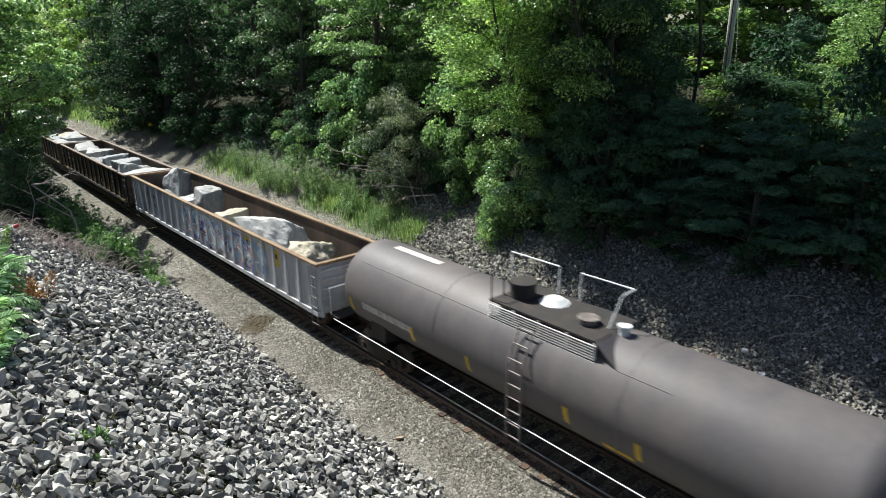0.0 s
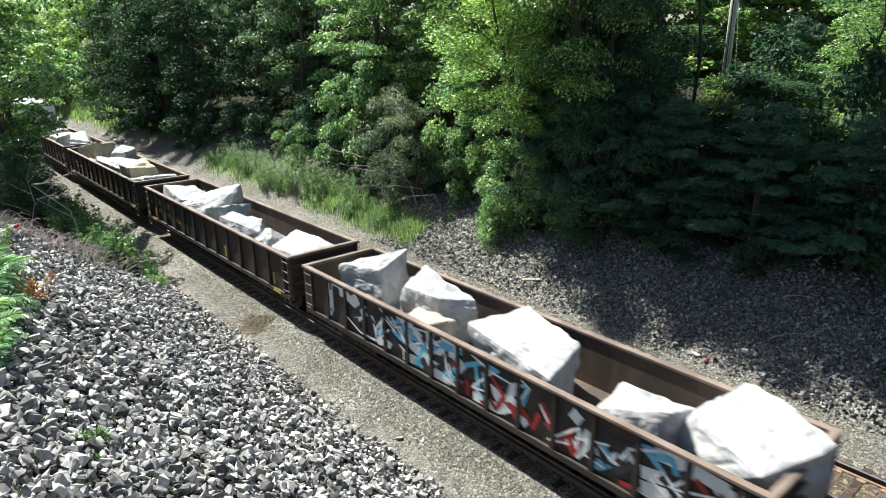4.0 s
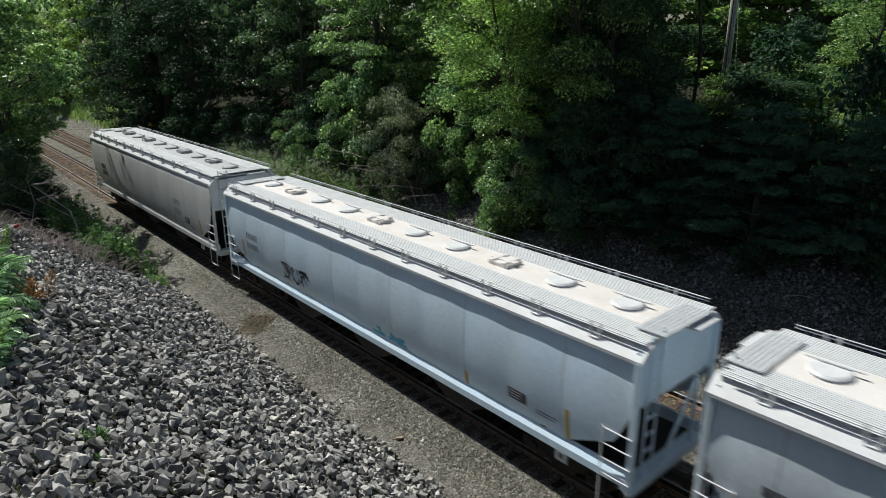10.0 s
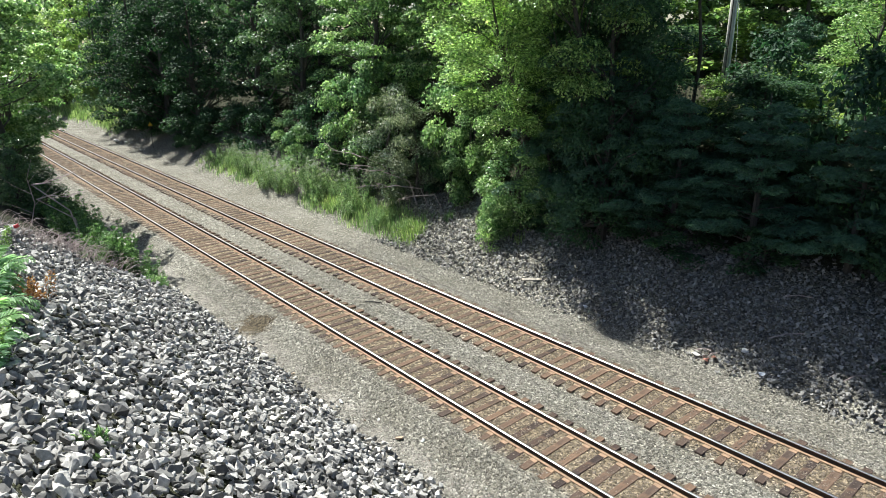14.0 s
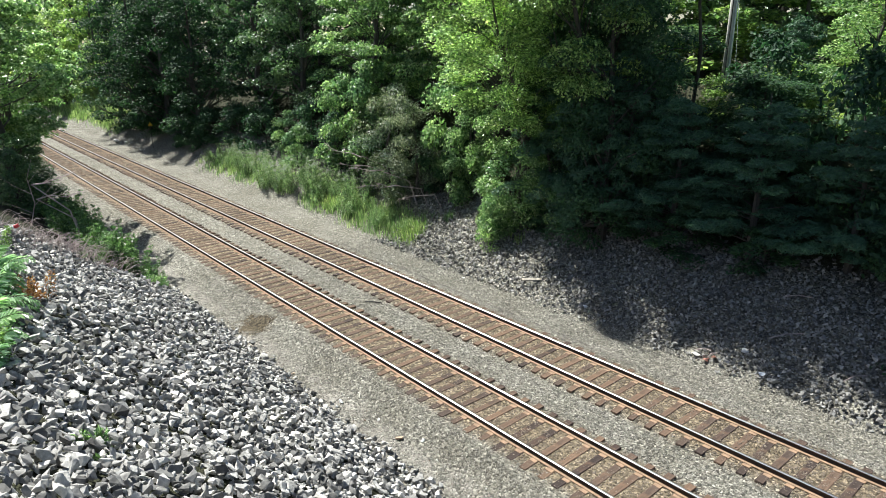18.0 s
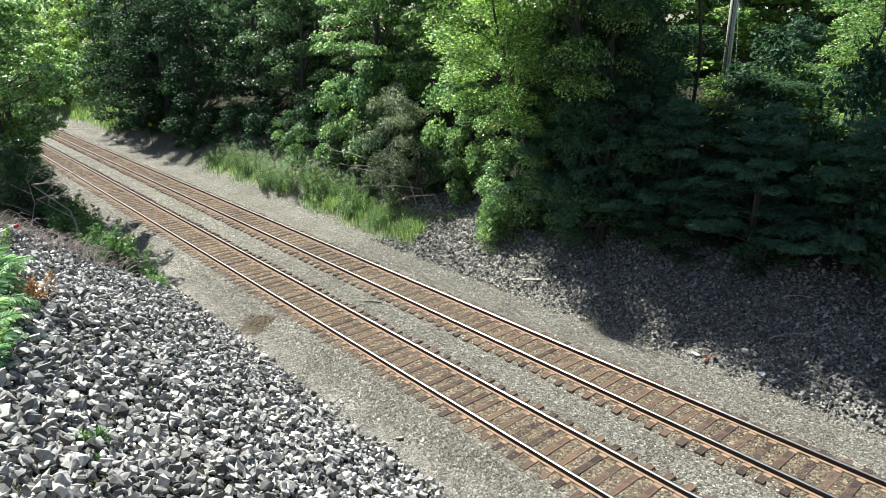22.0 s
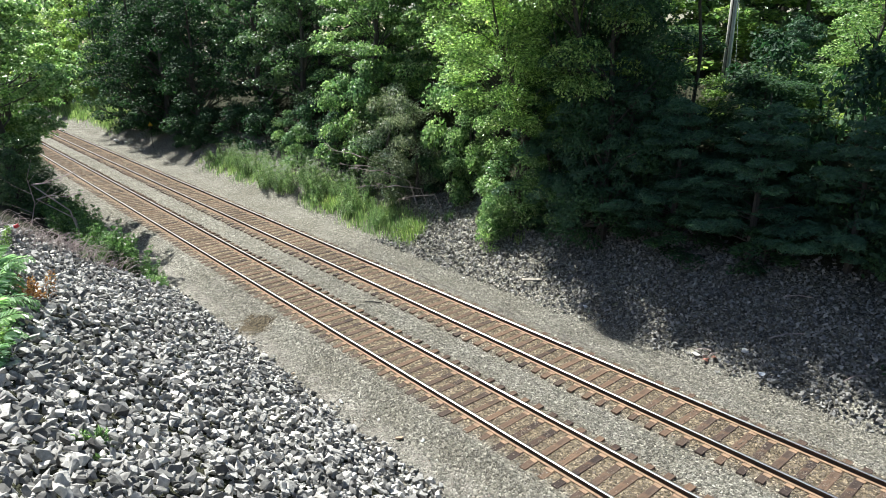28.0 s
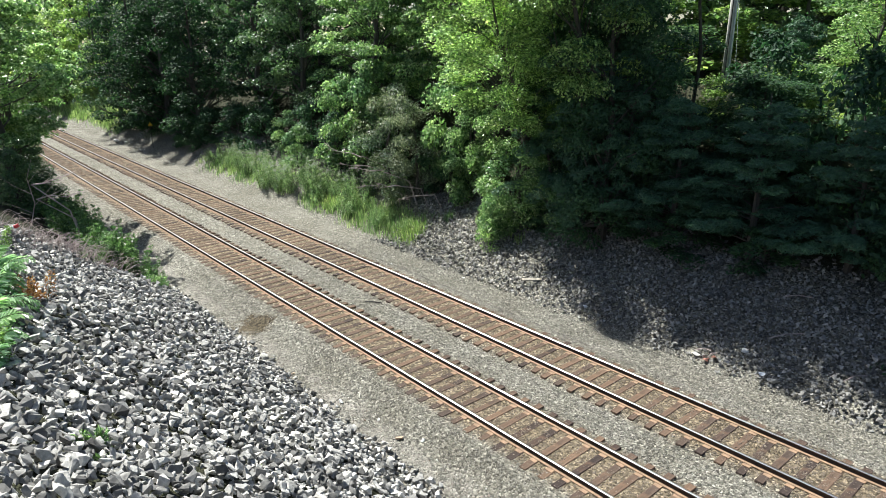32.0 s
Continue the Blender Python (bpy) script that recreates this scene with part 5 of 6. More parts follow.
# ---- covered hoppers ----
def hopper(key, front, rear, paint, roof, trough, panel, bulge, label, dish=0.15, base=1.44, power=0.8, eave=1.63, square=(1, 4, 7), sill=(1.12, 1.46), skirt=1.57, tall=1.0):
    ob, L = car("covered_hopper_car", key, front, rear, label=label, category="hopper car", group="covered hopper cars")
    z0, z1 = sill[1] - 0.04, 4.1

    def half(x, z):
        q = min(1.0, max(0.0, (z - z0) / (z1 - z0)))
        return base + dish * math.sin(math.pi * q) ** power + bulge * abs(math.sin(math.pi * x / panel)) ** 0.8 * math.sin(math.pi * q) ** 0.5

    # sides, cut away at the lower corners
    nx, nz = 150, 16
    for s in (-1, 1):
        bm = bmesh.new()
        g = []
        for i in range(nx + 1):
            x = -L + 0.14 + (2 * L - 0.28) * i / nx
            e_ = L - 0.14 - abs(x)
            low = z0 if e_ > 1.75 else z0 + (1.75 - e_) * 0.5 if e_ > 0.35 else z0 + 0.7 + (0.35 - e_) * 2.2
            g.append([bm.verts.new((x, s * half(x, low + (z1 - low) * k / nz), low + (z1 - low) * k / nz)) for k in range(nz + 1)])
        for i in range(nx):
            for k in range(nz):
                f = (g[i][k], g[i + 1][k], g[i + 1][k + 1], g[i][k + 1])
                bm.faces.new(f if s < 0 else f[::-1])
        part("side_sheet", bm, paint, ob, smooth=True)
        low_side = half(0.0, z0) - 0.004
        bm = extrude_x(bmesh.new(), [(s * y, z) for y, z in ((low_side - 0.06, sill[0]), (skirt, sill[0]), (skirt, sill[1] - 0.16), (low_side, sill[1] + 0.02), (low_side - 0.06, sill[1]))], -L + 0.05, L - 0.05)
        part("side_sill", fix(bm), paint, ob)
        for e_ in (-1, 1):
            a, b = sorted((e_ * (L - 0.17), e_ * (L - 0.02)))
            c, d = sorted((s * 1.5, s * 1.605))
            part("corner_post", boxes((a, b, c, d, 1.0, 4.1), bevel=0.01), paint, ob)
        # sloped roof edge with its drip rail
        bm = extrude_x(bmesh.new(), [(s * y, z) for y, z in ((eave, 4.06), (eave, 4.13), (1.33, 4.385), (1.3, 4.4), (1.2, 4.405), (1.2, 4.34))], -L + 0.02, L - 0.02)
        part("roof_edge", fix(bm), R_WHITE, ob, "white roof edge")
        # running board: strips on brackets
        bm = bmesh.new()
        for k in range(11):
            y = s * (1.38 - 0.071 * k)
            a, b = sorted((y, y - s * 0.058))
            box(bm, -L + 0.1, L - 0.1, a, b, 4.443, 4.462)
        a, b = sorted((s * 0.63, s * 1.42))
        box(bm, -L + 0.1, L - 0.1, a, b, 4.436, 4.443)
        for x in np.arange(-L + 0.3, L - 0.2, 0.95):
            a, b = sorted((s * 0.64, s * 1.42))
            box(bm, x, x + 0.03, a, b, 4.39, 4.436)
        rb = part("running_board", bm, M_GALV, ob, "galvanised grating walkway")
        br = None
        for x in np.arange(-L + 0.9, L - 0.6, 1.62):
            pr = [((0, s * 1.5, 4.22), (-0.04, s * 1.46, 4.56)), ((0.18, s * 1.5, 4.22), (0.22, s * 1.46, 4.56)), ((0, s * 1.5, 4.25), (0.18, s * 1.5, 4.25))]
            if br is None:
                br = part("bracket", rods(pr, 0.028, 5), M_GALV, rb)
                br.matrix_basis = pose(x, 0, 0)
            else:
                share("bracket", br.data, rb, pose(x, 0, 0))
        part("safety_rail", rods([((-L + 0.3, s * 1.46, 4.58), (L - 0.3, s * 1.46, 4.58)), ((-L + 0.3, s * 1.47, 4.51), (L - 0.3, s * 1.47, 4.51))], 0.014, 6), M_GALV, rb)
    part("roof", fix(extrude_x(bmesh.new(), [(-1.21, 4.34), (-1.21, 4.39), (-0.66, 4.42), (0.66, 4.42), (1.21, 4.39), (1.21, 4.34)], -L + 0.1, L - 0.1)), roof, ob)
    part("hatch_trough", fix(extrude_x(bmesh.new(), [(-0.62, 4.423), (-0.6, 4.46), (-0.4, 4.475), (0.4, 4.475), (0.6, 4.46), (0.62, 4.423)], -L + 0.7, L - 0.7)), trough, ob, "dusty beige hatch strip along the roof")
    # hatches, round and square by turns
    hr = hs = None
    for k in range(10):
        x = -L + 1.45 + (2 * L - 2.9) * k / 9
        if k in square:
            if hs is None:
                bm = boxes((-0.36, 0.36, -0.3, 0.3, 4.58, 4.7), bevel=0.02)
                box(bm, -0.42, 0.42, -0.1, 0.1, 4.69, 4.73, 0.01)
                box(bm, -0.28, -0.16, -0.32, 0.32, 4.69, 4.74, 0.01)
                box(bm, 0.16, 0.28, -0.32, 0.32, 4.69, 4.74, 0.01)
                hs = part("square_hatch", bm, trough, ob)
                hs.matrix_basis = pose(x, 0, -0.12)
            else:
                share("square_hatch", hs.data, ob, pose(x, 0, -0.12))
        else:
            if hr is None:
                bm = disc(bmesh.new(), (0, 0, 4.61), (0, 0, 1), 0.35, 0.08, 24)
                disc(bm, (0, 0, 4.67), (0, 0, 1), 0.38, 0.04, 24, 0.33)
                box(bm, -0.5, 0.5, 0.16, 0.22, 4.7, 4.74, 0.008)
                hr = part("round_hatch", bm, roof, ob)
                hr.matrix_basis = pose(x, 0, -0.12)
            else:
                share("round_hatch", hr.data, ob, pose(x, 0, -0.12))
    for s in (-1, 1):
        # upper end sheet, slope sheet, crossover platform, end ladder
        a, b = sorted((s * (L - 0.2), s * (L - 0.15)))
        part("end_sheet", boxes((a, b, -1.5, 1.5, 2.95, 4.28)), paint, ob)
        part("slope_sheet", fix(slab(bmesh.new(), [(s * (L - 0.2), 2.95), (s * (L - 0.14), 2.93), (s * (L - 2.9), 1.15), (s * (L - 3.0), 1.2)], -1.47, 1.47)), G_SHADE, ob, "sloped end sheet, shade painted into its dark colour")
        bm = boxes((min(s * (L - 0.62), s * (L + 0.04)), max(s * (L - 0.62), s * (L + 0.04)), -0.94, 0.94, 4.5, 4.506))
        deck = part("crossover_platform", bm, M_GALV, ob, "galvanised end platform")
        strip = part("grating_strip", boxes((0, 0.06, -0.95, 0.95, 4.505, 4.53)), M_GALV, deck)
        strip.matrix_basis = pose(s * (L - 0.62), 0, 0)
        for k in range(1, 7):
            share("grating_strip", strip.data, deck, pose(s * (L - 0.62 + 0.1 * k), 0, 0))
        a, b = sorted((s * (L - 0.3), s * (L + 0.22)))
        part("end_platform", boxes((a, b, 0.1, 0.95, 4.36, 4.41)), M_GALV, ob)
        a, b = sorted((s * (L - 3.0), s * (L - 0.36)))
        part("end_deck", boxes((a, b, -1.49, 1.49, 1.1, 1.16)), G_SHADE, ob, "deck under the slope sheet, shade painted into its dark colour")
        part("end_sill", boxes((min(s * (L - 0.35), s * L), max(s * (L - 0.35), s * L), -1.5, 1.5, 0.95, 1.2), bevel=0.015), paint, ob)
        xe = s * (L - 0.08)
        part("end_ladder", rods([((xe, -1.15, 1.2), (xe, -1.15, 4.65)), ((xe, -0.75, 1.2), (xe, -0.75, 4.65))] + [((xe, -1.15, z), (xe, -0.75, z)) for z in np.arange(1.45, 4.5, 0.4)], 0.022, 6), paint, ob)
        part("end_brace", rods([((xe, 0.9, 1.2), (xe, 0.9, 2.95)), ((xe, -0.3, 1.2), (xe, 0.85, 2.9))], 0.045, 6), paint, ob)
        for q in (-1, 1):
            x0, x1, y = s * (L - 0.78), s * (L - 0.08), q * 1.62
            ladder = part("side_ladder", rods([((x0, y, 0.5), (x1, y, 0.5)), ((x0, y, 0.5), (x0, y, 2.4)), ((x1, y, 0.5), (x1, y, 1.2))], 0.018, 6), M_GALV, ob, "bright steel side ladder")
            rung = part("rung", rods([((x0, 0, 0), (x1, 0, 0))], 0.018, 6), M_GALV, ladder)
            rung.matrix_basis = pose(0, y, 1.25)
            for z in (1.62, 1.99, 2.36):
                share("rung", rung.data, ladder, pose(0, y, z))
    # discharge bins between the trucks, coloured as dark as the shade below the car
    for x in (-4.2, 0, 4.2):
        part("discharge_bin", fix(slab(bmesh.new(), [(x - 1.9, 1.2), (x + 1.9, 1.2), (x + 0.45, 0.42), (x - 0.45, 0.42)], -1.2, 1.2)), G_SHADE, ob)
    part("centre_sill", boxes((-L + 0.1, L - 0.1, -0.3, 0.3, 0.68, 1.1)), M_STEEL, ob)
    running_gear(ob, L, 2.2)
    for x, foot_, tip in ((-L + 1.5, 1.66, 2.45), (L - 1.75, 1.5, 2.3), (-L / 2, 1.48, 1.9), (L / 2 - 0.1, 1.48, 1.9)):
        bm = bmesh.new()
        stroke(bm, [(x, foot_), (x, tip)], 0.11, lambda a, b: -half(a, b), 0.005)
        part("reflector", bm, M_YELLOW, ob, "yellow reflective stripe")
    # a taller car is drawn up from the sills
    for me in {o.data for o in ob.children_recursive if o.type == "MESH"} if tall != 1.0 else ():
        for v in me.vertices:
            if v.co.z > 1.25:
                v.co.z = 1.25 + (v.co.z - 1.25) * tall
    return ob, L, (lambda x, z: -half(x, 1.25 + (z - 1.25) / tall))


def marks(ob, side, rows, mm, fill=0.82):
    for x0, x1, z0, z1 in rows:
        bm = bmesh.new()
        n = max(2, int((x1 - x0) / ((z1 - z0) * 0.6)))
        for k in range(n):
            a = x0 + (x1 - x0) * k / n
            stroke(bm, [(a, (z0 + z1) / 2), (a + (x1 - x0) / n * fill, (z0 + z1) / 2)], z1 - z0, side, 0.005)
        part("lettering", bm, mm, ob, "dark lettering")


# underframe parts: the shade below the car is put into this dark colour
G_SHADE = streak_paint("dusty_shade_dark_underside", (0.025, 0.024, 0.023), (0.055, 0.047, 0.038), 0.7)
# the sky's blue on the sides is put into the next three paints
H_WHITE = paint_mat("white_hopper_paint", (0.69, 0.745, 0.8), (0.5, 0.49, 0.46), 0.5, 0.42, 0.7)
H_LIGHT = paint_mat("light_grey_hopper_paint", (0.67, 0.755, 0.82), (0.54, 0.585, 0.6), 0.5, 0.45, 0.7)
H_SKY_TINT = paint_mat("pale_sky_tinted_hopper_paint", (0.65, 0.8, 0.93), (0.6, 0.66, 0.67), 0.5, 0.36, 0.7)
H_GREY = paint_mat("warm_grey_hopper_paint", (0.66, 0.665, 0.65), (0.5, 0.48, 0.44), 0.6, 0.42, 0.7)
R_WHITE = paint_mat("white_roof_paint", (0.69, 0.705, 0.715), (0.54, 0.53, 0.5), 0.5, 0.5, 0.8, (1, 1, 1))
R_GREY = paint_mat("grey_roof_paint", (0.44, 0.45, 0.46), (0.34, 0.335, 0.32), 0.5, 0.5, 0.8, (1, 1, 1))
R_DUST = paint_mat("dusty_beige_roof", (0.73, 0.7, 0.67), (0.58, 0.52, 0.46), 0.6, 0.7, 1.2, (1, 1, 1))

h1, LH, sd1 = hopper("H1", -148.22, -168.25, H_WHITE, R_WHITE, R_WHITE, 1.3, 0.03, "white covered hopper car with large red graffiti", 0.15, 1.45, 0.7, 1.6, skirt=1.455)
h2, _, sd2 = hopper("H2", -169.53, -188.6, H_LIGHT, R_WHITE, R_DUST, 1.8, 0.02, "light grey covered hopper car with olive bubble tags and dusty roof", skirt=1.46)
h3, _, sd3 = hopper("H3", -189.88, -209.93, H_SKY_TINT, R_WHITE, R_DUST, 1.62, 0.016, "pale covered hopper car with small tags, skylight blue put into its paint", 0.15, 1.45, 0.7, 1.6)
h4, _, sd4 = hopper("H4", -211.33, -231.58, H_GREY, R_GREY, R_GREY, 2.8, 0.015, "warm grey covered hopper car at the train's tail", 0.12, 1.5, 0.5, 1.58, (1, 3, 6, 8), tall=1.04)

marks(h1, sd1, [(-8.3, -7.2, 2.35, 2.6), (-8.1, -7.1, 1.95, 2.15)], M_MARK_D)
marks(h2, sd2, [(-8.3, -7.3, 2.6, 2.8), (-8.3, -7.1, 2.2, 2.4)], M_MARK_D)
marks(h3, sd3, [(-8.1, -7.05, 2.62, 2.88), (-8.1, -7.05, 2.2, 2.46)], M_MARK_D, 0.42)
marks(h3, sd3, [(7.35, 8.0, 1.84, 1.88), (7.35, 7.9, 1.76, 1.8)], M_MARK_D)
for hop, sd in ((h2, sd2), (h3, sd3), (h4, sd4)):
    # data panel with its pale rows, and the small placard hung below the sill
    bm = bmesh.new()
    stroke(bm, [(6.45, 1.97), (7.05, 1.97)], 0.3, sd, 0.005)
    panel_ = part("data_panel", bm, M_MARK_D, hop, "black data panel")
    for z in (2.06, 1.98, 1.9):
        bm = bmesh.new()
        stroke(bm, [(6.52, z), (6.8 + 0.6 * (z - 1.9), z)], 0.028, sd, 0.009)
        part("lettering", bm, R_WHITE, panel_, "pale lettering")
    pl = part("placard", boxes((7.95, 8.3, -1.53, -1.5, 0.83, 1.13), bevel=0.006), R_WHITE, hop, "small white placard below the sill")
    part("emblem", boxes((8.07, 8.18, -1.54, -1.53, 0.93, 1.04)), M_MARK_D, pl)
marks(h4, sd4, [(-7.95, -6.95, 2.52, 2.82), (-7.95, -6.7, 2.12, 2.42)], M_MARK_D)

M_SEAM = paint_mat("rust_stained_seam", (0.46, 0.47, 0.47), (0.4, 0.32, 0.22), 0.9, 0.6, 3, (1, 1, 0.6))
for hop, sd, gap in ((h1, sd1, 2.6), (h2, sd2, 3.6), (h3, sd3, 3.24), (h4, sd4, 3.24)):
    for x in np.arange(-8.1, 8.3, gap):
        part("panel_seam", stroke(bmesh.new(), [(x, 1.5), (x, 3.95)], 0.022, sd, 0.003), M_SEAM, hop, "thin rust-stained seam")
for z in (2.75, 2.66, 2.57, 2.3, 2.21, 2.12, 2.03):
    marks(h4, sd4, [(5.1, 6.0, z, z + 0.035)], M_MARK_D)
marks(h4, sd4, [(7.0, 7.4, 1.72, 1.76), (7.0, 7.5, 1.62, 1.66)], M_MARK_D)

# a big red word-like painted piece with black edges on the first hopper: letter bodies, their shadows, counters and clouds
BODY_T = [(-5.05, 3.1), (-2.05, 2.9), (-2, 3.25), (-1.3, 3.1), (-0.75, 2.25), (-2.2, 2.25), (-2.25, 2.05), (-2.75, 1.6), (-3.8, 1.55), (-3.95, 1.95), (-4.35, 1.9)]
BODY_E = [(-0.9, 2.7), (-0.7, 2.95), (-0.25, 3.2), (0.6, 2.95), (0.7, 3.25), (1.2, 3.1), (1.3, 2.5), (1.2, 2.1), (-0.05, 2.05), (-0.25, 2.15)]
BODY_R = [(1.45, 3.15), (2.6, 3.2), (3.6, 3.1), (3.65, 2.9), (3.35, 2.5), (3.75, 2.2), (3.85, 1.9), (2.7, 2.05), (2.55, 1.7), (1.9, 1.65), (1.8, 2.3), (1.55, 2.25)]
BODY_I = [(3.7, 2.85), (3.9, 3.05), (4.2, 3.2), (4.55, 3.1), (4.95, 2.65), (4.5, 2.15), (4.65, 1.9), (4.05, 1.85), (3.95, 2.5), (3.65, 2.4)]
BODY_K = [(4.5, 2.15), (4.6, 2.35), (5.65, 3.1), (6.2, 2.95), (6.35, 2.6), (6.1, 2.35), (6.75, 2.05), (7.5, 1.35), (6.9, 1.35), (6.45, 1.7), (5.7, 2.05), (6.1, 1.35), (5.2, 1.35)]
SHADOW_1 = [(-3.8, 1.6), (-2.75, 1.6), (-2.1, 1.95), (-0.75, 1.9), (-0.5, 1.85), (0.6, 1.75), (1, 1.3), (-1.85, 1.35), (-3.35, 1.4)]
SHADOW_2 = [(-0.5, 1.9), (0.8, 2.1), (1.6, 2.1), (1.8, 1.4), (0.8, 1.25)]
SHADOW_3 = [(1.9, 1.65), (2.55, 1.7), (2.75, 2.05), (3.85, 1.85), (4.05, 1.85), (4.65, 1.85), (4.5, 1.2), (3.25, 1.2), (2.1, 1.2)]
UNDERCOAT = [(-4.0, 1.3), (-4.1, 1.9), (-2.0, 2.4), (-0.9, 2.3), (0.0, 2.4), (1.4, 2.2), (2.0, 2.3), (4.5, 2.3), (5.2, 2.2), (7.4, 1.45), (7.5, 1.14), (-3.0, 1.14)]
SHADOW_4 = [(4.65, 1.9), (5.3, 1.4), (5.9, 1.25), (7.6, 1.25), (7.1, 1.7), (6.3, 1.5), (5.2, 1.9)]
COUNTERS = [[(-4.15, 2.5), (-2.85, 2.45), (-2.95, 2.15), (-3.6, 1.85)], [(-2.15, 2.25), (-1.15, 2.25), (-1.1, 1.95), (-2.15, 2)], [(0.3, 2.05), (1, 2.1), (1.3, 1.75), (0.6, 1.85)], [(5.75, 2.3), (6.1, 2.15), (6.6, 1.6), (6.15, 1.8)]]
GLEAMS = [[(-0.45, 2.65), (0.05, 2.7), (-0.15, 2.2)], [(0.3, 2.5), (0.6, 2.5), (0.35, 2.4)], [(1.8, 2.75), (2.2, 2.8), (2.05, 1.8), (1.85, 2.25)], [(2.55, 2.75), (3, 2.7), (2.65, 2.5)]]
CLOUDS = [[(-7.4, 1.25), (-6.2, 1.7), (-4.85, 1.85), (-3.9, 1.3), (-5.4, 1.22)], [(4.8, 3.1), (5.35, 3.4), (5.65, 3.1), (5, 2.65)], [(2.4, 1.85), (2.75, 2.05), (3.4, 1.7), (3.15, 1.25)], [(4.6, 1.8), (5.2, 2.0), (5.7, 1.5), (5.6, 1.25), (4.9, 1.25)], [(6.2, 2.6), (6.6, 2.5), (7.2, 2.0), (8.1, 1.75), (9.0, 1.5), (9.1, 1.25), (7.5, 1.25), (6.7, 2.0)]]


def spans(pts, x):
    """The heights at which an upright line at x cuts an outline."""
    zs = []
    for (x0, z0), (x1, z1) in zip(pts, pts[1:] + pts[:1]):
        if (x0 <= x) != (x1 <= x):
            zs.append(z0 + (z1 - z0) * (x - x0) / (x1 - x0))
    return sorted(zs)


def sprayed(ob, side, pts, mm, off, name="tag_shape"):
    """An outline filled with paint, in narrow strips that follow the side."""
    bm = bmesh.new()
    lo, hi = min(p[0] for p in pts), max(p[0] for p in pts)
    n = max(3, int((hi - lo) / 0.06))
    w = (hi - lo) / n
    for k in range(n):
        a, b = lo + k * w + 1e-4, lo + (k + 1) * w - 1e-4
        za, zb = spans(pts, a), spans(pts, b)
        if len(za) != len(zb):
            za = zb = spans(pts, (a + b) / 2)
        for q in range(0, len(za) - 1, 2):
            m = max(1, int((za[q + 1] - za[q]) / 0.15))
            prev = None
            for e_ in range(m + 1):
                row = [bm.verts.new((x, side(x, z) - off, z)) for x, z in ((a, za[q] + (za[q + 1] - za[q]) * e_ / m), (b, zb[q] + (zb[q + 1] - zb[q]) * e_ / m))]
                if prev:
                    bm.faces.new((prev[0], prev[1], row[1], row[0]))
                prev = row
    bmesh.ops.remove_doubles(bm, verts=bm.verts, dist=0.004)
    return part(name, bm, mm, ob)


def big_side(x, z):
    return min(sd1(x, z), -1.462)


piece = sprayed(h1, big_side, CLOUDS[0], T_BLUE, 0.004, "painted_piece")
piece["label"] = "large red graffiti edged in black over pale blue"
for k, pts in enumerate(CLOUDS[1:]):
    sprayed(piece, big_side, pts, T_BLUE, 0.004 + 0.0004 * k)
sprayed(piece, big_side, UNDERCOAT, T_MAROON, 0.0025)
for pts, mm, k in [(p_, T_MAROON, 8) for p_ in (SHADOW_1, SHADOW_2, SHADOW_3, SHADOW_4)] + [(p_, T_RED, 11) for p_ in (BODY_T, BODY_E, BODY_R, BODY_I, BODY_K)] + [(p_, T_TEAL, 15) for p_ in COUNTERS] + [(p_, T_PALE, 15) for p_ in GLEAMS]:
    sprayed(piece, big_side, pts, mm, 0.001 * k + 0.0003 * (len(pts) % 5))
for pts in (BODY_T, BODY_E, BODY_R, BODY_I, BODY_K):
    part("tag_stroke", stroke(bmesh.new(), pts + pts[:1], 0.09, big_side, 0.0095), T_BLACK, piece)
    part("tag_stroke", stroke(bmesh.new(), [(x, z - 0.03) for x, z in pts], 0.035, big_side, 0.0135), T_PALE, piece)
for pts in COUNTERS + GLEAMS[:1]:
    part("tag_stroke", stroke(bmesh.new(), pts + pts[:1], 0.045, big_side, 0.018), T_PALE, piece)
for pts in (SHADOW_1, SHADOW_2, SHADOW_3):
    part("tag_stroke", stroke(bmesh.new(), pts[len(pts) // 2:], 0.03, big_side, 0.0105), T_PALE, piece)
tag(h1, sd1, [(T_BLACK, 0.045, wild(27, -6.6, -5.3, 1.5, 2.4, 18, 0.35)), (T_BLACK, 0.055, wild(28, 7.2, 8.6, 1.6, 2.4, 16, 0.45))], "thin black scrawl", 0.2)


def bubbles(spec):
    out = []
    for x, z, r in spec:
        out.append([(x + r * math.cos(a), z + 0.75 * r * math.sin(a)) for a in np.linspace(0, 2 * math.pi, 14)])
    return out


spec = [(x, z, r * 1.2) for x, z, r in [(-5.6, 2.0, 0.32), (-4.9, 1.95, 0.4), (-4.1, 1.9, 0.42), (-3.2, 1.85, 0.45), (-2.3, 1.9, 0.42), (-1.4, 1.95, 0.5), (-0.4, 1.85, 0.45), (0.4, 1.75, 0.3), (1.9, 1.75, 0.34), (2.6, 1.7, 0.4)]]
bub, core = bubbles(spec), bubbles([(x, z, r * 0.5) for x, z, r in spec])
tag(h2, sd2, [(T_PINK, 0.3, [[(-4.4, 1.38), (1.0, 1.38)]]), (T_PALE, 0.34, [[(-6.2, 1.42), (-4.7, 1.38)], [(1.2, 1.42), (3.2, 1.4)]]), (T_OLIVE, 0.46, core[:7]), (T_PALE, 0.36, core[7:]), (T_BLACK, 0.07, bub + wild(31, -6.3, 3.2, 1.6, 2.4, 10, 0.35))], "olive bubble shapes outlined in black over a dusty red band", 0.2)
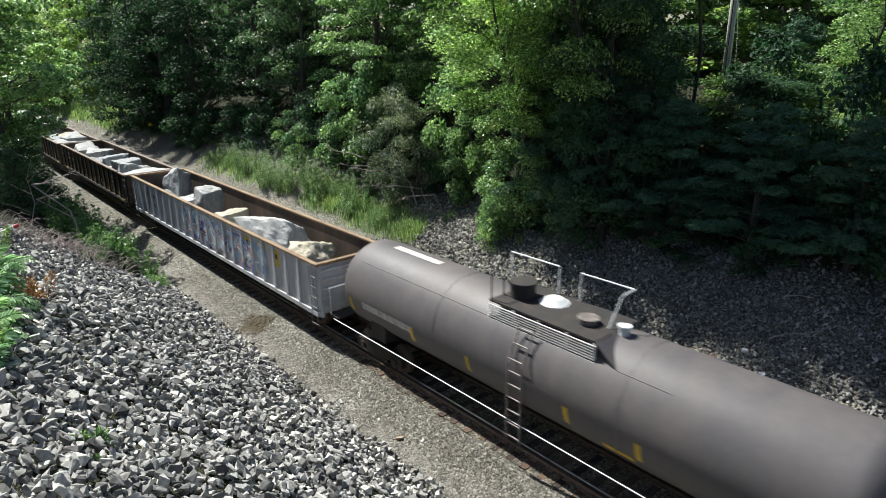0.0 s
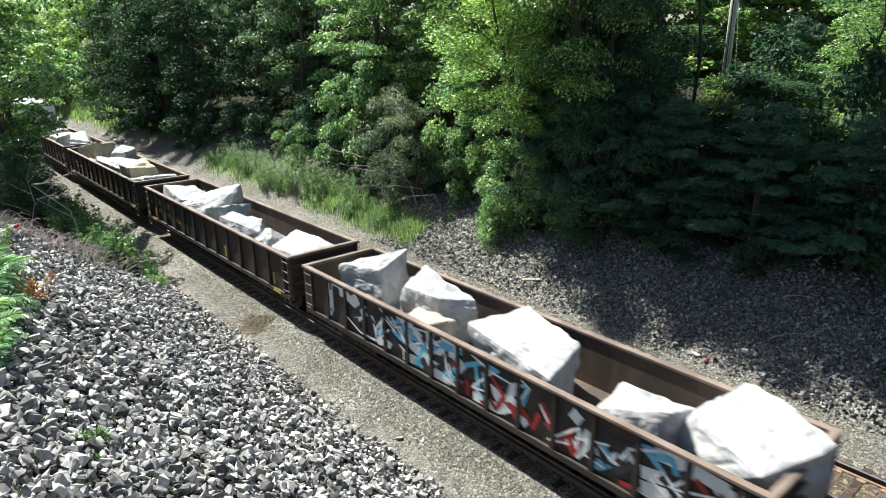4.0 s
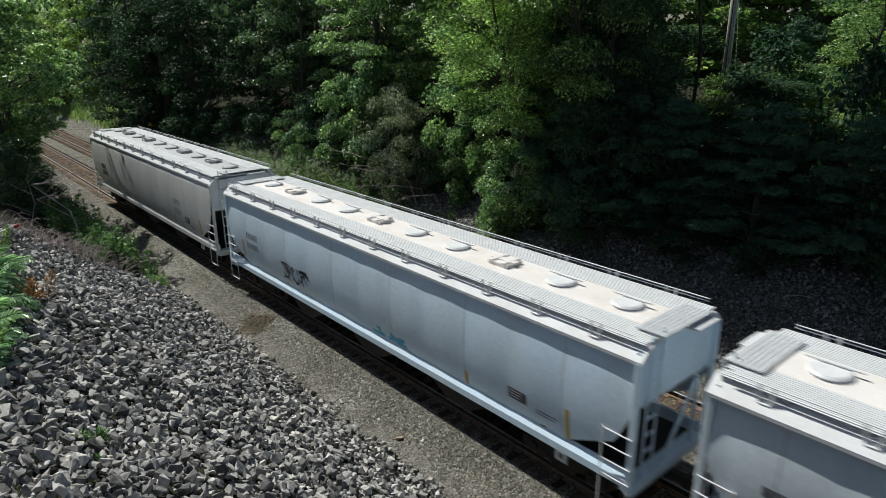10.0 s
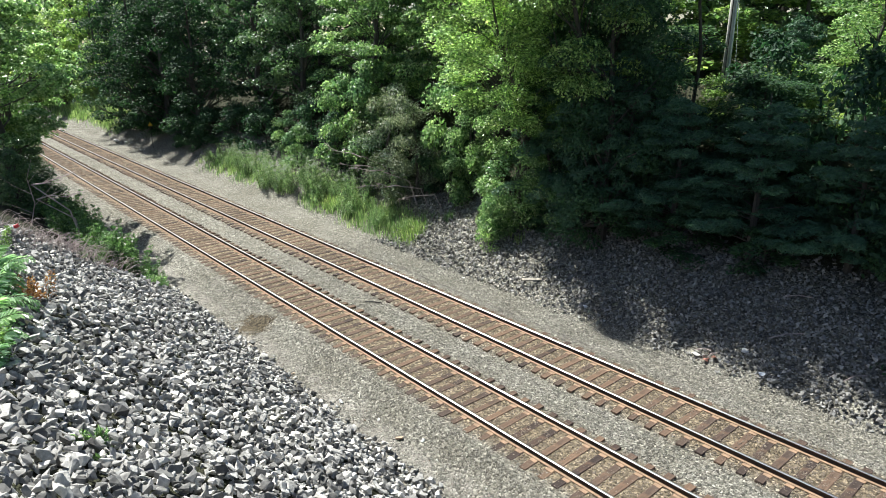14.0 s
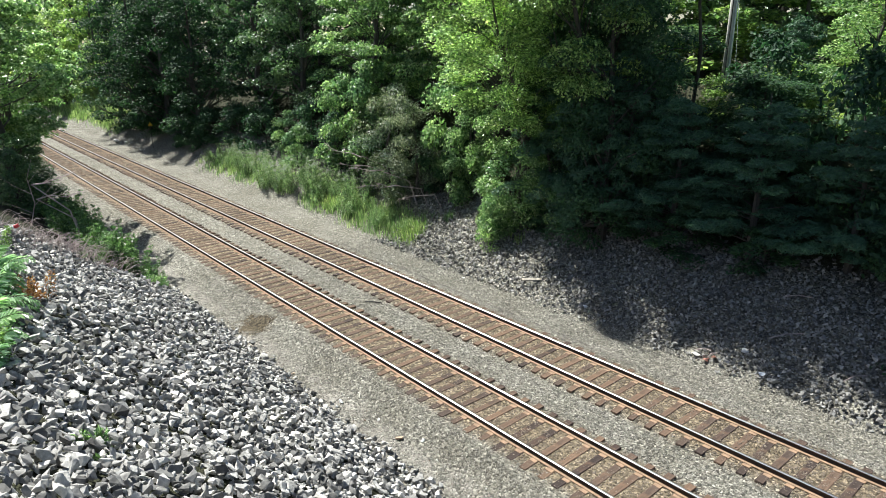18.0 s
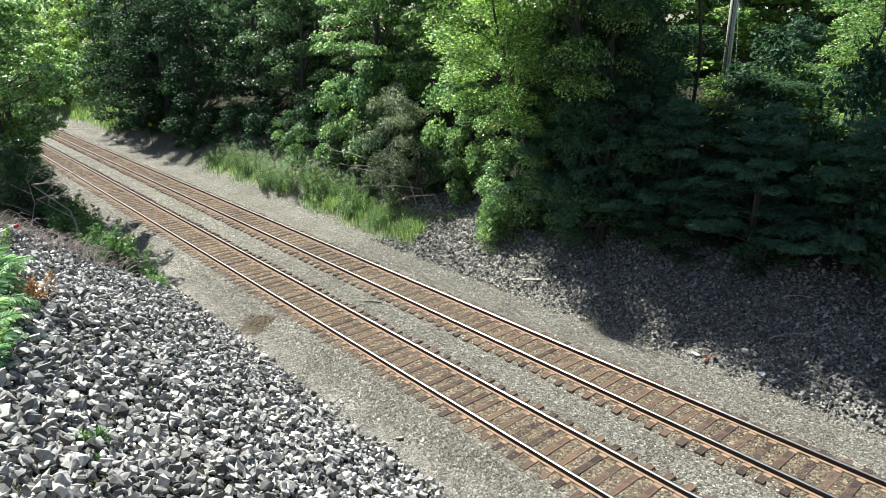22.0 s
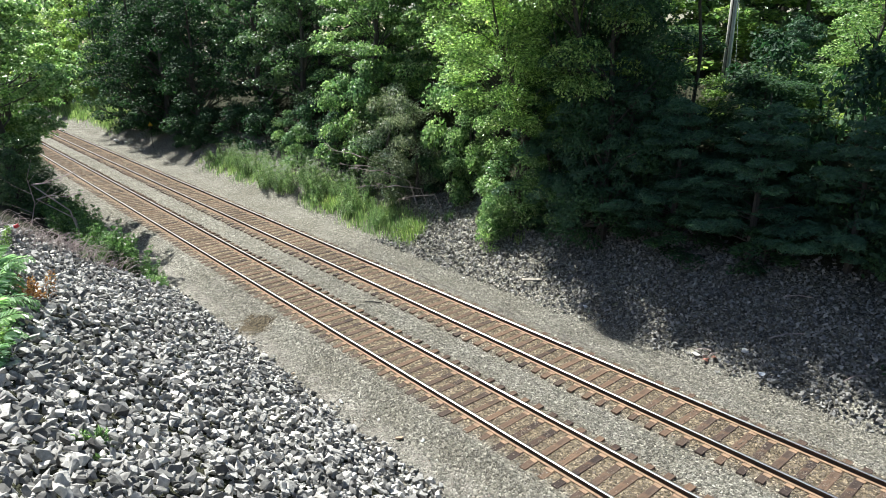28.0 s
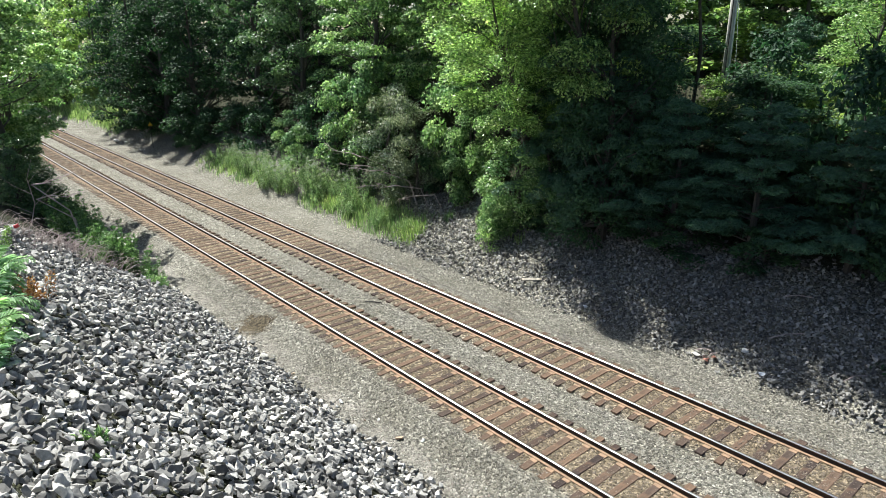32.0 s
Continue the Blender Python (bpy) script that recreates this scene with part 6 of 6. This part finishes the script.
tag(h2, sd2, [(T_BLACK, 0.05, wild(32, 3.8, 5.0, 1.6, 2.1, 10, 0.4) + [[(5.6, 2.0), (6.0, 1.8), (6.3, 1.9)], [(7.2, 1.9), (7.9, 2.0)], [(5.2, 1.7), (5.5, 1.5), (5.9, 1.55)]])], "thin black scrawl", 0.2)
tag(h3, sd3, [(T_PALE, 0.2, [[(-5.2, 1.45), (-3.2, 1.4)]]), (T_BLACK, 0.06, wild(41, -5.2, -3.2, 1.5, 2.15, 22, 0.45))], "small black scrawl", 0.2)
tag(h3, sd3, [(T_BLUE, 0.12, wild(42, 0.0, 3.6, 1.35, 1.55, 6, 0.6))], "faint blue scrawl", 0.2)


# ---- the tank car ----
def lathe_x(bm, prof, zc, n=48):
    """A body of revolution about a line along x: prof is x, radius."""
    rings = []
    for x, r in prof:
        rings.append([bm.verts.new((x, r * math.cos(2 * math.pi * k / n), zc + r * math.sin(2 * math.pi * k / n))) for k in range(n)] if r > 0.001 else [bm.verts.new((x, 0, zc))])
    for a, b in zip(rings, rings[1:]):
        for k in range(n):
            j = (k + 1) % n
            if len(a) == 1:
                bm.faces.new((a[0], b[j], b[k]))
            elif len(b) == 1:
                bm.faces.new((a[k], a[j], b[0]))
            else:
                bm.faces.new((a[k], a[j], b[j], b[k]))
    return fix(bm)


T_TANK = paint_mat("grimy_black_tank_paint", (0.09, 0.083, 0.086), (0.17, 0.138, 0.125), 0.5, 0.5, 0.5, (1.4, 1, 0.5))
tk, LT = car("tank_car", "T1", -1.2, -18.1, label="grimy black tank car with a fittings platform on top", category="tank car")
R_, ZC, LB = 1.42, 2.38, LT - 0.35
prof = [(-LB, 0.0)] + [(-LB + 0.75 * (1 - math.cos(a)), R_ * math.sin(a)) for a in np.linspace(0.2, math.pi / 2, 8)]
prof = prof + [(-x, r) for x, r in reversed(prof)]
part("tank", lathe_x(bmesh.new(), prof, ZC), T_TANK, tk, smooth=True)
part("weld_seam", lathe_x(bmesh.new(), [(-3.0, R_), (-3.0, R_ + 0.008), (-2.96, R_ + 0.008), (-2.96, R_)], ZC), T_TANK, tk)
part("weld_seam", lathe_x(bmesh.new(), [(3.0, R_), (3.0, R_ + 0.008), (3.04, R_ + 0.008), (3.04, R_)], ZC), T_TANK, tk)
for x0, x1 in ((-LB + 1.2, -1.3), (2.7, 4.0)):
    part("conduit", rods([((x0, -1.0, ZC + 1.012), (x1, -1.0, ZC + 1.012))], 0.011), T_TANK, tk)
part("platform", boxes((-1.2, 2.1, -0.98, 0.68, 3.8, 3.85)), M_STEEL, tk, "dark steel fittings platform")
bm = bmesh.new()
for k in range(7):
    box(bm, -1.18, 2.12, -1.03, -1.0, 3.34 + 0.065 * k, 3.365 + 0.065 * k)
for x in (-1.18, -0.35, 0.45, 1.3, 2.08):
    box(bm, x, x + 0.03, -1.0, -0.95, 3.3, 3.8)
part("grille", bm, R_DUST, tk, "pale slatted side grille")
part("wing_plate", fix(slab(bmesh.new(), [(2.1, 3.82), (2.13, 3.84), (2.75, 3.36), (2.7, 3.34)], -1.0, -0.2)), T_TANK, tk)
part("handrail", rods([((-1.9, 0.6, 3.75), (-1.9, 0.6, 4.6)), ((-1.9, 0.6, 4.6), (-0.25, 0.62, 4.6)), ((-0.25, 0.62, 4.6), (-0.25, 0.62, 3.85)), ((0.45, 0.62, 3.85), (0.45, 0.62, 4.6)), ((0.45, 0.62, 4.6), (1.95, 0.65, 4.6)), ((1.95, 0.65, 4.6), (2.0, 0.1, 4.6)), ((2.0, 0.1, 4.6), (1.9, -0.2, 3.85))], 0.022), M_GALV, tk, "thin bent handrail")
part("handrail", rods([((-1.15, -0.95, 3.85), (-1.15, -0.95, 4.55)), ((-1.15, -0.95, 4.55), (-1.15, -0.5, 4.55)), ((-1.15, -0.5, 4.55), (-1.15, -0.5, 3.85))], 0.02), M_STEEL, tk)
part("manway", disc(disc(bmesh.new(), (-0.75, -0.2, 4.02), (0, 0, 1), 0.33, 0.4, 24), (-0.75, -0.2, 4.24), (0, 0, 1), 0.37, 0.08, 24), M_STEEL, tk, "round manway with lid")
part("valve_cover", disc(bmesh.new(), (0.05, 0.1, 3.91), (0, 0, 1), 0.4, 0.12, 20, 0.2), M_GALV, tk, "bright domed valve cover")
part("relief_valve", disc(disc(bmesh.new(), (1.4, -0.3, 3.9), (0, 0, 1), 0.2, 0.12, 16), (1.4, -0.3, 3.98), (0, 0, 1), 0.26, 0.05, 18), M_IRON, tk, "pale valve")
part("relief_valve", disc(disc(bmesh.new(), (2.25, -0.1, 3.86), (0, 0, 1), 0.12, 0.26, 16), (2.25, -0.1, 4.0), (0, 0, 1), 0.16, 0.05, 18), M_GALV, tk, "pale valve")
lad = [(-1.52, 0.6), (-1.52, 2.7), (-1.08, 3.6)]
rungs = [(-1.52, z) for z in np.arange(0.7, 2.7, 0.36)] + [(-1.52 + 0.489 * q, 2.7 + q) for q in (0.1, 0.45, 0.8)]
part("side_ladder", rods([((x, y0, z0), (x, y1, z1)) for x in (0.0, 0.45) for (y0, z0), (y1, z1) in zip(lad, lad[1:])] + [((0.0, y, z), (0.45, y, z)) for y, z in rungs], 0.022), M_IRON, tk)
bm = bmesh.new()


def tank_side(x, z):
    return -math.sqrt(max(0.01, R_ * R_ - (z - ZC) ** 2))


def tank_top(x0, x1, y0, y1, n=6):
    b_ = bmesh.new()
    for k in range(n):
        ys = (y0 + (y1 - y0) * k / n, y0 + (y1 - y0) * (k + 1) / n)
        vs = [b_.verts.new((x, y, ZC + math.sqrt(R_ * R_ - y * y) + 0.006)) for x, y in ((x0, ys[0]), (x1, ys[0]), (x1, ys[1]), (x0, ys[1]))]
        b_.faces.new(vs)
    return b_


part("warning_strip", tank_top(-LB + 1.7, -LB + 3.9, -0.15, 0.12), M_MARK_W, tk, "white strip of worn lettering")
marks(tk, tank_side, [(-LB + 1.6, -LB + 4.2, 2.0, 2.24), (5.9, 7.0, 1.6, 2.2)], M_MARK_W)
bm = bmesh.new()
stroke(bm, [(2.65, 1.62), (3.45, 1.62)], 0.14, tank_side, 0.006)
part("warning_bar", bm, M_YELLOW, tk, "yellow painted bar")
for x in (-LB + 0.9, -4.0, -1.6, 1.7, 3.6):
    bm = bmesh.new()
    stroke(bm, [(x, 1.72), (x, 2.2)], 0.14, tank_side, 0.006)
    part("reflector", bm, M_YELLOW, tk, "yellow reflective stripe")
for s in (-1, 1):
    part("saddle", boxes((s * (LT - 2.4) - 0.4, s * (LT - 2.4) + 0.4, -1.15, 1.15, 0.95, 1.75), bevel=0.03), M_STEEL, tk)
    a, b = sorted((s * (LT - 3.4), s * LT))
    part("stub_sill", boxes((a, b, -0.35, 0.35, 0.72, 1.15), bevel=0.02), M_STEEL, tk)
    a, b = sorted((s * (LT - 0.5), s * LT))
    part("end_platform", boxes((a, b, -1.45, 1.45, 1.15, 1.2)), M_STEEL, tk)
    part("end_rail", rods([((s * (LT - 0.05), -1.45, 1.2), (s * (LT - 0.05), -1.45, 2.15)), ((s * (LT - 0.05), 1.45, 1.2), (s * (LT - 0.05), 1.45, 2.15)), ((s * (LT - 0.05), -1.45, 2.15), (s * (LT - 0.05), 1.45, 2.15))], 0.022), M_GALV, tk)
for s in (-1, 1):
    part("side_rail", rods([((-LT + 0.3, s * 1.5, 1.12), (LT - 0.3, s * 1.5, 1.12))], 0.017), M_GALV, tk, "long bright side rail")
running_gear(tk, LT, 2.3)


# ---- plants and litter on the near bank ----
def fern(name, fronds, length, seed, mat, **tags):
    """A clump of arching fronds, each with two rows of leaflets."""
    r = np.random.default_rng(seed)
    top = empty(name, Matrix.Identity(4), **tags)
    for _ in range(fronds):
        a, ln, rise = r.uniform(0, 2 * math.pi), length * r.uniform(0.6, 1.1), r.uniform(0.5, 1.1)
        pts = []
        for q in np.linspace(0, 1, 9):
            d = ln * q * (1 - 0.15 * q)
            pts.append(Vector((d * math.cos(a), d * math.sin(a), ln * (rise * q - 0.75 * q * q))))
        v, f = tubes([[(p, 0.009 * (1.1 - k / 9)) for k, p in enumerate(pts)]], 4)
        fr = from_arrays("frond", v, f, M_STEM, top)
        V = []
        side = Vector((-math.sin(a), math.cos(a), 0))
        for q in np.linspace(0.15, 0.98, 17):
            k = min(7, int(q * 8))
            p = pts[k].lerp(pts[k + 1], q * 8 - k)
            w = 0.24 * length * math.sin(math.pi * min(1, 0.12 + q * 0.86)) ** 0.7
            fwd = (pts[k + 1] - pts[k]).normalized()
            for s in (-1, 1):
                tip = p + (side * s + fwd * 0.35) * w + Vector((0, 0, -0.12 * w + r.normal(0, 0.02)))
                mid = (p + tip) / 2
                V += [p[:], (mid + fwd * 0.03 + Vector((0, 0, 0.012)))[:], tip[:], (mid - fwd * 0.03 + Vector((0, 0, 0.012)))[:]]
        from_arrays("frond_blade", np.array(V), np.arange(len(V)).reshape(-1, 4), mat, fr)
    return top


plant(fern("fern", 13, 1.15, 151, L_FERN, label="green fern-like plant with arching fronds on the rock bank", **nw),
      (-17.2, -10.1, 0, 1.2, 1.5), (-15.6, -10.3, 70, 1.1, 1.5), (-14.0, -10.5, 140, 1.0, 1.5), (-19.3, -9.8, 210, 1.3, 1.5), (-12.7, -10.65, 280, 1.0, 1.4), (-16.3, -10.9, 20, 1.1, 1.3), (-21.0, -10.3, 33, 1.0, 1.0), (-13.2, -11.0, 100, 1.0, 1.2))
plant(weed("yellowed_weed", 1.0, 14, 161, L_YELLOW, 0.12, label="yellow-green leafy weed among the rocks", **nw), (-12.9, -10.5, 0, 0.7, 1.0), (-14.9, -10.6, 90, 0.6, 0.9), (-22.5, -9.5, 90, 0.9, 0.8), (-18.2, -10.6, 20, 1.1, 1.2))
plant(weed("rusty_weed", 0.5, 9, 171, L_RUST, 0.08, label="dried rust-orange weed between the stones", **nw), (-17.2, -9.35, 0, 1.0, 1.3))
plant(weed("sprig", 0.32, 6, 181, L_BRIGHT, 0.1, label="small bright green sprig between the stones", **nw), (-10.35, -9.5, 0, 1.1, 1.6))
plant(weed("edge_weed", 0.8, 12, 191, L_BRIGHT, 0.09, label="pale green weed at the rocks' foot", **nw), (-27.9, -3.3, 0, 0.9, 1.2), (-28.5, -3.6, 60, 0.8, 1.0), (-30.0, -4.8, 110, 0.7, 0.7), (-28.8, -5.6, 150, 0.6, 0.5), (-28.1, -6.3, 200, 0.6, 0.5), (-42.5, -3.4, 200, 0.9, 1.0), (-40.8, -3.5, 260, 0.9, 1.1))

# dry brambles and a bare broken branch beside the rocks
r_ = np.random.default_rng(201)
for k in range(3):
    cx, cy = (-27.3, -28.0, -29.0)[k], (-7.9, -6.6, -5.4)[k]
    paths = []
    for _ in range(130):
        x, y = cx + r_.normal(0, 0.6), cy + r_.normal(0, 0.55)
        z = float(land(x, y)) - 0.05
        a, ln = r_.uniform(0, 2 * math.pi), r_.uniform(0.5, 1.4)
        h_ = r_.uniform(0.2, 0.6)
        paths.append([(Vector((x + ln * q * math.cos(a), y + ln * q * math.sin(a), z + h_ * math.sin(math.pi * q * 0.9) + r_.normal(0, 0.02))), 0.014 * (1.15 - q)) for q in np.linspace(0, 1, 6)])
    bt = empty("bramble", Matrix.Identity(4), label="tangle of dry pinkish bramble canes", category="bramble", group="dry brambles on the near bank")
    for p_ in paths:
        v, f = tubes([p_], 4)
        from_arrays("cane", v, f, M_DEAD, bt)
b0 = Vector((-33.5, -6.9, float(land(-33.5, -6.9)) - 0.1))
br = [[(b0, 0.06), (b0 + Vector((0.2, 0.3, 1.1)), 0.045), (b0 + Vector((0.1, 0.2, 2.2)), 0.03), (b0 + Vector((0.3, 0.5, 3.1)), 0.012)],
      [(b0 + Vector((0.2, 0.3, 1.0)), 0.035), (b0 + Vector((0.3, 0.9, 1.6)), 0.02), (b0 + Vector((0.2, 1.3, 2.0)), 0.008)],
      [(b0 + Vector((0.15, 0.25, 1.5)), 0.03), (b0 + Vector((0.1, -0.4, 2.0)), 0.018), (b0 + Vector((0.2, -0.8, 2.5)), 0.007)],
      [(b0 + Vector((0.1, 0.2, 2.0)), 0.025), (b0 + Vector((0.3, 0.7, 2.6)), 0.007)],
      [(b0 + Vector((0.1, 0.2, 0.6)), 0.03), (b0 + Vector((0.2, -0.5, 1.1)), 0.018), (b0 + Vector((0.1, -0.9, 1.3)), 0.007)]]
v, f = tubes([[(p, 0.5 * r) for p, r in path] for path in br], 6)
tagged(from_arrays("bare_branch", v, f, M_DEAD), "bleached bare branch standing under the trees", "branch")


def bare_limb(x, y, z, turn, length, seed):
    """A bleached forked limb that sticks out of the bushes; it is rooted in the ground."""
    r = random.Random(seed)
    root, knee = Vector((1.2, 1.5, float(land(x + 1.2, y + 1.5)) - 0.2 - z)), Vector((0, 0, 0))
    d = Vector((math.cos(radians(turn)), math.sin(radians(turn)), 0.12))
    paths = [[(root, 0.045), (root.lerp(knee, 0.5) + Vector((0.3, 0.4, 0.5)), 0.036), (knee, 0.03)]]
    spine = [knee + d * length * q + Vector((r.uniform(-0.08, 0.08), r.uniform(-0.08, 0.08), r.uniform(-0.1, 0.12))) for q in (0.0, 0.25, 0.5, 0.75, 1.0)]
    paths.append([(p, 0.032 * (1.1 - k / 5)) for k, p in enumerate(spine)])
    for k in range(9):
        p = spine[r.randrange(1, 5)]
        e_ = Vector((d.x + r.uniform(-0.9, 0.9), d.y + r.uniform(-0.9, 0.9), r.uniform(-0.7, 0.6))).normalized() * length * r.uniform(0.2, 0.45)
        paths.append([(p, 0.016), (p + e_ * 0.5 + Vector((0, 0, r.uniform(-0.06, 0.06))), 0.011), (p + e_, 0.005)])
    v, f = tubes(paths, 5)
    ob = from_arrays("bare_branch", v, f, M_DEAD)
    ob.matrix_basis = pose(x, y, z)
    return tagged(ob, "bleached bare forked branch sticking out of the bushes", "branch", "bare branches in the bushes")


for k, (x, y, z, turn, ln) in enumerate(((-33.2, 10.9, 3.4, 200, 2.4), (-32.6, 11.0, 2.8, 235, 1.8), (-29.4, 10.6, 2.2, 250, 1.7), (-28.4, 10.8, 1.7, 300, 1.5), (-30.2, 10.4, 2.9, 215, 1.6))):
    bare_limb(x, y, z, turn, ln, 300 + k)
for k, (x, y, z, turn, ln) in enumerate(((-33.2, -6.6, 4.2, 100, 1.8), (-33.6, -6.4, 3.4, 60, 1.6))):
    bare_limb(x, y, z, turn, ln, 320 + k)

M_POST = paint_mat("white_post_paint", (0.75, 0.75, 0.73), (0.5, 0.48, 0.44), 0.5, 0.5, 4)
M_REDP = paint_mat("red_post_paint", (0.45, 0.03, 0.04), (0.3, 0.04, 0.04), 0.5, 0.5, 4)
M_WOOD = bark_mat("weathered_plank", (0.2, 0.18, 0.15), (0.42, 0.38, 0.32))
M_POLE = bark_mat("weathered_pole", (0.36, 0.345, 0.32), (0.7, 0.69, 0.66))
M_BLACKP = paint_mat("black_rubber", (0.02, 0.02, 0.02), (0.05, 0.045, 0.04), 0.6, 0.7, 4)
po = empty("marker_post", Matrix.Identity(4), label="leaning white marker post with a red end by the brambles", category="post")
a, b = Vector((-26.2, -9.4, 3.75)), Vector((-26.0, -8.35, 4.12))
part("shaft", rods([(a, b)], 0.06, 10), M_POST, po)
part("red_end", rods([(b, b + (b - a).normalized() * 0.16)], 0.065, 10), M_REDP, po, "red painted end")


def stake(name, x, y, h, r, mat, **tags):
    z = float(land(x, y))
    ob = part(name, rods([((0, 0, -0.2), (0.03, 0, h))], r, 8), mat)
    ob.matrix_basis = pose(x, y, z)
    return tagged(ob, **tags)


stake("white_stake", -32.7, 12.0, 0.62, 0.05, M_POST, label="short white stake among the weeds", category="stake")
sg = empty("warning_sign", pose(-69.5, 9.6, float(land(-69.5, 9.6))), label="small yellow triangular sign on a thin post by the track", category="sign")
part("sign_post", rods([((0, 0, -0.2), (0, 0, 2.4))], 0.035, 8), M_STEEL, sg)
bm = bmesh.new()
for x in (0.04, 0.055):
    bm.faces.new([bm.verts.new(p) for p in ((x, -0.24, 2.2), (x, 0.24, 2.2), (x, 0, 2.62))])
part("sign_plate", bm, M_YELLOW, sg, "yellow triangular plate")

# utility pole up the far bank
up = empty("utility_pole", pose(-16.3, 22.0, float(land(-16.3, 22.0)) - 0.5), label="weathered grey wooden utility pole with a conduit up its side", category="utility pole")
part("pole", disc(bmesh.new(), (0, 0, 6.5), (0, 0, 1), 0.2, 13.0, 16, 0.14), M_POLE, up, smooth=True)
part("conduit", rods([((0.2, -0.12, 0.2), (0.17, -0.1, 11.0))], 0.035, 8), M_GALV, up, "pale cable conduit")
part("conduit", rods([((0.05, -0.2, 0.2), (0.04, -0.17, 11.0))], 0.025, 8), M_STEEL, up)
part("guy_wire", rods([((0.0, 0.0, 9.0), (0.9, -0.5, 0.4))], 0.012, 5), M_GALV, up)

# litter: planks, sticks, pale stones and scraps by the tracks
pl = part("plank", boxes((-0.45, 0.45, -0.07, 0.07, 0, 0.05), bevel=0.008), M_WOOD)
pl.matrix_basis = pose(-17.7, 9.3, float(land(-17.7, 9.3)) + 0.2, 14, 0, 50)
tagged(pl, "pale weathered plank lying on the stones", "plank")
for x, y, ln, turn in ((-7.3, 10.2, 1.15, 48), (-9.35, 8.75, 0.5, 20), (-9.0, 8.7, 0.4, 75), (-5.0, 9.6, 0.8, 60), (-7.6, 11.6, 0.9, 15), (-10.3, 9.2, 0.7, -60), (-12.0, 12.2, 1.2, 30), (-11.2, 11.9, 1.0, 70)):
    st = part("stick", rods([((-ln / 2, 0, 0), (0, 0.05, 0.05)), ((0, 0.05, 0.05), (ln / 2, -0.03, 0.02))], 0.02, 5), M_DEAD)
    st.matrix_basis = pose(x, y, float(land(x, y)) + 0.2, 0, -8, turn)
    tagged(st, "bleached dry stick on the shaded rocks", "stick", "sticks on the far bank")
rb_ = part("rubber_strip", rods([((-0.35, 0, 0.03), (0, 0.03, 0.05)), ((0, 0.03, 0.05), (0.4, -0.02, 0.03))], 0.03, 6), M_BLACKP)
rb_.matrix_basis = pose(-20.76, 2.87, -0.24, 0, 0, 40)
tagged(rb_, "curved black rubber strip between the tracks", "debris")
for k, (x, y, c_) in enumerate(((-9.55, 8.62, (0.7, 0.68, 0.64)), (-9.15, 8.55, (0.5, 0.22, 0.16)), (-8.95, 8.75, (0.16, 0.07, 0.05)), (-7.32, 8.8, (0.78, 0.8, 0.84)), (-7.4, -2.1, (0.25, 0.32, 0.6)), (-14.55, 8.95, (0.74, 0.76, 0.78)))):
    bm = bmesh.new()
    q = [bm.verts.new((0.13 * math.cos(a) * (1 + 0.35 * math.sin(3 * a + k)), 0.09 * math.sin(a), 0.03 * math.sin(2 * a + k))) for a in np.linspace(0, 2 * math.pi, 10)[:-1]]
    mid = bm.verts.new((0, 0, 0.06))
    for i in range(9):
        bm.faces.new((q[i], q[(i + 1) % 9], mid))
    low_ = bmesh.ops.extrude_face_region(bm, geom=bm.faces[:])
    bmesh.ops.translate(bm, vec=(0, 0, 0.012), verts=[e_ for e_ in low_["geom"] if isinstance(e_, bmesh.types.BMVert)])
    lt = part("litter", bm, paint_mat("litter_scrap", c_, [0.6 * v_ for v_ in c_], 0.5, 0.6, 8))
    lt.matrix_basis = pose(x, y, float(land(x, y)) + 0.09, 10 * (k % 3) - 8, 6, 70 * k)
    tagged(lt, ("crumpled pale scrap of plastic", "torn rusty red scrap", "dark brown crushed scrap", "crumpled white scrap of plastic", "small blue scrap of plastic", "crumpled white paper scrap")[k] + " lying on the gravel", "litter", "litter by the tracks")
M_SCRAP = {"white": stone_mat("white_stone", (0.7, 0.7, 0.68), (0.8, 0.8, 0.78), (0.75, 0.74, 0.7), "object"), "tan": stone_mat("tan_stone", (0.45, 0.33, 0.24), (0.52, 0.38, 0.28), (0.5, 0.4, 0.3), "object")}
for k, (x, y, s_, c_) in enumerate(((-15.42, -2.07, 0.2, "white"), (-12.7, -1.87, 0.26, "tan"), (-12.16, -1.46, 0.16, "white"), (-13.9, -1.75, 0.15, "white"), (-15.3, -2.3, 0.12, "white"), (-18.1, -2.3, 0.14, "tan"), (-40.6, -3.2, 0.6, "white"), (-39.3, -2.9, 0.5, "white"), (-24.6, 6.7, 0.18, "white"), (-13.4, 8.7, 0.16, "white"), (-6.9, 9.0, 0.16, "white"), (-21.0, 8.2, 0.2, "white"), (-29.2, -2.7, 0.3, "tan"), (-79.0, 8.6, 0.7, "white"), (-76.5, 8.9, 0.6, "white"), (-8.2, 9.4, 0.3, "white"))):
    sv, sf = ROCKS[k % len(ROCKS)]
    ob = from_arrays("loose_stone", sv * s_, sf, M_SCRAP[c_])
    ob.matrix_basis = pose(x, y, float(land(x, y)) + 0.2 * s_, 8, 5, 50 * k)
    tagged(ob, ("pale white" if c_ == "white" else "tan brown") + " loose stone lying on the gravel", "stone", "loose stones by the tracks")


def motions():
    """The train runs by at a steady speed."""
    for ob, x, y, z, turn in TRAIN:
        walk(ob, [(0.0, pose(x, y, z, *turn)), (32.0, pose(x + 32.0 * SPEED, y, z, *turn))])


motions()
